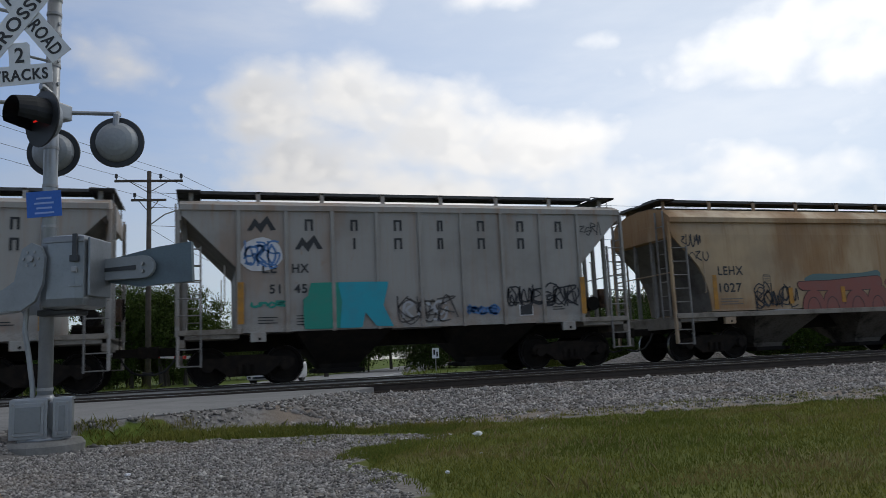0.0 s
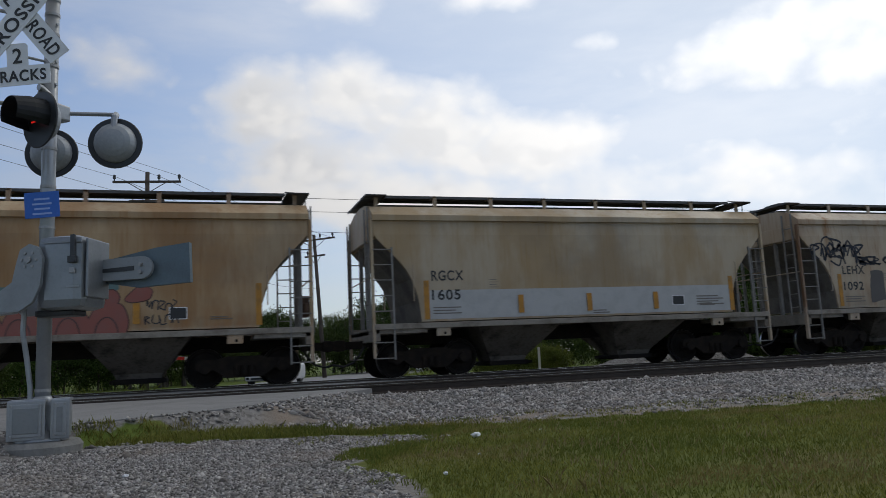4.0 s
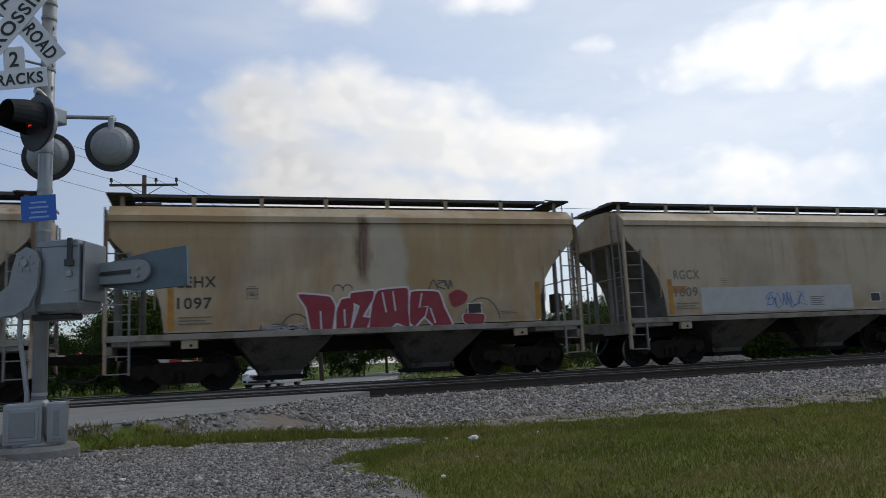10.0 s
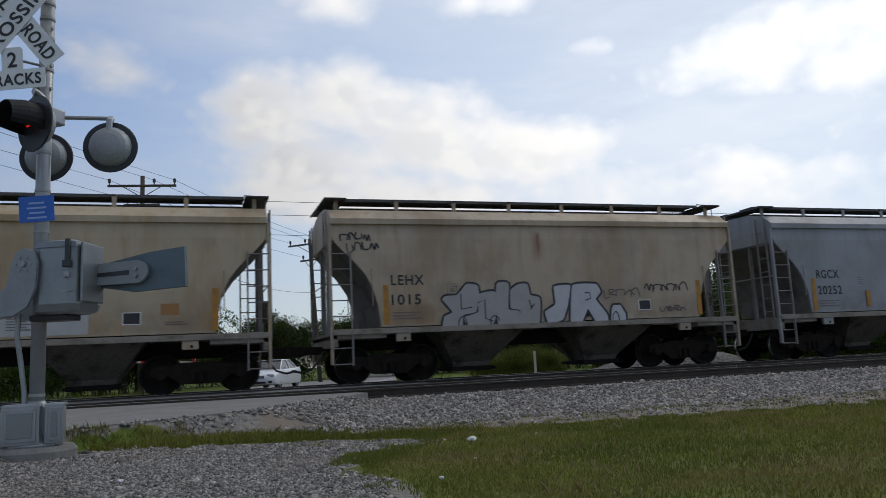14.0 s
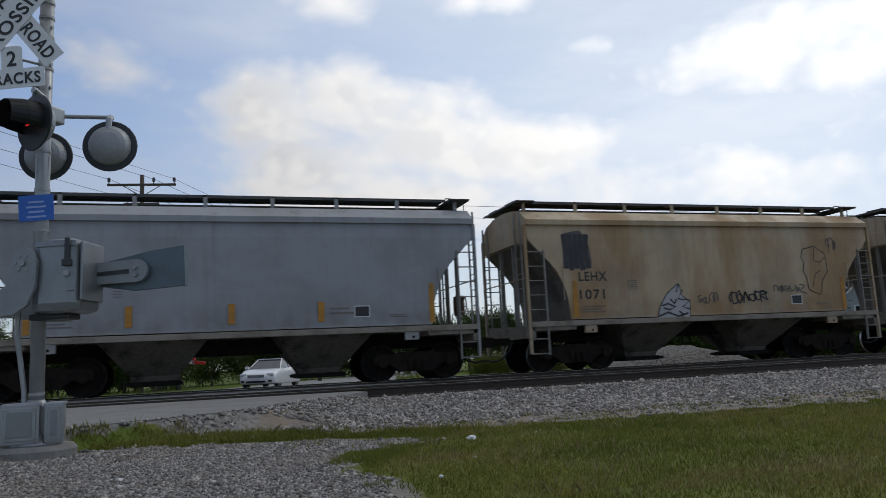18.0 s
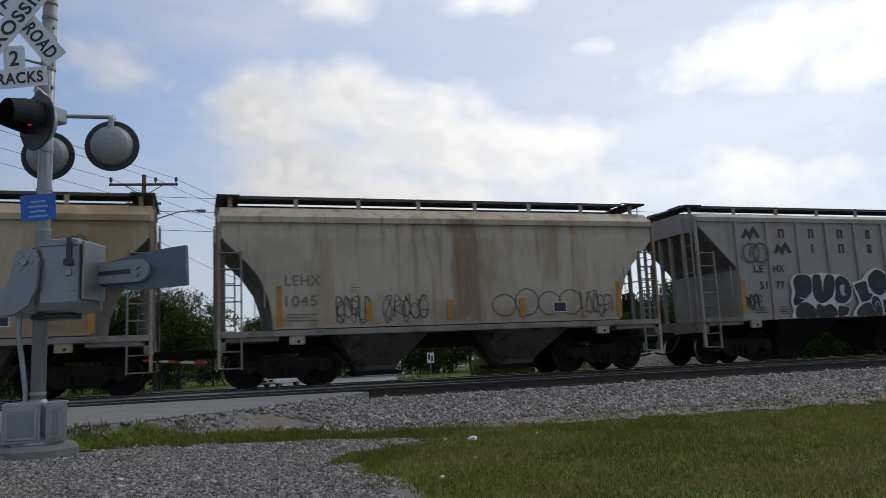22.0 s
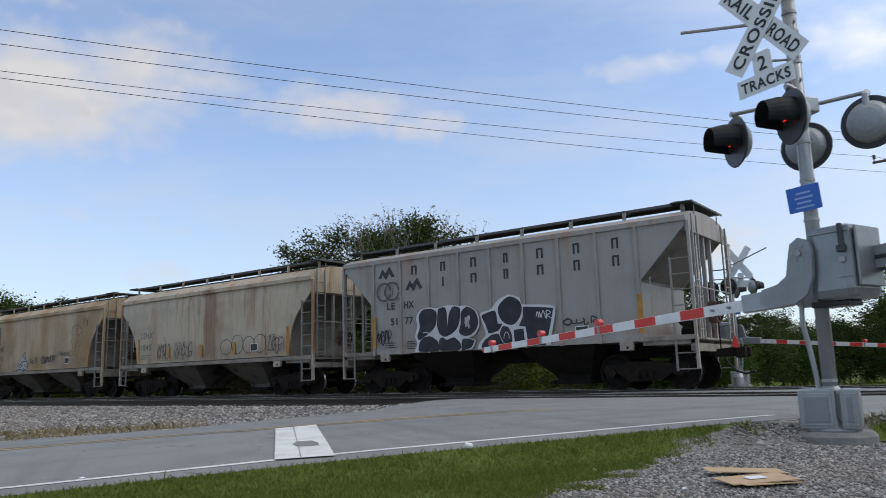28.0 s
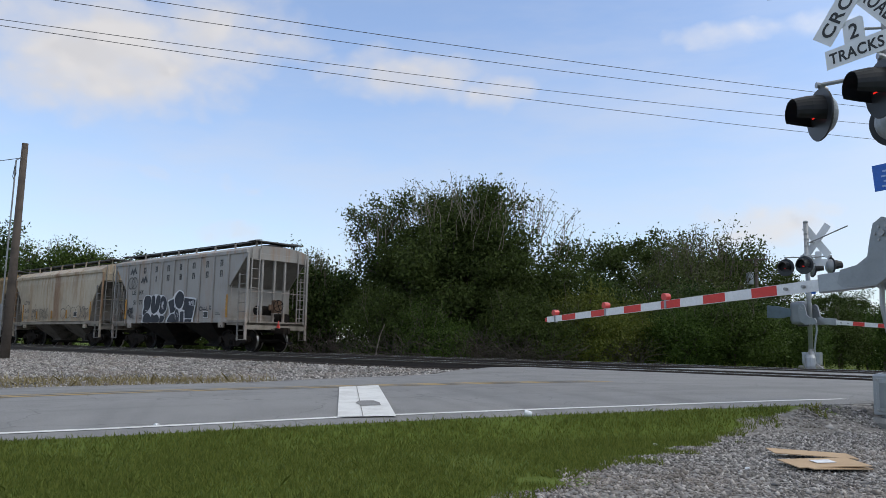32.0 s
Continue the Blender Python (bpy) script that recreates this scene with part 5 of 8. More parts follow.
    part("repainted_band", boxes((-ha + 1.3, ha - 1.25, SKIN + 0.006, SKIN + 0.012, 1.42, 2.38)), patch, c)
    strips(c, ha, 3.9, 5.9, 7.96)
    bars(c, 9.3 - ha, 1.6, 0.9, 0.3, 4, M["faintink"], 0.4)
    bars(c, 6.0 - ha, 1.45, 0.5, 0.12, 2, M["faintink"], 0.5)
    # tan car with black scrawl
    c = owner_car(39.05 + ha, car_paint("tan car paint b", (0.453, 0.364, 0.258), (0.26, 0.12, 0.04), 6, 0.35, 0.8, bands=((-ha + 3.6, -ha + 9.0, 2.6, 4.1, dun, 0.35), (-ha + 5.56, -ha + 6.38, 1.3, 4.1, (0.13, 0.06, 0.025), 1.0), (-ha + 8.3, -ha + 11.2, 1.3, 2.6, (0.30, 0.13, 0.03), 0.6), (-ha + 6.7, -ha + 7.6, 2.4, 4.1, dun, 0.45))), "LEHX", "1092", "tan covered hopper car with rust runs and black graffiti")
    TRAIN.append(c)
    for k in range(3):
        tag(c, r, 0.4 - ha + 0.15 * k, 2.0 - ha + 0.2 * k, 2.85 - 0.08 * k, 3.5 - 0.1 * k, navy, 0.06, 7)
    for k in range(2):
        tag(c, r, 2.1 - ha, 3.8 - ha, 2.65, 2.95, navy, 0.05, 9)
    for a, b, z0, z1 in ((2.5, 3.1, 1.54, 2.45), (3.2, 3.7, 1.6, 2.35), (3.75, 4.3, 1.9, 2.6), (4.25, 4.65, 1.95, 2.5)):
        part("graffiti_block", decal(blob(r, a - ha, b - ha, z0, z1, 0.0, 20, 0.3), SKIN), soot, c)
    for k in range(2):
        tag(c, r, 6.5 - ha, 7.9 - ha, 1.68, 2.02, ink, 0.03, 9)
    smudge = spray("smudge", (0.075, 0.06, 0.05))
    for pts in ([(8.75, 2.62), (9.0, 2.72), (9.35, 2.55), (9.62, 2.62), (9.78, 2.95), (10.05, 3.05), (10.5, 3.07), (10.62, 2.85), (10.4, 2.66), (10.05, 2.55), (9.95, 2.25), (9.7, 2.0), (9.2, 1.93), (8.8, 2.0), (8.7, 2.3)],
                [(8.72, 1.66), (9.1, 1.72), (9.6, 1.70), (9.9, 1.66), (9.85, 1.48), (9.3, 1.44), (8.8, 1.48)]):
        sprayed(c, ha, pts, smudge, lift=-0.002, tight=0.6)
    line_of(c, ha, arc(9.35, 2.9, 0.26, 0.24, 0, 300), spray("orange", (0.36, 0.17, 0.05)), 0.07, 0.004)
    tag(c, r, 9.5 - ha, 9.95 - ha, 3.12, 3.28, ink, 0.025, 5)
    # tan car with the crimson piece
    c = owner_car(52.26 + ha, car_paint("tan car paint c", (0.443, 0.350, 0.225), (0.32, 0.19, 0.075), 7, 0.6, 0.45, bands=((-ha + 5.66, -ha + 6.0, 2.5, 4.1, (0.10, 0.04, 0.022), 1.0), (-ha + 6.05, -ha + 6.9, 1.9, 4.1, (0.46, 0.44, 0.40), 0.45), (-ha + 7.0, -ha + 9.4, 2.0, 3.9, (0.38, 0.25, 0.10), 0.5))), "LEHX", "1097", "ochre tan covered hopper car with crimson white-edged graffiti")
    TRAIN.append(c)
    for pts in ([(4.22, 2.19), (4.96, 2.12), (5.10, 1.88), (4.99, 1.24), (4.53, 1.24), (4.41, 1.85)], [(5.13, 1.75), (5.26, 2.04), (5.49, 2.07), (5.56, 1.87), (5.43, 1.26), (5.12, 1.26)],
                [(5.50, 2.19), (6.06, 2.24), (6.03, 2.02), (5.77, 1.61), (5.95, 1.57), (5.83, 1.26), (5.48, 1.27), (5.70, 1.86), (5.48, 1.99)],
                [(6.18, 2.24), (6.93, 2.29), (6.93, 1.79), (6.94, 1.31), (6.62, 1.43), (6.42, 1.27), (6.15, 1.32), (5.92, 1.28), (6.02, 1.9)],
                [(7.02, 2.19), (7.73, 2.18), (7.88, 1.77), (8.08, 1.3), (7.64, 1.29), (7.34, 1.57), (7.08, 1.33), (6.96, 1.46)]):
        sprayed(c, ha, pts, red, white, 0.045, 0.0, 0.35)
    for pts in ([(4.74, 1.78), (4.75, 1.35)], [(5.32, 1.8), (5.33, 1.4)], [(6.28, 2.2), (6.36, 1.7)], [(6.55, 2.22), (6.60, 1.72)], [(7.30, 2.15), (7.22, 1.8), (7.44, 1.82), (7.34, 1.5)], [(7.5, 1.78), (7.62, 1.4)]):
        line_of(c, ha, pts, white, 0.035)
    sprayed(c, ha, [(8.01, 2.1), (8.27, 2.23), (8.52, 2.09), (8.43, 1.88), (8.13, 1.8)], red, None)
    sprayed(c, ha, [(8.40, 1.6), (8.94, 1.57), (8.86, 1.3), (8.42, 1.37)], red, white, 0.025)
    for x, z, a, b in ((3.75, 1.27, 0.42, 0.22), (4.15, 1.3, 0.35, 0.42), (8.9, 1.4, 0.48, 0.60)):
        line_of(c, ha, arc(x, z, a, b, 5, 175), soot, 0.03, 0.0)
    for k in range(3):
        tag(c, r, 3.3 - ha, 4.35 - ha, 1.28, 1.48, palegrey, 0.03, 8)
    for x in (5.18, 5.42):
        line_of(c, ha, arc(x, 2.28, 0.12, 0.12, 0, 200, 10), soot, 0.03, 0.0)
    tag(c, r, 7.5 - ha, 8.1 - ha, 2.22, 2.5, soot, 0.04, 4)
    notice(c, ha, 3.02, 2.10)
    # tan car with pale patches low on its side
    c = owner_car(65.50 + ha, car_paint("tan car paint d", (0.443, 0.360, 0.248), (0.33, 0.20, 0.08), 8, 0.5, 0.4), "RGCX", "1609", "tan covered hopper car with pale patched lower side", M["faintink"])
    TRAIN.append(c)
    part("repainted_band", boxes((-ha + 2.35, -ha + 7.81, SKIN + 0.006, SKIN + 0.012, 1.42, 2.20)), patch, c)
    for a, b, z0, z1 in ((1.39, 1.86, 2.0, 2.2), (9.3, 9.7, 1.8, 2.06)):
        part("repainted_patch", boxes((a - ha, b - ha, SKIN + 0.004, SKIN + 0.012, z0, z1)), spray("orange", (0.36, 0.17, 0.05)), c)
    bars(c, 6.2 - ha, 1.55, 0.5, 0.3, 5, M["faintink"], 0.35)
    for k in range(2):
        tag(c, r, 4.6 - ha, 6.0 - ha, 1.5, 2.0, blue, 0.022, 8)
    # tan car with pale bubble letters
    c = owner_car(78.71 + ha, car_paint("tan car paint e", (0.443, 0.360, 0.262), (0.29, 0.17, 0.08), 9, 0.35, 0.4, bands=((-ha + 5.40, -ha + 5.66, 3.05, 3.68, (0.20, 0.075, 0.035), 0.85), (-ha + 1.3, -ha + 2.6, 1.3, 1.9, (0.22, 0.13, 0.06), 0.6))), "LEHX", "1015", "tan covered hopper car with silver bubble graffiti")
    TRAIN.append(c)
    dull = spray("dullsilver", (0.37, 0.35, 0.34))
    for pts in ([(2.80, 2.01), (2.91, 2.1), (3.21, 2.12), (3.48, 2.4), (3.78, 2.35), (3.80, 2.03), (3.69, 1.67), (3.35, 1.6), (3.29, 1.29), (2.79, 1.29), (2.84, 1.58), (3.06, 1.69)],
                [(3.80, 2.13), (4.27, 2.18), (4.25, 1.58), (4.10, 1.3), (3.50, 1.29), (3.36, 1.54), (3.75, 1.67)], [(4.30, 2.38), (4.65, 2.39), (4.60, 1.73), (4.91, 1.66), (4.93, 1.3), (4.29, 1.3)],
                [(4.69, 2.21), (4.92, 2.37), (5.18, 2.37), (5.25, 2.08), (5.52, 1.99), (5.45, 1.34), (4.95, 1.34), (4.93, 1.68), (4.67, 1.75)]):
        sprayed(c, ha, pts, dull, ink, 0.055, 0.0, 0.5)
    for pts in ([(5.95, 2.29), (6.44, 2.32), (6.32, 1.77), (6.15, 1.4), (5.73, 1.3), (5.64, 1.62), (5.96, 1.82)], [(6.50, 2.32), (7.22, 2.34), (7.34, 2.12), (7.18, 1.92), (7.48, 1.53), (7.51, 1.30), (7.13, 1.33), (6.92, 1.67), (6.70, 1.3), (6.38, 1.32)],
                [(7.69, 1.74), (7.91, 1.75), (8.06, 1.51), (8.04, 1.32), (7.61, 1.31), (7.63, 1.57)]):
        sprayed(c, ha, pts, spray("pale", (0.50, 0.50, 0.53)), ink, 0.06, 0.0, 0.35)
    for pts in ([(3.3, 2.15), (3.3, 1.75), (3.6, 1.8)], arc(3.32, 1.30, 0.12, 0.26, 0, 180), [(3.75, 1.9), (3.95, 2.0), (3.95, 1.5), (4.15, 1.42)], arc(4.2, 1.42, 0.12, 0.14, 0, 330), [(6.85, 2.1), (7.0, 2.12), (7.02, 1.95), (6.85, 1.9)], arc(7.75, 1.35, 0.10, 0.22, 0, 180), [(5.2, 1.95), (5.25, 1.75), (5.35, 1.85), (5.22, 1.7)]):
        line_of(c, ha, pts, ink, 0.03)
    tag(c, r, 0.25 - ha, 1.0 - ha, 3.48, 3.75, ink, 0.04, 7)
    tag(c, r, 0.4 - ha, 1.15 - ha, 3.2, 3.5, ink, 0.04, 7)
    tag(c, r, 7.4 - ha, 8.55 - ha, 1.95, 2.2, soot, 0.03, 8)
    tag(c, r, 8.75 - ha, 10.15 - ha, 2.06, 2.34, ink, 0.038, 10)
    tag(c, r, 9.2 - ha, 10.0 - ha, 1.52, 1.70, soot, 0.03, 8)
    notice(c, ha, 2.95, 2.15)
    # blue-grey plain car
    c = owner_car(91.98 + ha, car_paint("blue-grey car paint", (0.295, 0.31, 0.335), (0.18, 0.165, 0.15), 10, 0.15, 0.35, top=0.1), "RGCX", "20252", "plain blue-grey covered hopper car")
    TRAIN.append(c)
    strips(c, ha, 3.39, 5.61, 7.69)
    bars(c, 7.9 - ha, 1.7, 0.6, 0.22, 2, M["faintink"], 0.3)
    # ochre car with the black smudge
    c = owner_car(105.18 + ha, car_paint("tan car paint f", (0.443, 0.350, 0.225), (0.29, 0.165, 0.065), 11, 0.75, 0.5), "LEHX", "1071", "ochre covered hopper car with a black smudge and scrawls")
    TRAIN.append(c)
    sprayed(c, ha, [(1.09, 3.69), (1.61, 3.78), (1.86, 3.35), (1.9, 2.75), (1.1, 2.76), (1.13, 3.26)], soot, lift=-0.002, tight=0.3)
    for k in range(5):
        line_of(c, ha, [(1.10 + 0.17 * k, 3.68), (1.14 + 0.15 * k, 3.2), (1.12 + 0.17 * k, 2.74 - 0.05 * (k % 2))], ink, 0.15, 0.004)
    sprayed(c, ha, [(3.89, 1.30), (3.97, 1.65), (4.22, 1.99), (4.61, 2.27), (4.68, 1.93), (4.93, 1.74), (4.87, 1.30)], palegrey, ink, 0.03, -0.003, 0.2)
    for pts in ([(4.61, 2.27), (4.50, 2.05), (4.72, 2.1), (4.55, 1.85), (4.95, 1.80), (4.68, 1.62), (4.92, 1.55)], [(4.0, 1.66), (4.2, 1.72), (4.45, 1.62), (4.25, 1.55), (4.05, 1.6)], [(3.9, 1.38), (4.2, 1.48), (4.5, 1.36), (4.85, 1.44)], [(4.3, 1.85), (4.42, 1.72), (4.5, 1.85)], [(4.55, 1.5), (4.7, 1.4), (4.6, 1.32)]):
        line_of(c, ha, pts, ink, 0.05, 0.014)
    for k in range(2):
        tag(c, r, 6.34 - ha, 7.62 - ha, 1.70, 2.03, ink, 0.04, 10)
    tag(c, r, 5.22 - ha, 5.92 - ha, 1.69, 2.0, soot, 0.035, 8)
    tag(c, r, 7.9 - ha, 9.05 - ha, 1.93, 2.19, soot, 0.03, 10)
    tag(c, r, 10.02 - ha, 10.43 - ha, 3.2, 3.6, soot, 0.03, 4)
    face = [(9.10, 3.25), (9.02, 3.0), (9.12, 2.85), (9.05, 2.6), (9.15, 2.4), (9.20, 2.02), (9.61, 1.87), (9.74, 2.3), (9.97, 2.58), (9.93, 3.11), (9.55, 3.35), (9.10, 3.25)]
    line_of(c, ha, face, ink, 0.03, 0.002)
    line_of(c, ha, [(9.55, 3.3), (9.48, 2.9), (9.7, 2.85), (9.92, 3.0)], ink, 0.025, 0.002)
    line_of(c, ha, [(9.35, 2.1), (9.5, 2.5), (9.7, 2.6)], ink, 0.025, 0.002)
    notice(c, ha, 3.0, 2.14)
    # last smooth car
    c = owner_car(118.40 + ha, car_paint("tan car paint g", (0.474, 0.404, 0.304), (0.29, 0.16, 0.06), 12, 0.3, 0.8, bands=((-ha + 5.7, -ha + 6.5, 1.3, 4.1, (0.20, 0.10, 0.045), 0.9), (-ha + 8.2, -ha + 8.8, 2.3, 4.1, dun, 0.4))), "LEHX", "1045", "pale tan covered hopper car with rust runs and thin graffiti", M["faintink"])
    TRAIN.append(c)
    strips(c, ha, 3.5, 5.6, 7.6)
    for a, b in ((2.7, 3.6), (3.9, 5.0), (9.3, 10.2)):
        for k in range(2):
            tag(c, r, a - ha, b - ha, 1.5, 2.15, soot, 0.025, 8)
    for x, wd, top in ((7.1, 0.33, 2.1), (7.75, 0.33, 2.24), (8.4, 0.33, 2.15), (9.02, 0.34, 2.2)):
        line_of(c, ha, arc(x, (1.54 + top) / 2, wd, (top - 1.54) / 2, 0, 350), soot, 0.03, 0.0)
    # last car, ribbed, with the navy piece
    c = company_car(131.62 + hb, car_paint("grey car paint c", (0.305, 0.292, 0.275), RUST, 13, 0.12, 0.45), "5177", "grey ribbed covered hopper car with navy white-edged graffiti")
    TRAIN.append(c)
    PROUD = 0.048                        # the paint runs over the ribs
    sprayed(c, hb, [(3.07, 2.29), (3.24, 2.51), (3.57, 2.57), (3.84, 2.52), (4.28, 2.58), (4.69, 2.53), (5.0, 2.51), (5.27, 2.36), (5.39, 2.13), (5.37, 1.87), (5.22, 1.65), (5.01, 1.58), (5.24, 1.49), (5.12, 1.27), (4.9, 1.2), (3.1, 1.2), (3.1, 1.49), (3.02, 1.71), (3.11, 2.04)], white, None, 0, PROUD)
    for pts in ([(3.18, 2.32), (3.34, 2.51), (3.67, 2.52), (3.86, 2.38), (3.81, 2.0), (3.56, 1.79), (3.19, 1.6), (3.11, 1.73), (3.21, 1.98)], [(3.19, 1.25), (3.19, 1.52), (3.36, 1.67), (3.62, 1.69), (3.88, 1.53), (3.92, 1.25)],
                [(3.93, 2.48), (4.17, 2.52), (4.24, 2.34), (4.24, 1.96), (4.33, 2.34), (4.48, 2.52), (4.72, 2.46), (4.71, 2.14), (4.61, 1.89), (4.43, 1.74), (4.16, 1.65), (3.96, 1.75), (3.87, 2.0)], [(3.98, 1.25), (3.94, 1.56), (4.06, 1.64), (4.22, 1.56), (4.49, 1.62), (4.70, 1.44), (4.66, 1.25)],
                [(4.76, 2.33), (4.96, 2.48), (5.23, 2.36), (5.35, 2.1), (5.30, 1.84), (5.08, 1.66), (4.84, 1.64), (4.67, 1.76), (4.74, 2.01)], [(4.74, 1.25), (4.78, 1.54), (5.0, 1.55), (5.19, 1.48), (5.09, 1.30), (4.91, 1.25)]):
        sprayed(c, hb, pts, navy, None, 0, PROUD + 0.008)
    sprayed(c, hb, [(5.42, 2.26), (5.8, 2.35), (6.03, 2.58), (6.4, 2.72), (6.76, 2.6), (6.85, 2.4), (7.86, 2.28), (7.66, 1.37), (7.59, 1.2), (5.38, 1.2), (5.39, 1.43), (5.6, 1.64), (5.5, 1.94)], white, None, 0, PROUD, 0.45)
    for pts, k in (([(5.48, 2.19), (5.94, 2.3), (6.02, 1.93), (6.16, 1.91), (6.04, 1.73), (5.71, 1.66), (5.60, 1.93)], 0.5), ([(5.48, 1.25), (5.53, 1.45), (5.78, 1.61), (6.03, 1.63), (6.14, 1.41), (6.30, 1.25)], 0.7),
                   ([(6.09, 2.45), (6.43, 2.66), (6.78, 2.47), (6.79, 2.14), (6.55, 1.87), (6.23, 1.93), (6.05, 2.19)], 1.0), ([(6.87, 2.34), (7.80, 2.23), (7.58, 1.41), (6.97, 1.42), (6.92, 1.78), (6.71, 1.82), (6.84, 2.04)], 0.1), ([(6.54, 1.71), (6.85, 1.73), (6.88, 1.25), (6.56, 1.25)], 0.1),
                   ([(6.32, 1.26), (6.16, 1.44), (6.08, 1.63), (6.17, 1.83), (6.36, 1.80), (6.46, 1.59), (6.47, 1.26)], 0.7), ([(7.0, 1.37), (7.55, 1.37), (7.52, 1.25), (6.97, 1.25)], 0.1)):
        sprayed(c, hb, pts, navy, None, 0, PROUD + 0.008, k)
    line_of(c, hb, [(3.34, 1.83), (3.55, 1.80), (3.72, 1.68)], white, 0.025, PROUD + 0.02)
    line_of(c, hb, arc(6.30, 1.45, 0.09, 0.22, 10, 175), white, 0.02, PROUD + 0.02)
    for a, b, z0, z1 in ((7.28, 7.74, 1.97, 2.17), (4.90, 5.08, 1.85, 2.22)):
        for i, (p, q) in enumerate(((0.0, 0.3), (0.35, 0.62), (0.68, 1.0))):
            line_of(c, hb, bend(r, STROKES[4 + i], a + (b - a) * p, a + (b - a) * q, z0, z1), white, 0.025, PROUD + 0.02)
    for x in (1.78, 2.12):
        line_of(c, hb, arc(x, 3.19, 0.28, 0.28, 0, 350), soot, 0.06, 0.046 + 0.01 * (x > 2))
        line_of(c, hb, [(x - 0.02, 3.08), (x + 0.01, 3.3)], soot, 0.025, 0.004)
    for k in range(2):
        tag(c, r, 1.45 - hb, 2.05 - hb, 1.55, 2.0, ink, 0.03, 7)
    tag(c, r, 8.06 - hb, 9.05 - hb, 1.74, 1.92, ink, 0.04, 9)
    fl = part("rear_flag", slab([(-0.11, 0.0), (0.12, 0.015), (0.03, 0.32)], -0.012, 0.012), M["red"], c, "red end-of-train flag")
    fl.location = (hb + 0.55, -0.30, 0.98)
    part("flag_staff", rods(((hb + 0.1, -0.30, 0.95), (hb + 0.56, -0.30, 1.0), 0.018)), M["under"], c)


build_train()

# ---------------------------------------------------------------- crossing signals


def near_dir(a):
    """Turned by a degrees about the upright axis."""
    return Matrix.Rotation(radians(a), 4, "Z")


SIGN_TURN, ARM = -37.0, Vector((-0.927, 0.375, 0))


def lamp_disc():
    return lathe([(0.05, -0.012), (0.295, -0.012), (0.303, 0.0), (0.295, 0.012), (0.05, 0.012)], 32, "y")


def lamp_dome():
    return lathe([(0.238, 0.0), (0.235, 0.03), (0.22, 0.07), (0.185, 0.115), (0.13, 0.145), (0.06, 0.16), (0.01, 0.163)], 28, "y", m=Matrix.Rotation(math.pi, 4, "Z"))


def lamp_hood():
    """A long visor: the upper two thirds of a tube, drooping."""
    bm = bmesh.new()
    n, rows = 16, []
    for depth, r, drop in ((0.0, 0.205, -0.015), (0.16, 0.19, -0.02), (0.33, 0.155, -0.015)):
        rows.append([bm.verts.new((r * math.cos(a), -depth, r * math.sin(a) - drop)) for a in (radians(-35 + 250 * j / n) for j in range(n + 1))])
    for p, q in zip(rows, rows[1:]):
        for j in range(n):
            bm.faces.new((p[j], p[j + 1], q[j + 1], q[j]))
    bmesh.ops.solidify(bm, geom=bm.faces[:], thickness=0.006)
    return bm


def blade(length, wide):
    o = [(-length / 2, -wide / 2), (length / 2, -wide / 2), (length / 2, wide / 2), (-length / 2, wide / 2)]
    return slab(o, -0.003, 0.003)


def put(ob, m):
    ob.matrix_basis = m
    return ob


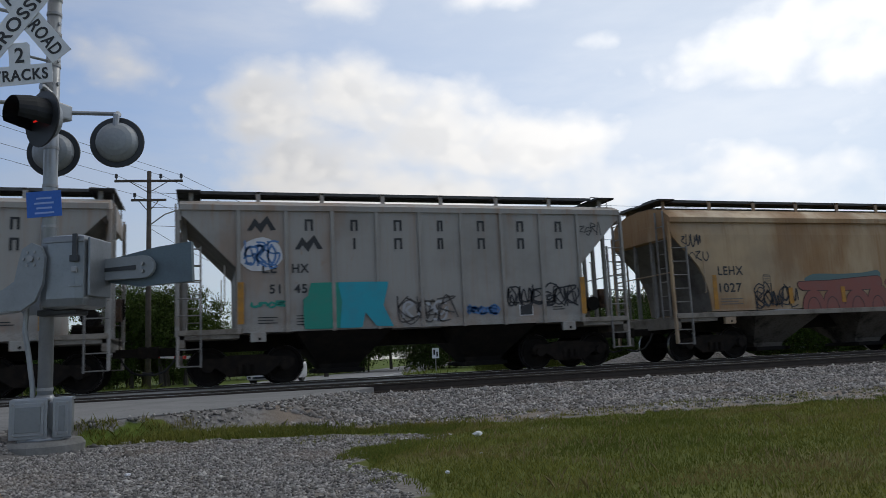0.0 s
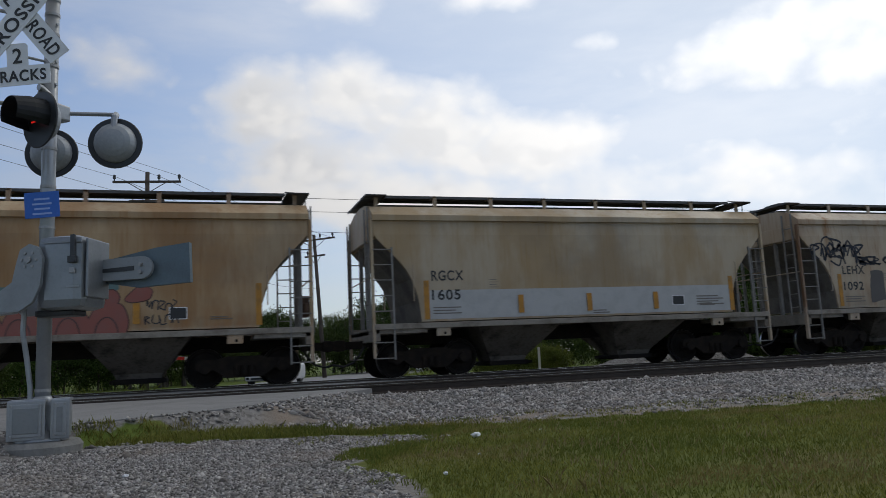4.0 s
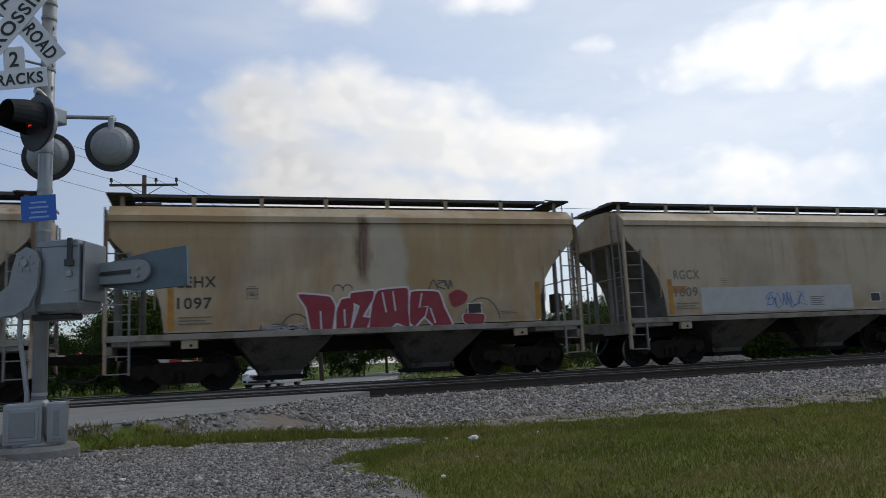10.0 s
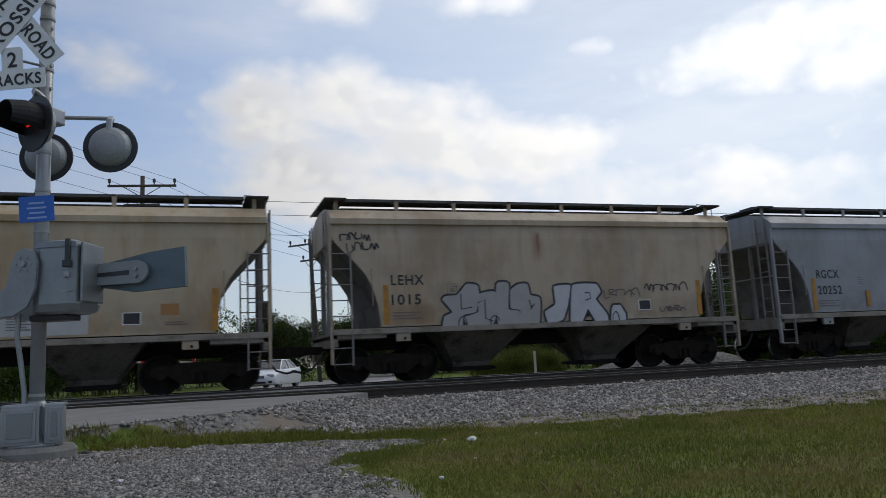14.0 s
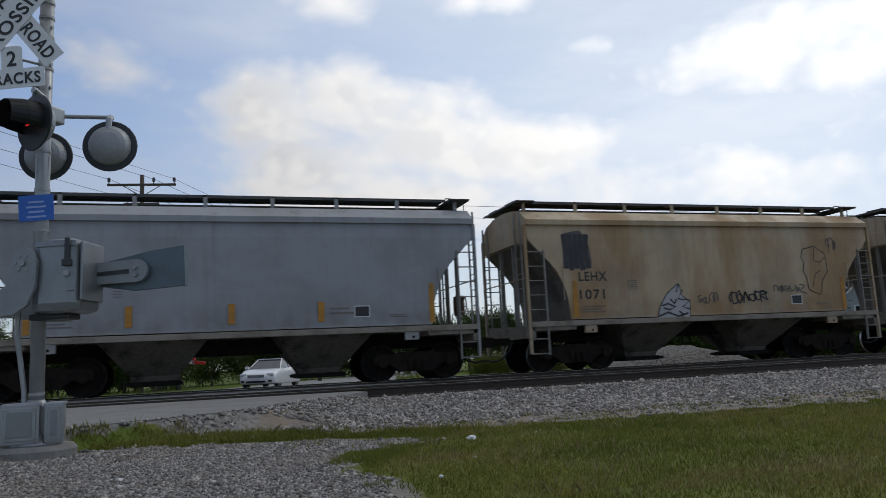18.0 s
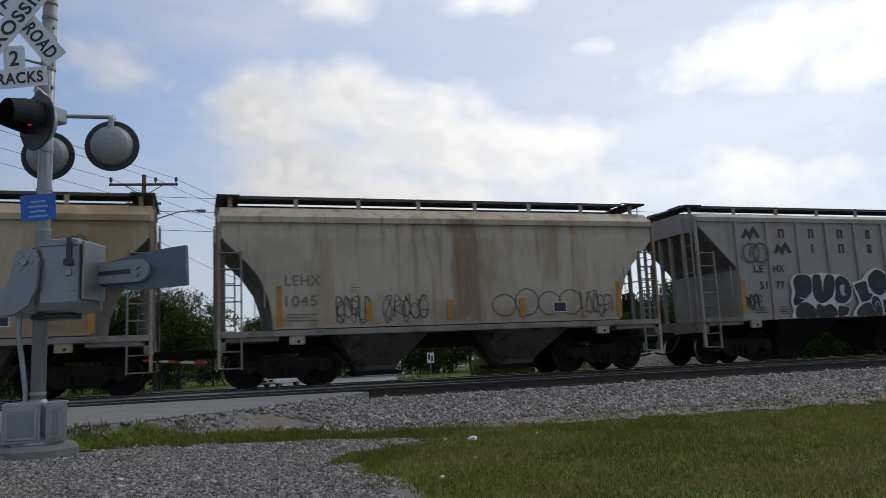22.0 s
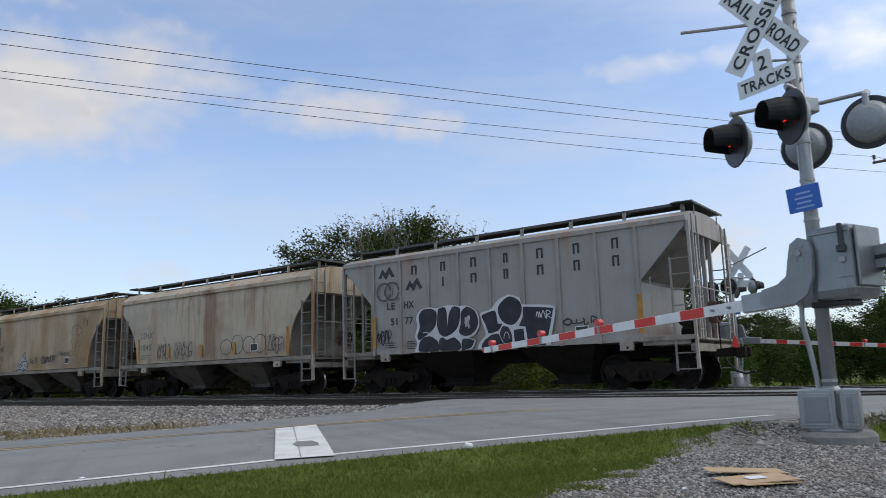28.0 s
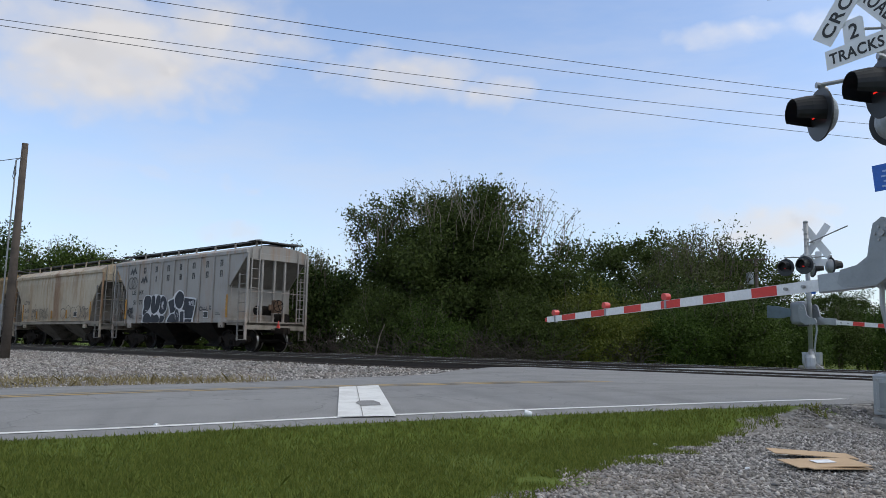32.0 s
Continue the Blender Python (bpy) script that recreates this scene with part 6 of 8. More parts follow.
def crossing_signal(m, buck, top, label, faces_us, length=6.15, dip=3.0):
    """Mast with crossbuck, two pairs of lamps, gate mechanism, counterweight and arm. Base at 0."""
    sig = holder("crossing_signal", m, label, "crossing signal", "signals at the level crossing")
    S = near_dir(SIGN_TURN)

    Q = near_dir(-14.0)                 # the signs look a little away from the lamps

    def sign_at(x, y, z, tilt=0.0):
        return Q @ Matrix.Translation((x, y, z)) @ Matrix.Rotation(radians(tilt), 4, "Y")

    def at(x, y, z, turn=0.0, tilt=0.0):
        return S @ Matrix.Translation((x, y, z)) @ near_dir(turn) @ Matrix.Rotation(radians(tilt), 4, "Y")
    part("foundation", lathe([(0.36, -0.15), (0.40, -0.10), (0.41, 0.04), (0.37, 0.09), (0.2, 0.09)], 28), M["concrete"], sig)
    mast = part("mast", rods(((0, 0, 0.05), (0, 0, top), 0.076), n=20), M["silver"], sig)
    smooth(mast)
    part("mast_cap", lathe([(0.085, top), (0.085, top + 0.03), (0.05, top + 0.06)], 16), M["silver"], mast)
    # cast base with its junction boxes
    base_ = part("junction_base", boxes((-0.13, 0.13, -0.13, 0.13, 0.09, 0.50), (-0.22, 0.22, -0.22, 0.22, 0.085, 0.125), bevel=0.03), M["silver"], sig)
    smooth(part("flared_foot", lathe([(0.27, 0.088), (0.25, 0.12), (0.17, 0.18), (0.12, 0.28), (0.105, 0.52), (0.08, 0.56)], 24), M["silver"], base_))
    for x, y, w0, h0 in ((-0.28, -0.18, 0.34, 0.40), (0.13, -0.17, 0.16, 0.40)):
        bx = part("junction_box", boxes((x, x + w0, y - 0.06, y + 0.22, 0.12, 0.12 + h0), bevel=0.05), M["silver"], base_)
        part("box_lid", boxes((x + 0.02, x + w0 - 0.02, y - 0.085, y - 0.062, 0.15, 0.09 + h0), bevel=0.008), M["silver"], bx)
        part("lid_panel", boxes((x + 0.05, x + w0 - 0.05, y - 0.097, y - 0.086, 0.19, 0.05 + h0), bevel=0.004), M["casting"], bx)
        for bxx in (x + 0.032, x + w0 - 0.032):
            for bz in (0.165, 0.075 + h0):
                part("lid_bolt", kept("lidbolt", lambda: rods(((0, 0, 0), (0, -0.022, 0), 0.014), n=6)), M["chain"], bx).location = (bxx, y - 0.085, bz)
        part("box_rim", boxes((x - 0.012, x + w0 + 0.012, y - 0.066, y - 0.04, 0.115, 0.125 + h0), bevel=0.01), M["silver"], bx)
        part("box_flange", boxes((x - 0.01, x + w0 + 0.01, y - 0.03, y + 0.20, 0.10 + h0, 0.135 + h0), bevel=0.012), M["silver"], bx)
    for k in range(4):
        a = radians(45 + 90 * k)
        part("anchor_bolt", kept("bolt", lambda: rods(((0, 0, 0.08), (0, 0, 0.19), 0.018), ((0, 0, 0.12), (0, 0, 0.15), 0.032), n=6)), M["chain"], base_).location = (0.25 * math.cos(a), 0.25 * math.sin(a), 0)
    part("conduit", tube([(-0.12, 0.02, 0.42), (-0.125, 0.02, 0.64), (-0.17, 0.02, 0.98), (-0.21, 0.0, 1.25), (-0.20, 0, 1.5)], 0.028, 8), M["silver"], sig)
    # crossbuck
    if buck:
        cb = [(1, 51, "RAIL", "ROAD"), (-1, 53, "CROSSING", "")]
        for s, tilt, one, two in cb:
            b = put(part("crossbuck_blade", kept("blade", lambda: blade(1.34, 0.255)), M["sign"], sig), sign_at(-0.23, -0.22 - (0.012 if s < 0 else 0), buck + 0.05, tilt if s > 0 else -tilt))
            if faces_us:
                if two:
                    for txt, x in ((one, -0.62), (two, 0.15)):
                        tx = part("lettering", lettering(txt, 0.145, 0.46, 0.004), M["black"], b)
                        tx.location = (x, -0.0065, -0.072)
                else:
                    tx = part("lettering", lettering(one, 0.145, 1.20, 0.004), M["black"], b)
                    tx.location = (-0.60, -0.0065, -0.072)
        z = buck - 0.80
        o = [(-0.345, 0.0), (0.345, 0.0), (0.345, 0.225), (0.115, 0.225), (0.115, 0.46), (0.09, 0.49), (-0.09, 0.49), (-0.115, 0.46), (-0.115, 0.225), (-0.345, 0.225)]
        tp = put(part("tracks_plate", slab(o, -0.003, 0.003), M["sign"], sig), sign_at(-0.245, -0.22, z + 0.005, -4.5))
        if faces_us:
            tx = part("lettering", lettering("TRACKS", 0.125, 0.60, 0.004), M["black"], tp)
            tx.location = (-0.30, -0.0065, 0.05)
            tx = part("lettering", lettering("2", 0.17, 0.10, 0.004), M["black"], tp)
            tx.location = (-0.05, -0.0065, 0.26)
        for zz in (buck, buck - 0.45, buck - 0.72):
            put(part("sign_bracket", kept("signbracket", lambda: rods(((0, 0, 0), (-0.10, -0.24, 0), 0.016), ((-0.09, 0, 0), (0.09, 0, 0), 0.02), n=8)), M["silver"], sig), S @ Matrix.Translation((0, 0, zz)))
        for zz in (buck + 0.12, buck + 0.30, buck - 0.12, buck - 0.5):
            part("mast_band", kept("band", lambda: lathe([(0.07, -0.016), (0.083, -0.016), (0.083, 0.016), (0.07, 0.016)], 20)), M["chain"], sig).location = (0, 0, zz)
        part("bell_rod", tube([(0.0, -0.05, buck - 0.02), (-0.4, 0.0, buck + 0.11), (-0.9, 0.18, buck + 0.27), (-1.38, 0.34, buck + 0.42)], 0.022, 8), M["chain"], sig)
    for zz in (0.62, 2.40, 2.86, 3.30):
        part("mast_band", kept("band", lambda: lathe([(0.07, -0.016), (0.083, -0.016), (0.083, 0.016), (0.07, 0.016)], 20)), M["chain"], sig).location = (0, 0, zz)
    # lamps
    zl = 3.42
    put(part("lamp_junction", boxes((-0.10, 0.12, -0.16, 0.16, -0.08, 0.10), bevel=0.02), M["silver"], sig), S @ Matrix.Translation((0.02, 0, zl + 0.30)))
    for x, y, turn in ((-0.46, -0.55, -12), (0.46, -0.55, -12), (0.50, 0.47, 180 + 30), (-0.44, 0.45, 180 + 30)):
        lamp = put(part("flashing_lamp", kept("disc", lamp_disc), M["lampblack"], sig), at(x, y, zl, turn))
        put(part("lamp_pipe", tube([(0.06 * (1 if x > 0 else -1), 0.1 * (1 if y > 0 else -1), zl + 0.32), (x * 0.55, y * 0.7, zl + 0.345), (x, y, zl + 0.345)], 0.024, 8), M["silver"], sig), S)
        put(part("lamp_dome", kept("dome", lamp_dome), M["lampback"], lamp), Matrix.Identity(4))
        put(part("lamp_hood", kept("hood", lamp_hood), M["lampblack"], lamp), Matrix.Identity(4))
        part("lens", kept("lens", lambda: lathe([(0.155, -0.014), (0.15, -0.03), (0.09, -0.05), (0.02, -0.055)], 24, "y", m=Matrix.Identity(4))), M["lens"], lamp)
        part("lamp_glow", kept("glow", lambda: boxes((-0.035, 0.035, -0.075, -0.07, -0.05, -0.036))), M["lit"], lamp)
        put(part("lamp_elbow", kept("elbow", lambda: tube([(0, 0.10, 0.12), (0, 0.07, 0.30), (0, 0.0, 0.345), (0, -0.03, 0.345)], 0.036, 8)), M["silver"], lamp), Matrix.Identity(4))
    # blue notice
    nb = put(part("blue_notice", kept("notice", lambda: boxes((-0.18, 0.18, -0.004, 0.004, 0.0, 0.29), bevel=0.0015)), M["bluesign"], sig), near_dir(-8) @ Matrix.Translation((-0.02, -0.085, 2.50)) @ Matrix.Rotation(radians(-4), 4, "Y"))
    for k in range(4):
        part("notice_print", boxes((-0.10 + 0.02 * (k % 2), 0.10 - 0.02 * (k % 2), -0.007, -0.0045, 0.035 + 0.055 * k, 0.055 + 0.055 * k)), M["faintblue"], nb)
    # gate mechanism
    ang = math.degrees(math.atan2(ARM.y, ARM.x))            # local x points along the arm
    G = near_dir(ang)
    case = put(part("gate_mechanism", boxes((-0.61, -0.10, -0.20, 0.34, 1.46, 2.25), bevel=0.10), M["casting"], sig), G)
    part("case_door", boxes((-0.645, -0.615, -0.15, 0.29, 1.58, 2.21), bevel=0.012), M["casting"], case)
    part("case_rim", boxes((-0.60, -0.14, 0.335, 0.348, 2.16, 2.175)), M["steelgrey"], case)
    part("case_latch", boxes((-0.54, -0.49, 0.345, 0.375, 2.00, 2.24), (-0.56, -0.47, 0.345, 0.39, 1.94, 2.01), bevel=0.006), M["lampblack"], case)
    part("case_lock", boxes((-0.54, -0.48, 0.345, 0.375, 1.83, 1.89), bevel=0.008), M["chain"], case)
    part("case_plate", boxes((-0.58, -0.44, 0.343, 0.349, 1.68, 1.70)), M["steelgrey"], case)
    # black block added under the case, in place of the dark there
    part("case_foot", boxes((-0.42, 0.02, -0.10, 0.16, 1.40, 1.47), bevel=0.02), M["lampblack"], case)
    hub_o = [(0.10, 2.16), (0.00, 2.12), (-0.05, 2.0), (-0.03, 1.72), (0.05, 1.54), (0.20, 1.45), (0.58, 1.45), (0.64, 1.50), (0.60, 1.64), (0.40, 1.68), (0.28, 1.76), (0.24, 1.95), (0.20, 2.10)]
    hub_o = [(x - 0.16, z) for x, z in hub_o]
    for y in (0.36, -0.30):
        hub = put(part("gate_hub", slab(hub_o, y, y + 0.045), M["steelgrey"], sig), G)
        for k in range(6):
            a = k * math.pi / 3
            part("hub_bolt", kept("hubbolt", lambda: rods(((0, -0.008, 0), (0, 0.055, 0), 0.016), n=6)), M["chain"], hub).location = (-0.06 + 0.08 * math.cos(a), y, 1.99 + 0.08 * math.sin(a))
        part("hub_pin", kept("hubpin", lambda: rods(((0, -0.02, 0), (0, 0.07, 0), 0.034), n=12)), M["chain"], hub).location = (-0.06, y, 1.99)
    end = [(-1.08 + 0.125 * math.cos(radians(a)), 1.90 + 0.125 * math.sin(radians(a))) for a in range(90, 271, 20)]
    bk = put(part("counterweight_bracket", slab([(-0.50, 2.0)] + end + [(-0.50, 1.77)], -0.06, -0.01), M["steelgrey"], sig), G)
    # black strip on the face, painting the shade of a slot not cut
    part("bracket_slot", slab([(-1.0, 1.87), (-0.62, 1.86), (-0.62, 1.90), (-1.0, 1.92)], -0.008, -0.003), M["lampblack"], bk)
    part("bracket_bolt", rods(((-1.08, -0.01, 1.93), (-1.08, 0.03, 1.93), 0.022), ((-1.08, -0.01, 1.85), (-1.08, 0.03, 1.85), 0.022), n=6), M["chain"], bk)
    put(part("counterweight", slab([(-1.60, 1.72), (-1.585, 2.16), (-1.2, 2.12), (-0.60, 2.0), (-0.60, 1.76), (-1.0, 1.69)], -0.16, -0.09), M["steelblue"], sig), G)
    # the arm: tapered, striped on both faces, with three lamps
    droop = radians(dip)
    A = G @ Matrix.Translation((0.45, -0.02, 1.56)) @ Matrix.Rotation(droop, 4, "Y")
    deep = lambda x: 0.070 - 0.020 * x / length
    arm = put(part("gate_arm", slab([(0, -deep(0)), (length, -deep(length)), (length, deep(length)), (0, deep(0))], -0.02, 0.02), M["armwhite"], sig), A)
    reach, k = 1.15, 0
    while reach < length - 0.05:
        end = min(length, reach + 0.39)
        for y in (-0.0215, 0.0205):
            part("red_stripe", slab([(reach, -deep(reach) + 0.004), (end, -deep(end) + 0.004), (end, deep(end) - 0.004), (reach, deep(reach) - 0.004)], y, y + 0.001), M["red"], arm)
        reach += 0.39 + 0.44
    for x in (length * 0.505, length * 0.73, length * 0.96):
        lm = part("arm_lamp", kept("armlamp", lambda: rods(((0, -0.05, 0), (0, 0.05, 0), 0.052), n=14)), M["lens_red"], arm)
        lm.location = (x, 0, deep(x) + 0.055)
        part("lamp_stem", kept("armstem", lambda: boxes((-0.02, 0.02, -0.03, 0.03, -0.17, -0.04))), M["chain"], lm)
    part("arm_tip", slab([(length, -0.04), (length + 0.06, -0.03), (length + 0.06, 0.03), (length, 0.04)], -0.021, 0.021), M["red"], arm)
    put(part("arm_clamp", boxes((-0.10, 0.55, -0.05, 0.05, -0.10, 0.12), bevel=0.015), M["silver"], sig), A)
    for k in range(2):
        part("arm_bolt", kept("armbolt", lambda: rods(((0, -0.07, 0), (0, 0.07, 0), 0.02), n=6)), M["chain"], arm).location = (0.75 + 0.25 * k, 0, 0)
    return sig


M["steelgrey"] = worn("grey painted casting", (0.27, 0.29, 0.305), (0.18, 0.195, 0.205), 0.5, 0.2, 3.0, 0.4, 0.1)
M["faintblue"] = plain("pale blue print", (0.30, 0.42, 0.72), 0.5)
M["lens_red"] = plain("red lamp glass", (0.55, 0.03, 0.025), 0.3)
crossing_signal(pose(-1.62, 9.26, -0.30), 4.77, 5.75, "silver crossing signal with crossbuck, flashing lamps and lowered gate", True)
crossing_signal(pose(-7.65, 27.6, -0.15, 0, 0, 180), 4.25, 4.95, "silver crossing signal beyond the tracks, seen from behind", False, 8.1, 4.8)


def relay_stand(m):
    """The short switch stand beside the far rails."""
    ob = holder("switch_stand", m, "small silver switch stand beside the rails", "switch stand")
    part("stand_base", boxes((-0.22, 0.22, -0.16, 0.16, -0.05, 0.08), bevel=0.02), M["silver"], ob)
    part("stand_case", lathe([(0.13, 0.08), (0.15, 0.20), (0.14, 0.42), (0.09, 0.52)], 16), M["silver"], ob)
    part("stand_lever", rods(((0.1, 0, 0.3), (0.34, 0, 0.12), 0.02)), M["chain"], ob)
    part("stand_knob", rods(((0.02, -0.05, 0.48), (0.02, -0.05, 0.66), 0.05)), M["chain"], ob)
    return ob


relay_stand(pose(-6.4, 23.0, -0.18))

# ---------------------------------------------------------------- poles and wires


def power_pole(m, tall, arms, label, lean=0.0):
    p = holder("utility_pole", m @ Matrix.Rotation(radians(lean), 4, "Y"), label, "utility pole")
    smooth(part("pole_shaft", rods(((0, 0, -0.5), (0, 0, tall), 0.17, 0.11), n=14), M["wood"], p))
    for z, half, turn, pins in arms:
        a = put(part("crossarm", boxes((-half, half, -0.13, -0.03, z - 0.06, z + 0.06), bevel=0.008), M["wood"], p), near_dir(turn))
        for x in pins:
            part("insulator", kept("insulator", lambda: lathe([(0.03, 0.0), (0.03, 0.10), (0.08, 0.12), (0.085, 0.20), (0.06, 0.22), (0.085, 0.25), (0.07, 0.32), (0.03, 0.34)], 12)), M["glass_i"], a).location = (x * half, -0.08, z + 0.06)
        part("arm_brace", rods(((-half * 0.55, -0.08, z - 0.05), (0, -0.1, z - 0.65), 0.022), ((half * 0.55, -0.08, z - 0.05), (0, -0.1, z - 0.65), 0.022), n=6), M["wood"], a)
    return p


P1, P2, P0 = Vector((-2.7, 42.9, -0.6)), Vector((8.6, 56.0, -0.7)), Vector((-31.0, -6.0, -0.6))
power_pole(Matrix.Translation(P1), 11.68, [(11.13, 1.75, -8, (-0.95, 0.35, 0.95)), (10.08, 0.9, -8, (-0.8,))], "brown wooden utility pole with a crossarm and insulators")
power_pole(Matrix.Translation(P2), 10.6, [(10.2, 1.65, -30, (-0.9, -0.2, 0.3, 0.9)), (9.0, 0.8, -30, (-0.7,))], "leaning wooden utility pole with two crossarms", -3.0)
power_pole(Matrix.Translation(P0), 11.5, [(11.0, 1.6, 30, (-0.9, 0.3, 0.9))], "brown wooden utility pole beside the road")
far_pole = power_pole(Matrix.Translation((-19.9, 58.7, -0.7)), 8.0, [(7.85, 0.75, 12, (-0.8, 0.8))], "far wooden utility pole with a grey transformer")
part("transformer", rods(((-0.42, -0.2, 6.0), (-0.42, -0.2, 6.9), 0.27), n=16), M["lampback"], far_pole)
lp = power_pole(pose(-30.36, 10.58, -0.45), 8.1, [], "bare grey wooden pole beside the tracks", 1.6)
part("loop_of_cable", tube([(-0.5, -0.1, 7.4), (-0.65, -0.1, 6.9), (-0.5, -0.1, 6.75), (-0.35, -0.1, 7.0), (-0.45, -0.1, 7.35), (-0.6, -0.1, 7.0)], 0.015, 5), M["wire"], lp)
part("conduit", rods(((-0.45, -0.1, 0.2), (-0.45, -0.1, 7.5), 0.03), ((-0.45, -0.1, 7.5), (0.05, -0.1, 7.55), 0.02), n=6), M["chain"], lp)
part("meter_box", boxes((-0.75, -0.42, -0.25, -0.08, 1.5, 2.1), (-0.68, -0.5, -0.2, -0.1, 0.0, 1.5), bevel=0.02), M["lampback"], lp)


def cable(a, b, sag, r=0.017):
    a, b = Vector(a), Vector(b)
    pts = []
    for i in range(25):
        t = i / 24
        p = a.lerp(b, t)
        p.z -= sag * 4 * t * (1 - t)
        pts.append(p)
    ob = part("overhead_wire", tube(pts, r, 5), M["wire"])
    return tagged(ob, "thin black overhead wire between the poles", "wire", "overhead wires")


for dx, dz in ((-1.66, 10.75), (0.6, 10.75), (1.66, 10.75), (-0.75, 9.7)):
    c = Vector((math.cos(radians(-8)), math.sin(radians(-8)), 0)) * dx
    top = P1 + c + Vector((0, 0, dz + 0.71))
    cable(P0 + c + Vector((0, 0, dz + (0.2 if dz > 10.5 else 0.95))), top, 0.55, 0.010)
    cable(top, P2 + c * 0.9 + Vector((-0.5, 0, dz - 0.45)), 0.25, 0.011)
cable(P1 + Vector((0, 0, 8.6)), P2 + Vector((-0.4, 0, 6.6)), 0.9, 0.012)
for z0, z1 in ((10.5, 10.1), (9.7, 9.6), (8.7, 6.4)):
    cable(P1 + Vector((0, 0, z0)), Vector((110, 46, z1)), 0.25, 0.014)
# street light on the pole's side
stl = new("street_lamp")
stl.matrix_basis = Matrix.Translation(P1)
tagged(stl, "grey street lamp on a curved arm on the pole", "street lamp")
part("lamp_arm", tube([(0.1, -0.1, 8.75), (0.8, -0.15, 9.3), (1.8, -0.2, 9.65), (2.7, -0.25, 9.72)], 0.035, 6), M["chain"], stl)
part("lamp_head", lathe([(0.03, -0.38), (0.11, -0.30), (0.14, -0.05), (0.12, 0.12), (0.05, 0.2)], 12, m=Matrix.Translation((3.0, -0.27, 9.72)) @ Matrix.Rotation(radians(90), 4, "Y") @ Matrix.Diagonal((0.6, 1, 1, 1))), M["lampback"], stl)
cable((-30.1, 10.58, 7.1), (-60, 4, 9.4), 0.4, 0.014)

# ---------------------------------------------------------------- vehicles beyond the tracks


def gloss(name, color):
    def build(net, sh):
        n = net.noise(place(net), 3.0, 4)
        net.put(sh, "Base Color", net.mix(n, tuple(c * 0.93 for c in color), color))
        net.put(sh, "Roughness", 0.25)
        net.put(sh, "Coat Weight", 0.6)
    return material(name, build)


M["carwhite"], M["carred"] = gloss("white car paint", (0.72, 0.73, 0.74)), gloss("faded red car paint", (0.30, 0.06, 0.055))
M["carglass"] = plain("dark tinted window glass", (0.02, 0.025, 0.03), 0.08)
M["headlight"] = plain("clear headlight", (0.55, 0.56, 0.58), 0.1, 0.3)
M["plate"] = plain("pale number plate", (0.55, 0.55, 0.56), 0.4)


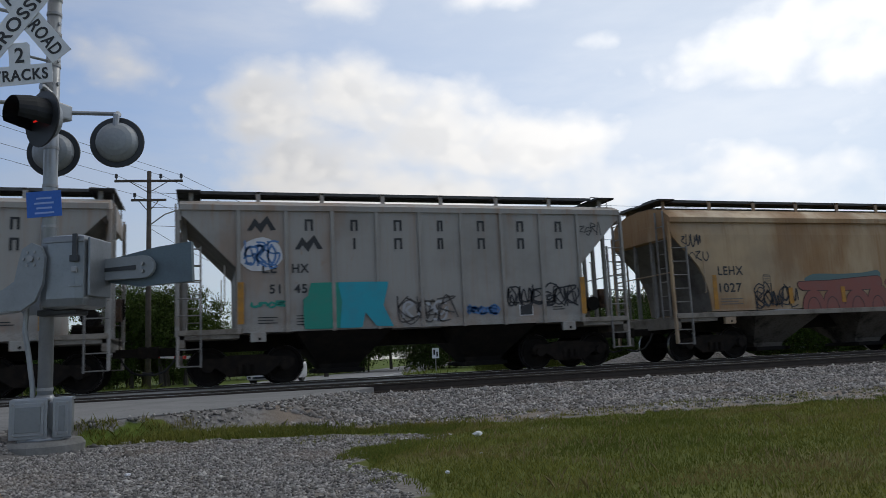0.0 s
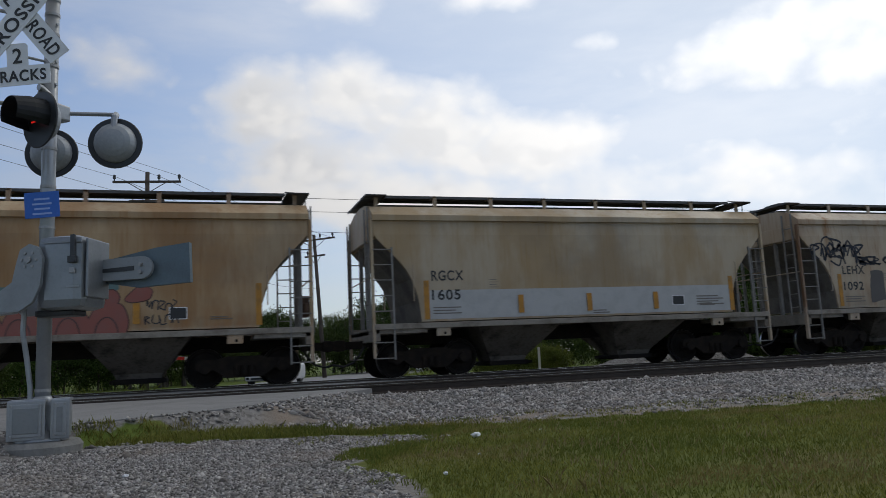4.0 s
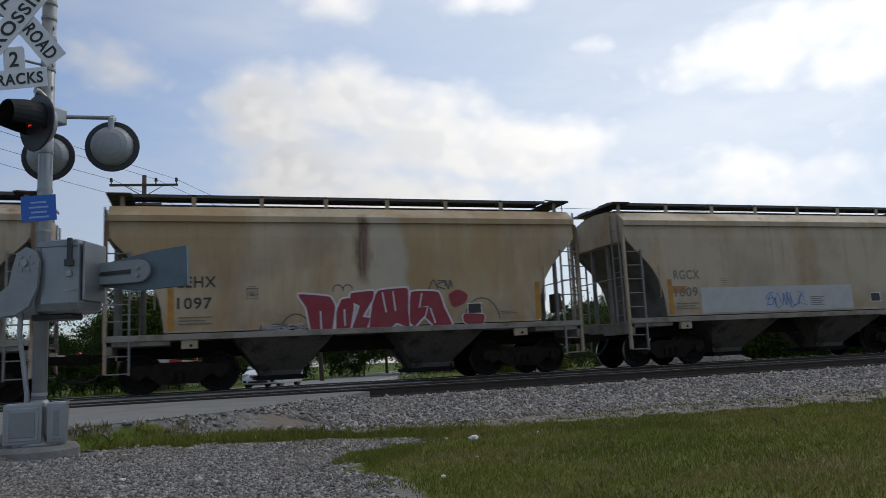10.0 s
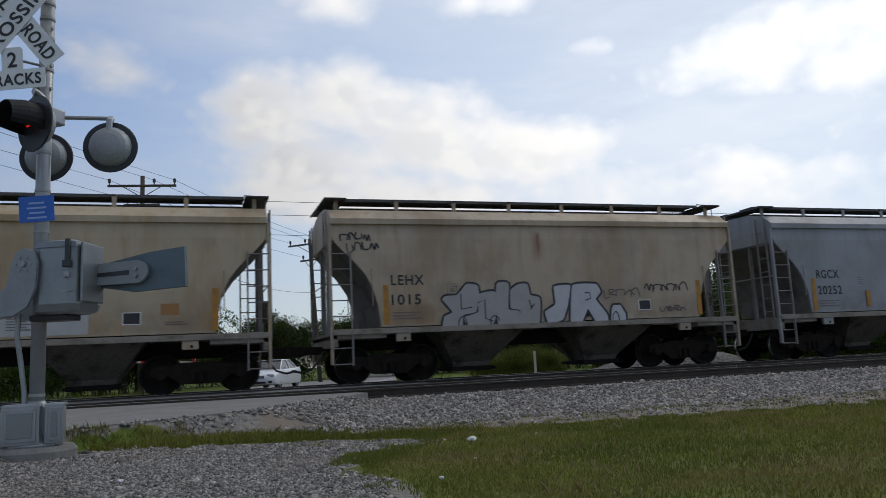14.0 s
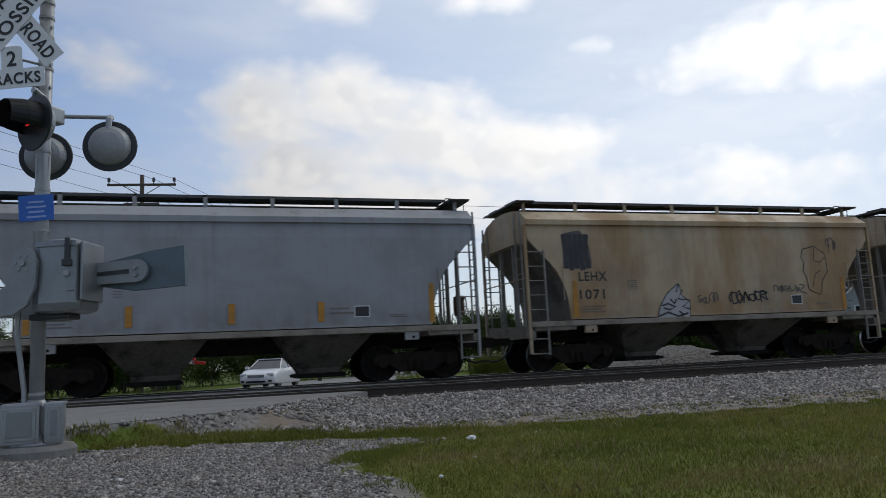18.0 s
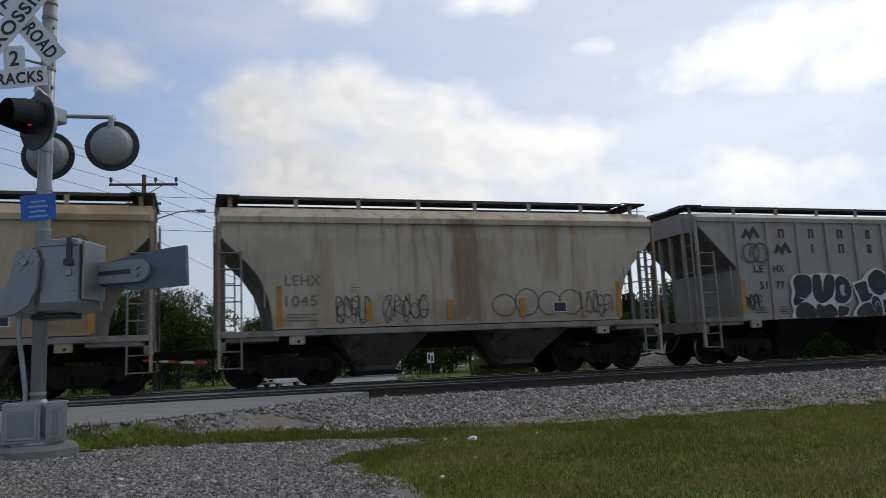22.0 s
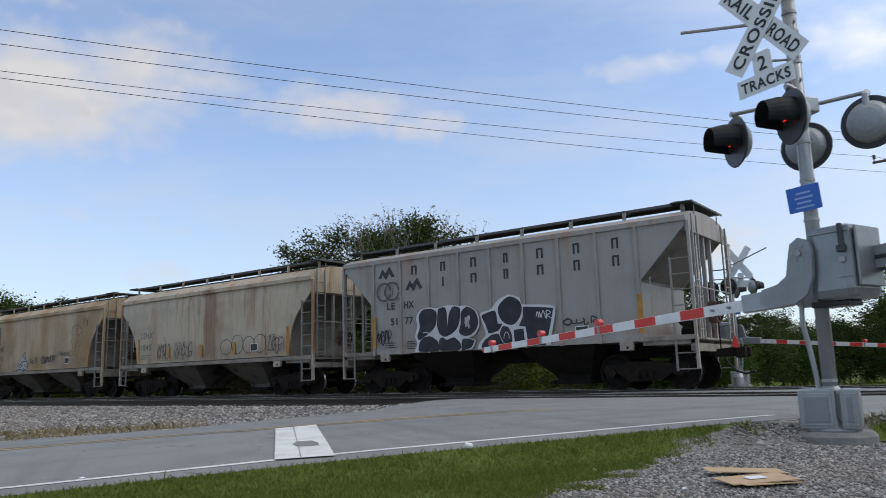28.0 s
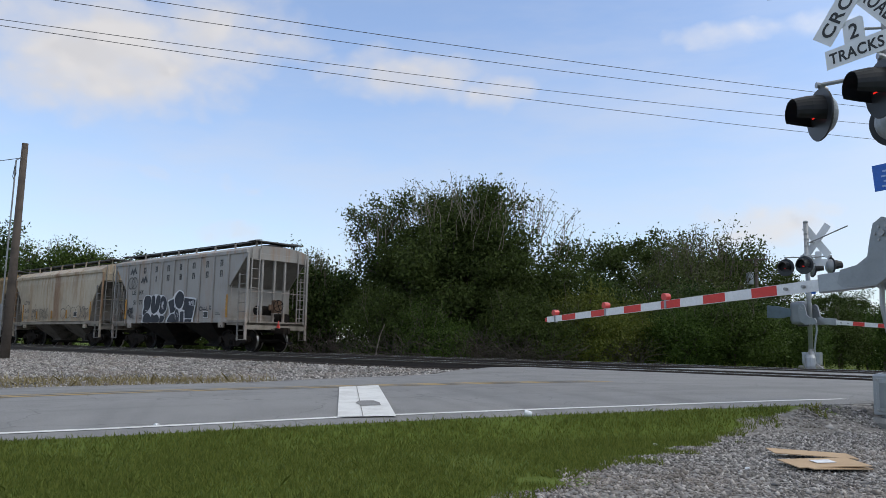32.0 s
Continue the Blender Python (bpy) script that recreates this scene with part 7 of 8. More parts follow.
def saloon(m, paint, label):
    """Four-door car, its nose along -x, wheels on z = 0."""
    car = holder("car", m, label, "car")
    side = [(-2.30, 0.26), (-2.40, 0.34), (-2.43, 0.48), (-2.40, 0.62), (-2.30, 0.73), (-2.05, 0.82), (-1.60, 0.91), (-1.12, 0.98), (0.3, 1.00), (1.70, 1.04), (2.20, 1.02), (2.36, 0.90), (2.40, 0.55), (2.30, 0.28), (1.70, 0.22), (-1.8, 0.22)]
    bm = bmesh.new()
    rows = []
    for y, s, k in ((-0.91, 0.82, 0.90), (-0.89, 0.885, 0.96), (-0.80, 0.94, 0.985), (-0.55, 0.985, 1.0), (0.0, 1.0, 1.01), (0.55, 0.985, 1.0), (0.80, 0.94, 0.985), (0.89, 0.885, 0.96), (0.91, 0.82, 0.90)):
        rows.append([bm.verts.new((x * (s if abs(x) > 1.75 else 1), y, 0.5 + (z - 0.5) * k)) for x, z in side])
    n = len(side)
    for p, q in zip(rows, rows[1:]):
        for i in range(n):
            bm.faces.new((p[i], p[(i + 1) % n], q[(i + 1) % n], q[i]))
    bm.faces.new(rows[0][::-1]), bm.faces.new(rows[-1])
    bmesh.ops.recalc_face_normals(bm, faces=bm.faces)
    smooth(part("body", bm, paint, car))
    cab = bmesh.new()
    lower = [(-1.18, -0.80), (1.75, -0.80), (1.75, 0.80), (-1.18, 0.80)]
    upper = [(-0.25, -0.60), (0.95, -0.60), (0.95, 0.60), (-0.25, 0.60)]
    v0 = [cab.verts.new((x, y, 0.97)) for x, y in lower]
    v1 = [cab.verts.new((x, y, 1.43)) for x, y in upper]
    for i in range(4):
        cab.faces.new((v0[i], v0[(i + 1) % 4], v1[(i + 1) % 4], v1[i]))
    cab.faces.new(v1)
    part("cabin_glass", cab, M["carglass"], car, "dark tinted glass")
    part("roof", boxes((-0.32, 1.02, -0.63, 0.63, 1.42, 1.47), bevel=0.02), paint, car)
    for y in (-1, 1):
        for (x0, z0), (x1, z1) in (((-1.10, 0.97), (-0.25, 1.44)), ((0.40, 0.98), (0.38, 1.44)), ((1.75, 0.98), (0.95, 1.44))):
            part("pillar", rods(((x0, y * 0.80, z0), (x1, y * 0.61, z1), 0.035), n=6), paint, car)
        part("mirror", boxes((-0.95, -0.75, y * 0.98 - 0.09, y * 0.98 + 0.09, 0.98, 1.12), bevel=0.03), paint, car)
        part("headlight", boxes((-2.31, -1.90, y * 0.67 - 0.17, y * 0.67 + 0.17, 0.60, 0.765), bevel=0.05), M["headlight"], car)
        part("fog_lamp", boxes((-2.36, -2.2, y * 0.68 - 0.09, y * 0.68 + 0.09, 0.34, 0.44), bevel=0.02), M["carglass"], car)
        part("door_handle", boxes((-0.1, 0.1, y * 0.92 - 0.015, y * 0.92 + 0.015, 0.80, 0.83)), paint, car)
        for x in (-1.48, 1.34):
            tyre = part("wheel", kept("tyre", lambda: lathe([(0.2, -0.10), (0.29, -0.105), (0.325, -0.08), (0.325, 0.08), (0.29, 0.105), (0.2, 0.10)], 24, "y")), M["rubber"], car)
            tyre.location = (x, y * 0.80, 0.325)
            rim = part("rim", kept("rim", lambda: lathe([(0.03, -0.112), (0.06, -0.112), (0.19, -0.095), (0.215, -0.09), (0.215, 0.09), (0.06, 0.112)], 20, "y")), M["chain"], tyre)
    grl = part("grille", boxes((-2.435, -2.36, -0.40, 0.40, 0.56, 0.70), bevel=0.015), M["carglass"], car)
    for k in range(3):
        part("grille_bar", boxes((-2.445, -2.43, -0.38, 0.38, 0.575 + 0.045 * k, 0.595 + 0.045 * k)), M["headlight"], grl)
    part("lower_grille", boxes((-2.445, -2.36, -0.48, 0.48, 0.32, 0.41), bevel=0.01), M["carglass"], car)
    part("number_plate", boxes((-2.46, -2.43, -0.16, 0.16, 0.43, 0.54)), M["plate"], car)
    return car


def heading(x, y, deg):
    return pose(x, y, road_z(y) - 0.02, 0, 0, deg)


saloon(heading(3.75, 40.5, 66), M["carwhite"], "white saloon car waiting at the crossing")
RED = saloon(pose(21.0, 78.0, -0.85, 0, 0, 62), M["carred"], "faded red saloon car driving up to the crossing")
saloon(pose(27.2, 96.0, -1.05, 0, 0, 52), M["carwhite"], "silver white car far down the road")

# marker post and road sign beyond the rails
mp = holder("marker_post", pose(11.0, 24.0, -0.55), "thin white marker post in the grass", "marker post")
part("post_shaft", boxes((-0.04, 0.04, -0.02, 0.02, 0, 1.2), bevel=0.008), M["white"], mp)
rs = holder("road_sign", pose(13.6, 45, -0.75), "square white road sign on a post", "road sign")
part("sign_post", rods(((0, 0, 0), (0, 0, 1.7), 0.03)), M["chain"], rs)
sb = part("sign_board", boxes((-0.22, 0.22, -0.035, -0.025, 1.1, 1.72), bevel=0.003), M["sign"], rs)
part("sign_symbol", boxes((-0.14, -0.02, -0.042, -0.036, 1.3, 1.62), (0.04, 0.14, -0.042, -0.036, 1.2, 1.5)), M["black"], sb)
kb = holder("guard_kerb", pose(9.0, 40, -0.72), "low white concrete kerb beside the road", "kerb")
part("kerb_block", boxes((-0.7, 0.7, -0.15, 0.15, 0, 0.28), bevel=0.03), M["white"], kb)

# ---------------------------------------------------------------- litter
cbx = holder("flattened_box", pose(-1.75, 6.20, land_z(-1.75, 6.2) + 0.015, 0, 0, 38), "flattened brown cardboard sheet on the gravel", "cardboard")
part("cardboard_panel", boxes((-0.30, 0.30, -0.095, 0.095, 0.02, 0.026)), M["card"], cbx).rotation_euler = (0.06, 0.05, 0)
cbx = holder("flattened_box", pose(-1.55, 5.75, land_z(-1.5, 5.75) + 0.02, 0, 0, 45), "flattened brown cardboard sheet with a pale label", "cardboard")
part("cardboard_panel", boxes((-0.25, 0.25, -0.16, 0.145, 0.018, 0.024)), M["card"], cbx).rotation_euler = (0.03, -0.03, 0)
part("cardboard_panel", boxes((-0.22, 0.24, -0.19, 0.09, 0.004, 0.01)), M["card"], cbx).rotation_euler = (0.0, 0.02, 0.15)
part("pale_label", boxes((-0.07, 0.07, -0.05, 0.05, 0.028, 0.031)), M["litter"], cbx).rotation_euler = (0.03, -0.03, 0)


def scrap(x, y, size, seed, name="litter", label="crumpled white litter lying in the grass"):
    rnd = random.Random(seed)
    bm = bmesh.new()
    bmesh.ops.create_icosphere(bm, subdivisions=2, radius=size)
    for v in bm.verts:
        v.co *= rnd.uniform(0.55, 1.15)
        v.co.z *= 0.6
    ob = part(name, bm, M["litter"])
    ob.location = (x, y, land_z(x, y) + size * 0.55)
    return tagged(ob, label, "litter", "scattered litter")


for i, (x, y, s) in enumerate(((2.62, 7.35, 0.05), (0.62, 9.4, 0.035), (1.62, 5.2, 0.022), (-0.55, 6.5, 0.025), (3.4, 7.5, 0.016), (-2.9, 6.0, 0.02), (-6.2, 3.4, 0.03), (-1.9, 5.3, 0.02), (2.2, 6.1, 0.014))):
    scrap(x, y, s, i)
cup = lathe([(0.022, 0), (0.03, 0.06), (0.03, 0.072), (0.026, 0.072), (0.018, 0.006)], 14)
cup = part("paper_cup", cup, M["litter"])
cup.matrix_basis = pose(-4.08, 5.94, land_z(-4.08, 5.94) + 0.035, 80, 0, -50)
tagged(cup, "white paper cup lying at the road edge", "litter")

# gravel heap behind the tracks
def heap():
    bm = bmesh.new()
    bmesh.ops.create_grid(bm, x_segments=60, y_segments=40, size=1)
    for v in bm.verts:
        x, y = v.co.x * 5.2, v.co.y * 3.4
        r = math.hypot(x / 5.0, y / 3.2)
        v.co = Vector((x, y, 1.25 * max(0.0, 1 - r * r) ** 1.3 * (1 + 0.12 * noise.noise((x, y, 3))) - 0.1 + 0.05 * noise.noise((x * 4, y * 4, 0))))
    ob = part("gravel_heap", bm, M["heapstone"])
    ob.location = (18.3, 26.6, -0.62)
    return tagged(ob, "grey gravel heap behind the tracks", "gravel heap")


def heap_mat(net, sh):
    p = ground_place(net)
    v = net.n("ShaderNodeTexVoronoi", None, Vector=p, Scale=16.0)
    g = net.n("ShaderNodeSeparateColor", None, Color=v.outputs[1]).outputs[0]
    net.put(sh, "Base Color", net.mix(g, (0.055, 0.052, 0.049), (0.21, 0.20, 0.19)))
    net.put(sh, "Roughness", 0.9)
    bumped(net, sh, v.outputs[0], 0.8, 0.05)


M["heapstone"] = material("heaped gravel", heap_mat)
heap()


# ---------------------------------------------------------------- house behind the trees
def house(m):
    hs = holder("house", m, "grey house with dark gabled roofs and white trim", "house")
    siding = worn("grey house siding", (0.33, 0.35, 0.38), (0.25, 0.26, 0.28), 0.7, 0.0, 1.5, 0.3)
    shingle = worn("dark roof shingles", (0.09, 0.085, 0.08), (0.05, 0.048, 0.045), 0.9, 0.0, 2.0, 0.6)
    part("wall", boxes((-7, 14, 0, 9, 0, 4.6)), siding, hs)
    part("roof", slab([(-7.6, 4.4), (14.6, 4.4), (12.5, 8.0), (-3.5, 8.0)], -0.6, 9.6), shingle, hs)
    for x, y, half, z0, z1 in ((-2.3, -0.9, 3.0, 5.5, 8.6), (0.6, -2.0, 2.1, 5.0, 7.1)):
        g = part("gable", slab([(x - half, z0), (x + half, z0), (x, z1)], y, y + 0.2), siding, hs)
        part("gable_wall", boxes((x - half + 0.3, x + half - 0.3, y + 0.02, y + 3, 0, z0)), siding, hs)
        part("gable_roof", slab([(x - half - 0.4, z0 - 0.2), (x, z1 + 0.25), (x + half + 0.4, z0 - 0.2), (x, z1 - 0.02)], y - 0.2, y + 5), shingle, hs)
        part("white_trim", slab([(x - half - 0.3, z0 - 0.25), (x, z1 + 0.12), (x + half + 0.3, z0 - 0.25), (x, z1 - 0.22)], y - 0.26, y - 0.21), M["white"], hs)
        wdw = part("window", boxes((x - 0.6, x + 0.6, y - 0.06, y + 0.03, z0 - 1.7, z0 - 0.3)), M["white"], hs)
        part("pane", boxes((x - 0.48, x + 0.48, y - 0.09, y - 0.065, z0 - 1.6, z0 - 0.4)), M["carglass"], wdw)
    return hs


house(pose(64.5, 62, -0.8, 0, 0, -38))

# ---------------------------------------------------------------- trees and hedges


def leaf_mesh(name, centres, size, seed, flat=0.0):
    """Small folded leaves round the given centres (x, y, z, spread, count)."""
    g = np.random.default_rng(seed)
    pts = np.concatenate([g.normal((x, y, z), (s, s, s * 0.75), (n, 3)) for x, y, z, s, n in centres])
    n = len(pts)
    a = g.normal(size=(n, 3))
    a /= np.linalg.norm(a, axis=1)[:, None]
    b = np.cross(a, g.normal(size=(n, 3)))
    b /= np.linalg.norm(b, axis=1)[:, None]
    k = size * g.uniform(0.6, 1.3, (n, 1))
    v = np.stack([pts - a * k, pts + b * k * 0.5, pts + a * k, pts - b * k * 0.5], 1).reshape(-1, 3)
    me = bpy.data.meshes.new(name)
    me.vertices.add(4 * n), me.loops.add(4 * n), me.polygons.add(n)
    me.vertices.foreach_set("co", v.ravel())
    me.loops.foreach_set("vertex_index", np.arange(4 * n))
    me.polygons.foreach_set("loop_start", np.arange(0, 4 * n, 4))
    me.update(calc_edges=True)
    return me


def limb(bm, rnd, start, way, length, r, depth, tips, forks=3):
    """A crooked branch that forks."""
    p, w0 = Vector(start), Vector(way).normalized()
    pts = [p.copy()]
    for _ in range(4):
        w0 = (w0 + Vector((rnd.uniform(-0.3, 0.3), rnd.uniform(-0.3, 0.3), rnd.uniform(-0.1, 0.25)))).normalized()
        p = p + w0 * length / 4
        pts.append(p.copy())
    tube(pts, r, 5, bm, 0.5)
    tips.append((p, depth))
    if depth:
        for _ in range(forks):
            side = Vector((rnd.uniform(-1, 1), rnd.uniform(-1, 1), rnd.uniform(0.0, 0.8))).normalized()
            limb(bm, rnd, pts[rnd.randrange(2, 5)], w0 * 0.7 + side, length * rnd.uniform(0.5, 0.72), r * 0.5, depth - 1, tips, forks)


def tree(name, seed, tall, wide, leaf, size, count, label, low=0.25, category="tree", twiggy=0, trunk=0.2, spread=0.55):
    rnd = random.Random(seed)
    ob = holder(name, pose(0, 0, 0), label, category)
    bm, tips = bmesh.new(), []
    stems = 1 if low > 0.2 else 4
    for i in range(stems):
        a = rnd.uniform(0, 6.28)
        off = Vector((math.cos(a), math.sin(a), 0)) * (0 if stems == 1 else wide * 0.3)
        tube([off + Vector((0, 0, -0.4)), off * 1.1 + Vector((0.05, 0, tall * 0.2)), off * 1.2 + Vector((rnd.uniform(-0.2, 0.2), 0.1, tall * 0.45))], trunk, 7, bm, 0.6)
        for _ in range(6):
            w0 = Vector((rnd.uniform(-1, 1), rnd.uniform(-1, 1), rnd.uniform(0.3, 1.3)))
            limb(bm, rnd, off * 1.1 + Vector((0, 0, tall * rnd.uniform(0.18, 0.45))), w0, tall * rnd.uniform(0.25, 0.42), trunk * 0.45, 2, tips)
    part("trunk", bm, M["bark"], ob)
    clumps = []
    tries = 0
    while len(clumps) < 110 and tries < 3000:
        tries += 1
        x, y, z = rnd.uniform(-1, 1), rnd.uniform(-1, 1), rnd.uniform(-1, 1)
        r = math.sqrt(x * x + y * y + z * z)
        if 0.35 < r < 1.0:
            bulge = 1 + 0.38 * noise.noise((x * 2 + seed, y * 2, z * 2))
            clumps.append((x * wide * bulge, y * wide * bulge, tall * (0.87 if twiggy > 200 else 1.0) * (low + (1 - low) * (0.5 + 0.5 * z * bulge)), spread * rnd.uniform(0.5, 1.1), int(count / 110)))
    for p, dep in tips:
        if dep == 0 and p.z > tall * low:
            clumps.append((p.x, p.y, p.z, spread * 0.55, int(count / 400) + 2))
    part("crown", leaf_mesh("crown", clumps, size, seed), leaf, ob)
    if twiggy:
        tw, spots = bmesh.new(), []
        for _ in range(twiggy):
            a, r = rnd.uniform(0, 6.28), wide * math.sqrt(rnd.random()) * 0.95
            top = tall * (low + (1 - low) * (0.5 + 0.5 * math.sqrt(max(0.0, 1 - (r / wide) ** 2))))
            p = Vector((r * math.cos(a), r * math.sin(a), top * (0.85 if twiggy > 200 else 0.92)))
            pts = [p]
            w0 = Vector((p.x * 0.06, p.y * 0.06, 1)).normalized()
            for _k in range(4):
                w0 = (w0 + Vector((rnd.uniform(-0.3, 0.3), rnd.uniform(-0.3, 0.3), 0))).normalized()
                pts.append(pts[-1] + w0 * rnd.uniform(0.22, 0.42) * (1.5 if twiggy > 200 else 1.0))
                spots.append((*pts[-1], 0.09, 4))
            tube(pts, 0.015, 4, tw, 0.4)
        part("twig_tangle", tw, M["deadwood"] if twiggy > 200 else M["twig"], ob, "bare grey twigs")["kind"] = "stuff"
        part("sparse_leaves", leaf_mesh("sparse", spots, 0.055, seed + 1), M["leaf_pale"], ob)
    return ob


def polar(yaw, r, z=-0.7):
    a = radians(yaw)
    return Vector((-math.sin(a) * r, math.cos(a) * r, z))


def brush(seed, long_, tall):
    """A tangle of dead vines along the foot of the thicket."""
    rnd = random.Random(seed)
    bm = bmesh.new()
    for _ in range(280):
        x = rnd.uniform(-long_, long_)
        pts = [Vector((x, rnd.uniform(-0.5, 0.5), 0))]
        w0 = Vector((rnd.uniform(-0.5, 0.5), rnd.uniform(-0.5, 0.2), 1)).normalized()
        for _k in range(5):
            w0 = (w0 + Vector((rnd.uniform(-0.5, 0.5), rnd.uniform(-0.4, 0.4), rnd.uniform(-0.45, 0.15)))).normalized()
            pts.append(pts[-1] + w0 * tall * 0.25)
        tube(pts, 0.014, 3, bm, 0.5)
    return bm


big = tree("thicket", 11, 8.8, 5.6, M["leaf_dark"], 0.085, 85000, "large dark vine-covered thicket behind the tracks", 0.06, "thicket", 230, 0.22, 0.55)
big.location = polar(39.6, 38.0)
oak = tree("oak_tree", 21, 8.0, 4.2, M["leaf_dark"], 0.11, 23000, "dark green spreading tree in the far tree line", 0.28, "tree")
elm = tree("elm_tree", 22, 7.2, 3.4, M["leaf"], 0.105, 19000, "green leafy tree in the far tree line", 0.2, "tree", 24)
bush = tree("shrub", 23, 3.6, 2.7, M["leaf"], 0.08, 15000, "green tangled shrub beside the tracks", 0.02, "shrub", 14, 0.08, 0.5)
dim = tree("shrub", 24, 4.2, 3.0, M["leaf_dark"], 0.085, 16000, "dark tangled shrub beside the tracks", 0.02, "shrub", 14, 0.08, 0.5)
pale = tree("pale_tree", 25, 6.4, 2.2, M["leaf_pale"], 0.08, 3500, "thin pale half-bare tree", 0.2, "tree", 90, 0.1, 0.5)
sunny = tree("shrub", 27, 3.7, 2.6, M["leaf_sunny"], 0.075, 15000, "yellow-green sunlit shrub beside the tracks", 0.02, "shrub", 8, 0.08, 0.5)
for ob in (oak, elm, bush, dim, pale, sunny):
    ob["group"] = "trees and shrubs of the tree line"
PLANTS = [  # which, yaw, range, scale, turn
    (oak, 73, 62, 1.05, 10), (elm, 68, 66, 1.15, 50), (oak, 64, 70, 1.0, 90), (elm, 60, 72, 1.15, 140), (pale, 57, 60, 1.0, 30), (oak, 54, 74, 1.05, 200), (elm, 78, 60, 1.1, 80), (elm, 51, 60, 0.95, 10),
    (dim, 53, 45, 0.8, 15), (bush, 56, 48, 0.85, 75), (dim, 59, 52, 0.8, 130), (bush, 62, 57, 0.85, 190), (dim, 65, 63, 0.85, 250), (bush, 68, 70, 0.9, 310), (dim, 71, 80, 0.9, 20),
    (pale, 51.5, 40, 0.85, 20), (dim, 49.5, 41, 1.15, 60), (dim, 45.0, 33.5, 0.75, 100), (bush, 42.0, 32.0, 0.65, 30), (dim, 35.0, 33.0, 0.75, 10), (sunny, 31.5, 35.0, 0.95, 80), (dim, 30.5, 40, 1.0, 120), (dim, 38.0, 43, 1.2, 70), (dim, 41.5, 43, 1.2, 10), (dim, 35.0, 42, 1.1, 200),
    (sunny, 28.3, 38, 0.85, 160), (oak, 26.8, 60, 1.18, 40), (dim, 26.0, 42, 0.9, 200), (bush, 24.0, 38, 0.8, 240), (pale, 22.8, 50, 1.22, 70), (oak, 20.2, 66, 1.14, 300), (dim, 22.0, 44, 1.0, 0), (bush, 20.5, 40, 0.9, 35),
    (dim, 18.5, 45, 0.85, 75), (bush, 17.0, 43, 0.75, 15), (oak, 14.0, 85, 0.85, 15), (dim, 14.5, 50, 0.8, 150), (bush, 12.0, 54, 0.9, 190), (elm, 10.0, 80, 0.75, 0), (dim, 9.5, 58, 0.9, 100), (bush, 7.0, 60, 1.0, 45),
    (dim, 5.0, 64, 1.0, 22), (elm, 4.6, 62, 1.03, 60), (elm, 1.7, 60, 0.98, 200), (bush, 2.0, 66, 1.05, 200), (dim, -1.0, 70, 1.05, 20), (bush, -4.0, 74, 1.2, 120), (oak, -5.0, 96, 0.95, 70), (dim, -7.0, 74, 1.25, 0), (elm, -9.5, 92, 0.9, 40), (dim, -11, 76, 1.3, 80),
    (oak, -13.5, 88, 1.0, 130), (dim, -15.5, 74, 1.3, 190), (bush, -17.5, 80, 1.3, 10), (elm, -20, 88, 0.9, 20), (dim, -22, 78, 1.3, 60), (sunny, -21.0, 36, 0.34, 40), (sunny, -23.2, 35, 0.42, 10), (sunny, -25.4, 36, 0.40, 200), (bush, -24.5, 78, 1.2, 110), (dim, -27, 72, 1.2, 160), (oak, -29, 90, 0.9, 10),
    (bush, -30.0, 52, 1.0, 10), (oak, -32.0, 82, 0.82, 200), (dim, -32.5, 50, 1.0, 50), (bush, -34.5, 46, 1.05, 90), (pale, -36.0, 60, 0.95, 60), (elm, -36.5, 64, 0.95, 130), (dim, -37.0, 46, 1.0, 170), (elm, -39.4, 66, 1.14, 20), (bush, -39.5, 44, 1.0, 240),
    (oak, -41.8, 64, 0.95, 33), (sunny, -42.0, 45, 0.9, 280), (bush, -44.5, 42, 0.74, 320), (sunny, -47.0, 42, 0.62, 0), (bush, -49.5, 40, 0.62, 55), (dim, -52, 42, 0.8, 85), (oak, -56, 60, 1.0, 40), (dim, -58, 46, 1.0, 10), (bush, -63, 46, 1.1, 60), (oak, -68, 60, 1.1, 0)]
used = set()
for src, yaw, r, s, turn in PLANTS:
    spot = Matrix.Translation(polar(yaw, r)) @ near_dir(turn)
    if src in used:
        ob = copy_thing(src, spot)
    else:
        ob = src
        ob.matrix_basis = spot
        used.add(src)
    ob.scale = (s, s * (0.9 + 0.2 * ((yaw * 7) % 1)), s)
for i, (yaw, r, turn) in enumerate(((43, 32.5, 43), (37, 32.0, 37), (40, 31.5, 40), (31, 36, 31), (47, 35, 47))):
    ob = part("dead_vines", brush(50 + i, 2.8, 1.5), M["bark"])
    ob.matrix_basis = Matrix.Translation(polar(yaw, r, -0.6)) @ near_dir(turn)
    tagged(ob, "grey tangle of dead vines under the thicket", "undergrowth", kind="stuff")
st = part("dead_branch", tube([(0, 0, 0), (0.12, 0, 0.7), (0.25, 0.05, 1.3), (0.5, 0.05, 1.75)], 0.035, 5, None, 0.5), M["deadwood"])
st.matrix_basis = Matrix.Translation(polar(46.2, 31.5, -0.55))
tagged(st, "bleached dead branch standing by the rails", "branch")

# ---------------------------------------------------------------- loose stones and grass


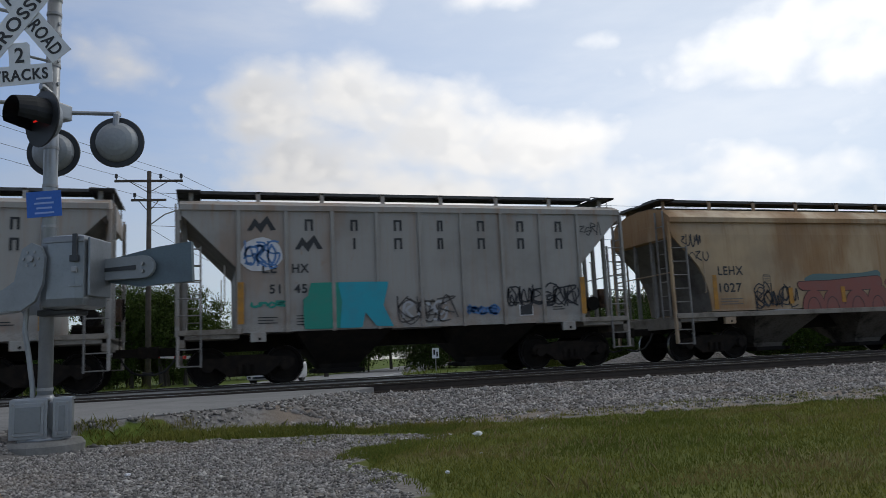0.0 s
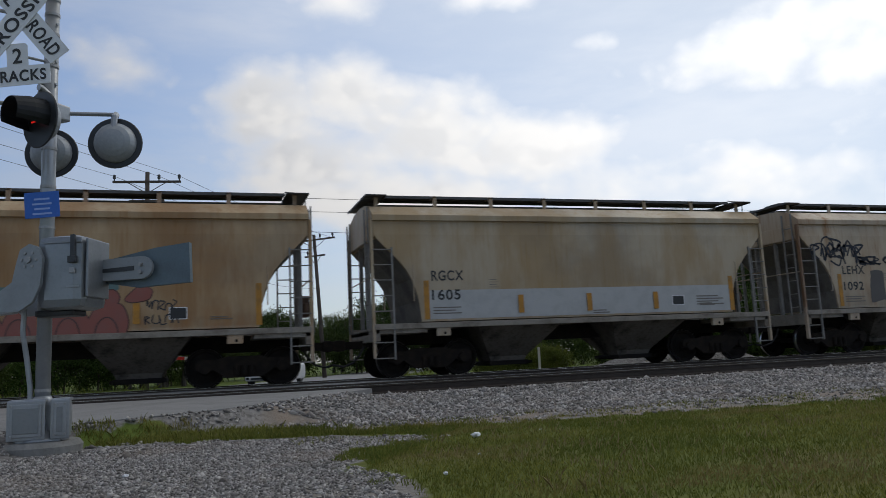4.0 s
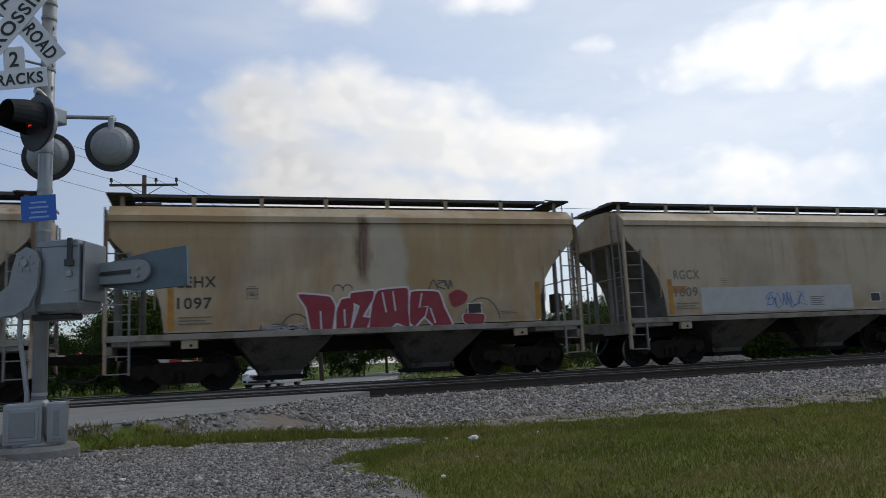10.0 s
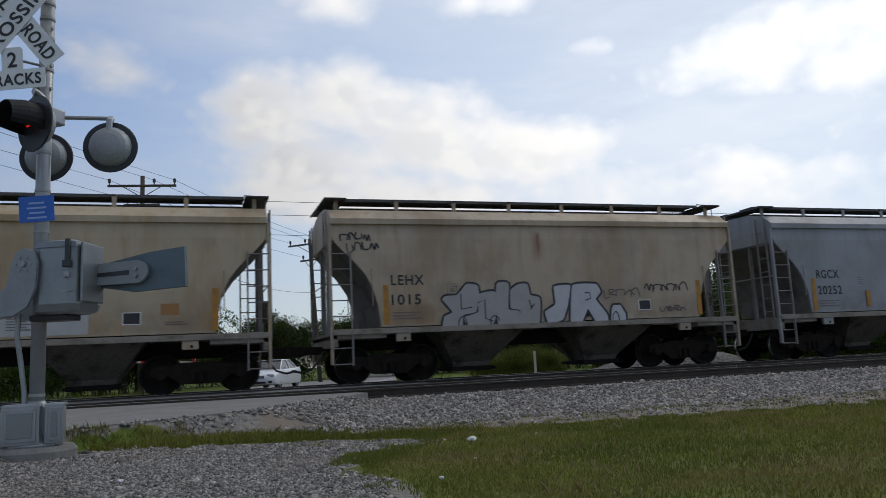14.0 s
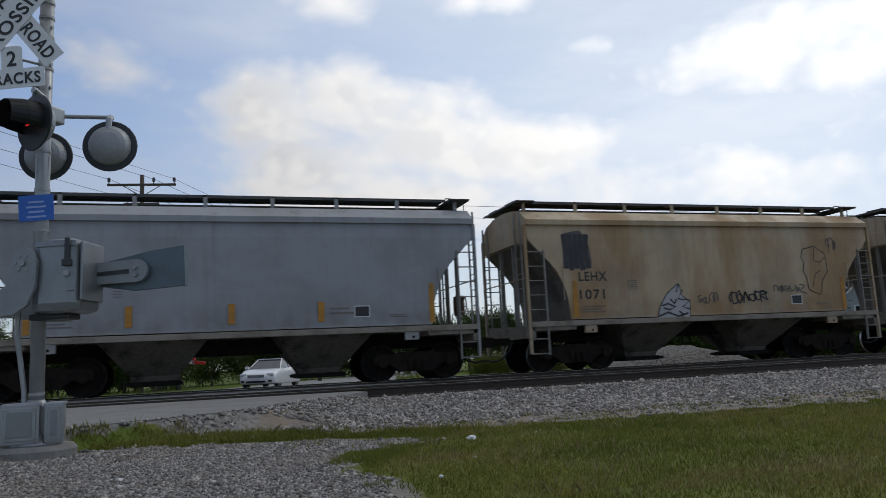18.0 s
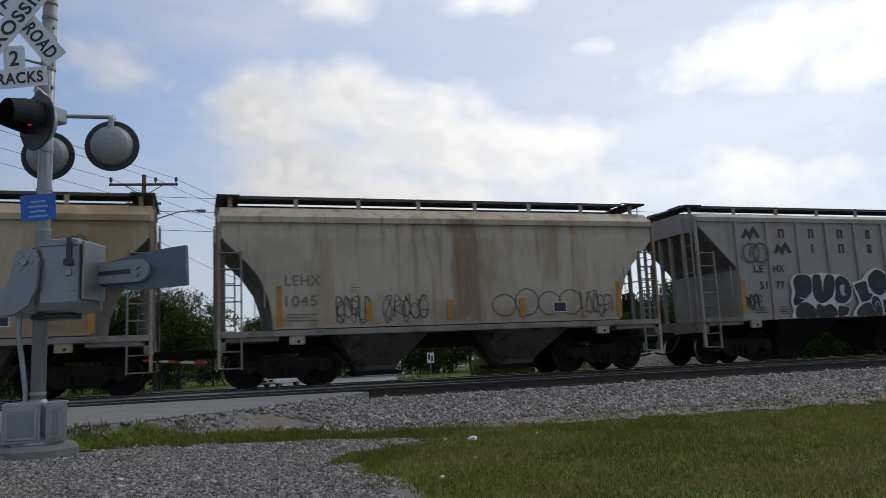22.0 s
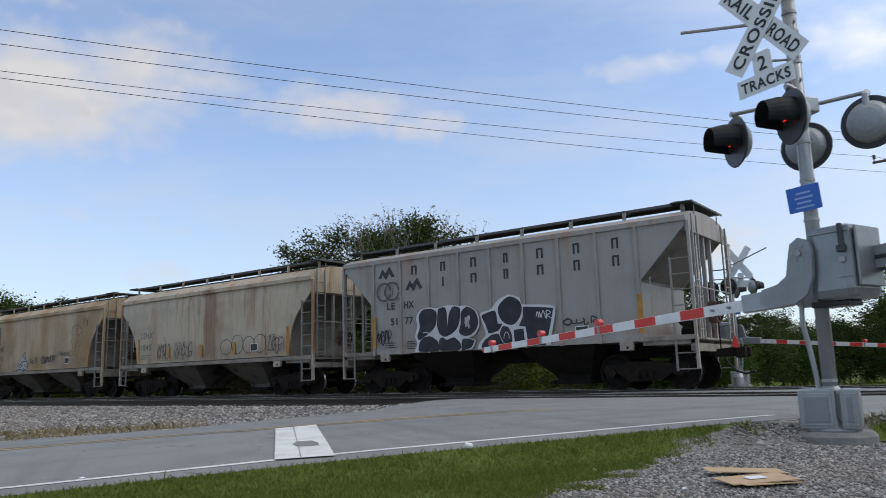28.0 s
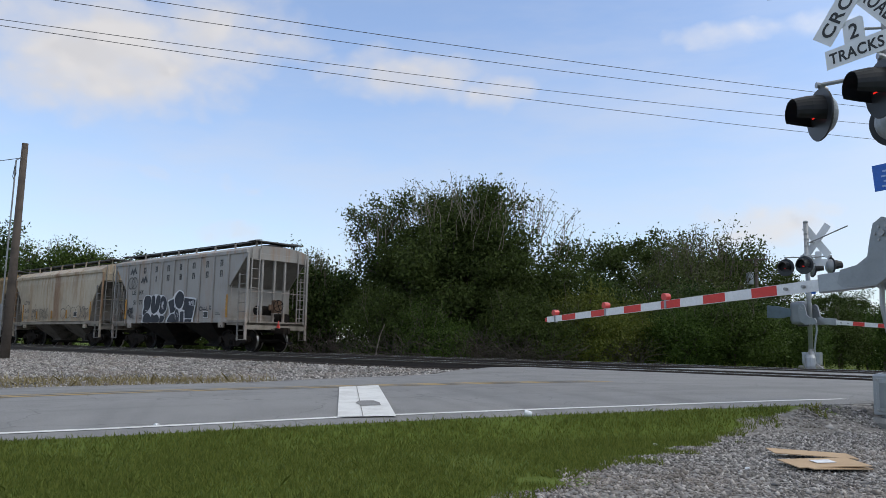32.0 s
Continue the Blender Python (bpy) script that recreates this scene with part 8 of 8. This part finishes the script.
def scatter(name, spots, size, seed, mat, label, category, squash=0.7):
    """Many small broken stones in one mesh: skewed eight-sided lumps."""
    g = np.random.default_rng(seed)
    n = len(spots)
    base_v = np.array([(1, 0, 0), (0, 1, 0), (-1, 0, 0), (0, -1, 0), (0, 0, 1), (0, 0, -1)], float)
    tri = np.array([(0, 1, 4), (1, 2, 4), (2, 3, 4), (3, 0, 4), (1, 0, 5), (2, 1, 5), (3, 2, 5), (0, 3, 5)])
    v = base_v[None] + g.normal(0, 0.28, (n, 6, 3))
    s = size * g.lognormal(0, 0.32, (n, 1, 1))
    v = v * s * g.uniform(0.7, 1.3, (n, 1, 3))
    v[:, :, 2] *= squash
    a = g.uniform(0, 6.28, n)
    c, e = np.cos(a)[:, None], np.sin(a)[:, None]
    x, y = v[:, :, 0] * c - v[:, :, 1] * e, v[:, :, 0] * e + v[:, :, 1] * c
    v = np.stack([x, y, v[:, :, 2]], -1) + spots[:, None, :]
    f = (tri[None] + 6 * np.arange(n)[:, None, None]).reshape(-1, 3)
    me = bpy.data.meshes.new(name)
    me.vertices.add(6 * n), me.loops.add(3 * len(f)), me.polygons.add(len(f))
    me.vertices.foreach_set("co", v.ravel())
    me.loops.foreach_set("vertex_index", f.ravel())
    me.polygons.foreach_set("loop_start", np.arange(0, 3 * len(f), 3))
    me.update(calc_edges=True)
    return tagged(part(name, me, mat), label, category, kind="stuff")


def spots_in(seed, count, x0, x1, y0, y1, keep, lift=0.0):
    g = np.random.default_rng(seed)
    out = []
    for x, y in zip(g.uniform(x0, x1, count), g.uniform(y0, y1, count)):
        if keep(x, y):
            out.append((x, y, land_z(x, y) + lift))
    return np.array(out)


def off_road(x, y, gap=0.05):
    return x > near_edge(y) + gap or x < far_edge(y) - gap


def fuzzy(x, y):
    """Bare ground, with a ragged edge."""
    k = 0.35
    return turf_at(x + k * noise.noise((x * 2, y * 2, 5)), y + k * noise.noise((x * 2, y * 2, 9))) < 0.5


scatter("pad_gravel", spots_in(1, 66000, -3.2, 2.6, 2.8, 9.1, lambda x, y: off_road(x, y) and fuzzy(x, y) and (y > 4.5 or random.random() < 0.8), 0.002), 0.0112, 1, M["stones"], "loose grey gravel on the pad by the signal", "gravel")
scatter("ballast", spots_in(2, 62000, -4, 26, 8.0, 14.6, lambda x, y: off_road(x, y, 0.0) and fuzzy(x, y) and (y > 11.4 or random.random() < between([(7.5, 0.06), (9.3, 0.12), (9.8, 0.75), (11.4, 1.0)], y)), 0.006), 0.026, 2, M["stones"], "crushed grey ballast beside the near rails", "ballast")
scatter("ballast", spots_in(3, 80000, -44, -4.5, 1.0, 14.6, lambda x, y: x < far_edge(y) - 0.05 and fuzzy(x, y) and x > -13 - 2.2 * y, 0.006), 0.028, 3, M["stones"], "crushed grey ballast beside the near rails", "ballast")
scatter("ballast", spots_in(4, 16000, -40, 40, 14.3, 21.6, lambda x, y: off_road(x, y, 0.1), 0.0), 0.036, 4, M["stones"], "crushed grey ballast between the rails", "ballast")
scatter("ballast", spots_in(6, 9000, 26, 60, 9.4, 14.6, lambda x, y: fuzzy(x, y), 0.0), 0.045, 6, M["stones"], "crushed grey ballast beside the near rails", "ballast")


def blades(name, spots, tall, seed, mat, label):
    g = np.random.default_rng(seed)
    n = len(spots)
    a = g.uniform(0, 6.28, n)
    h = tall * g.lognormal(0, 0.35, n)
    wv = np.stack([np.cos(a), np.sin(a), 0 * a], 1) * (0.0035 + 0.02 * h)[:, None]
    bend = g.normal(0, 0.45, (n, 2)) * h[:, None]
    mid = np.c_[bend * 0.4, h * 0.6]
    tip = np.c_[bend, h * 0.95]
    v = np.stack([spots - wv, spots + wv, spots + mid + wv * 0.6, spots + tip, spots + mid - wv * 0.6], 1).reshape(-1, 3)
    me = bpy.data.meshes.new(name)
    me.vertices.add(5 * n), me.loops.add(5 * n), me.polygons.add(n)
    me.vertices.foreach_set("co", v.ravel())
    me.loops.foreach_set("vertex_index", np.arange(5 * n))
    me.polygons.foreach_set("loop_start", np.arange(0, 5 * n, 5))
    me.update(calc_edges=True)
    return tagged(part(name, me, mat), label, "grass", kind="stuff")


def grassy(x, y):
    k = 0.50
    return off_road(x, y, 0.05) and turf_at(x + k * noise.noise((x * 3.1, y * 3.1, 15)), y + k * noise.noise((x * 3.1, y * 3.1, 19))) > 0.5


def thin(x, y):
    return grassy(x, y) and random.random() < 0.85 + 0.6 * noise.noise((x * 1.3, y * 1.3, 2))


blades("lawn_grass", spots_in(11, 200000, 0.8, 12, 3.0, 10.2, thin), 0.024, 11, M["blade"], "short mown green grass beside the gravel")


def verge(seed, count, y0, y1, deep):
    """Spots along the road's near edge."""
    g = np.random.default_rng(seed)
    out = []
    for y, u in zip(g.uniform(y0, y1, count), g.uniform(0.04, deep, count)):
        x = near_edge(y) + u
        if thin(x, y):
            out.append((x, y, land_z(x, y)))
    return np.array(out)


blades("lawn_grass", verge(12, 210000, 0.2, 9.2, 5.5), 0.028, 12, M["freshblade"], "short mown green grass along the road")
blades("grass_strip", spots_in(13, 26000, -2.4, 3.2, 8.5, 11.0, grassy), 0.058, 13, M["blade"], "longer green grass strip behind the signal")
blades("dry_grass", spots_in(14, 20000, -2.4, 12, 3.5, 11.2, lambda x, y: grassy(x, y) and noise.noise((x * 1.7, y * 1.7, 7)) > 0.12), 0.05, 14, M["dryblade"], "dry straw-coloured grass among the green")
blades("dry_grass", spots_in(15, 90000, -34, -9, -8.0, 8.6, lambda x, y: far_edge(y) - 2.3 < x < far_edge(y) - 0.05 and noise.noise((x * 0.6, y * 1.2, 7)) > -0.45), 0.10, 15, M["dryblade"], "dry straw-coloured grass along the far road edge")
blades("dry_grass", spots_in(17, 14000, 0.9, 16, 7.4, 9.9, lambda x, y: off_road(x, y) and turf_at(x, y) < 0.5 and noise.noise((x * 1.1, y * 2.2, 4)) > -0.05), 0.03, 17, M["blade"], "thin grass struggling through the dirt by the ballast")
blades("tall_grass", spots_in(16, 34000, -14, 34, 23.0, 36.0, lambda x, y: off_road(x, y, 0.2)), 0.24, 16, M["freshblade"], "unmown grass behind the tracks")



# ---------------------------------------------------------------- what moves
def gone(t):
    """How far the train has rolled, in metres."""
    k = t / 10
    late = min(1.0, max(0.0, (t - 28.0) / 2.2))
    return 54.866 * k - 0.828 * k * k + 0.170 * k ** 3 - 0.027 * k ** 4 + 0.25 * late * late * (3 - 2 * late)


def motions():
    # the red car comes up behind the waiting one
    came = [(0.0, 46.0, 140.0), (20.0, 46.0, 140.0), (22.0, 33.0, 108.0), (24.5, 18.5, 70.0), (26.0, 13.6, 58.5), (27.5, 9.6, 49.0), (32.0, 9.6, 49.0)]
    walk(RED, [(t, pose(x, y, -0.75, 0, 0, 66)) for t, x, y in came])
    rolling = [i / 10 for i in range(321)]
    for car in TRAIN:
        u = car["u"]
        walk(car, [(float(t), pose(u - gone(t), FAR, 0)) for t in range(33)])
        for ax in car.children:
            if "roll" in ax:
                x, y, z = ax.location
                walk(ax, [(t, pose(x, y, z) @ Matrix.Rotation(-gone(t) / 0.463, 4, "Y")) for t in rolling])


motions()
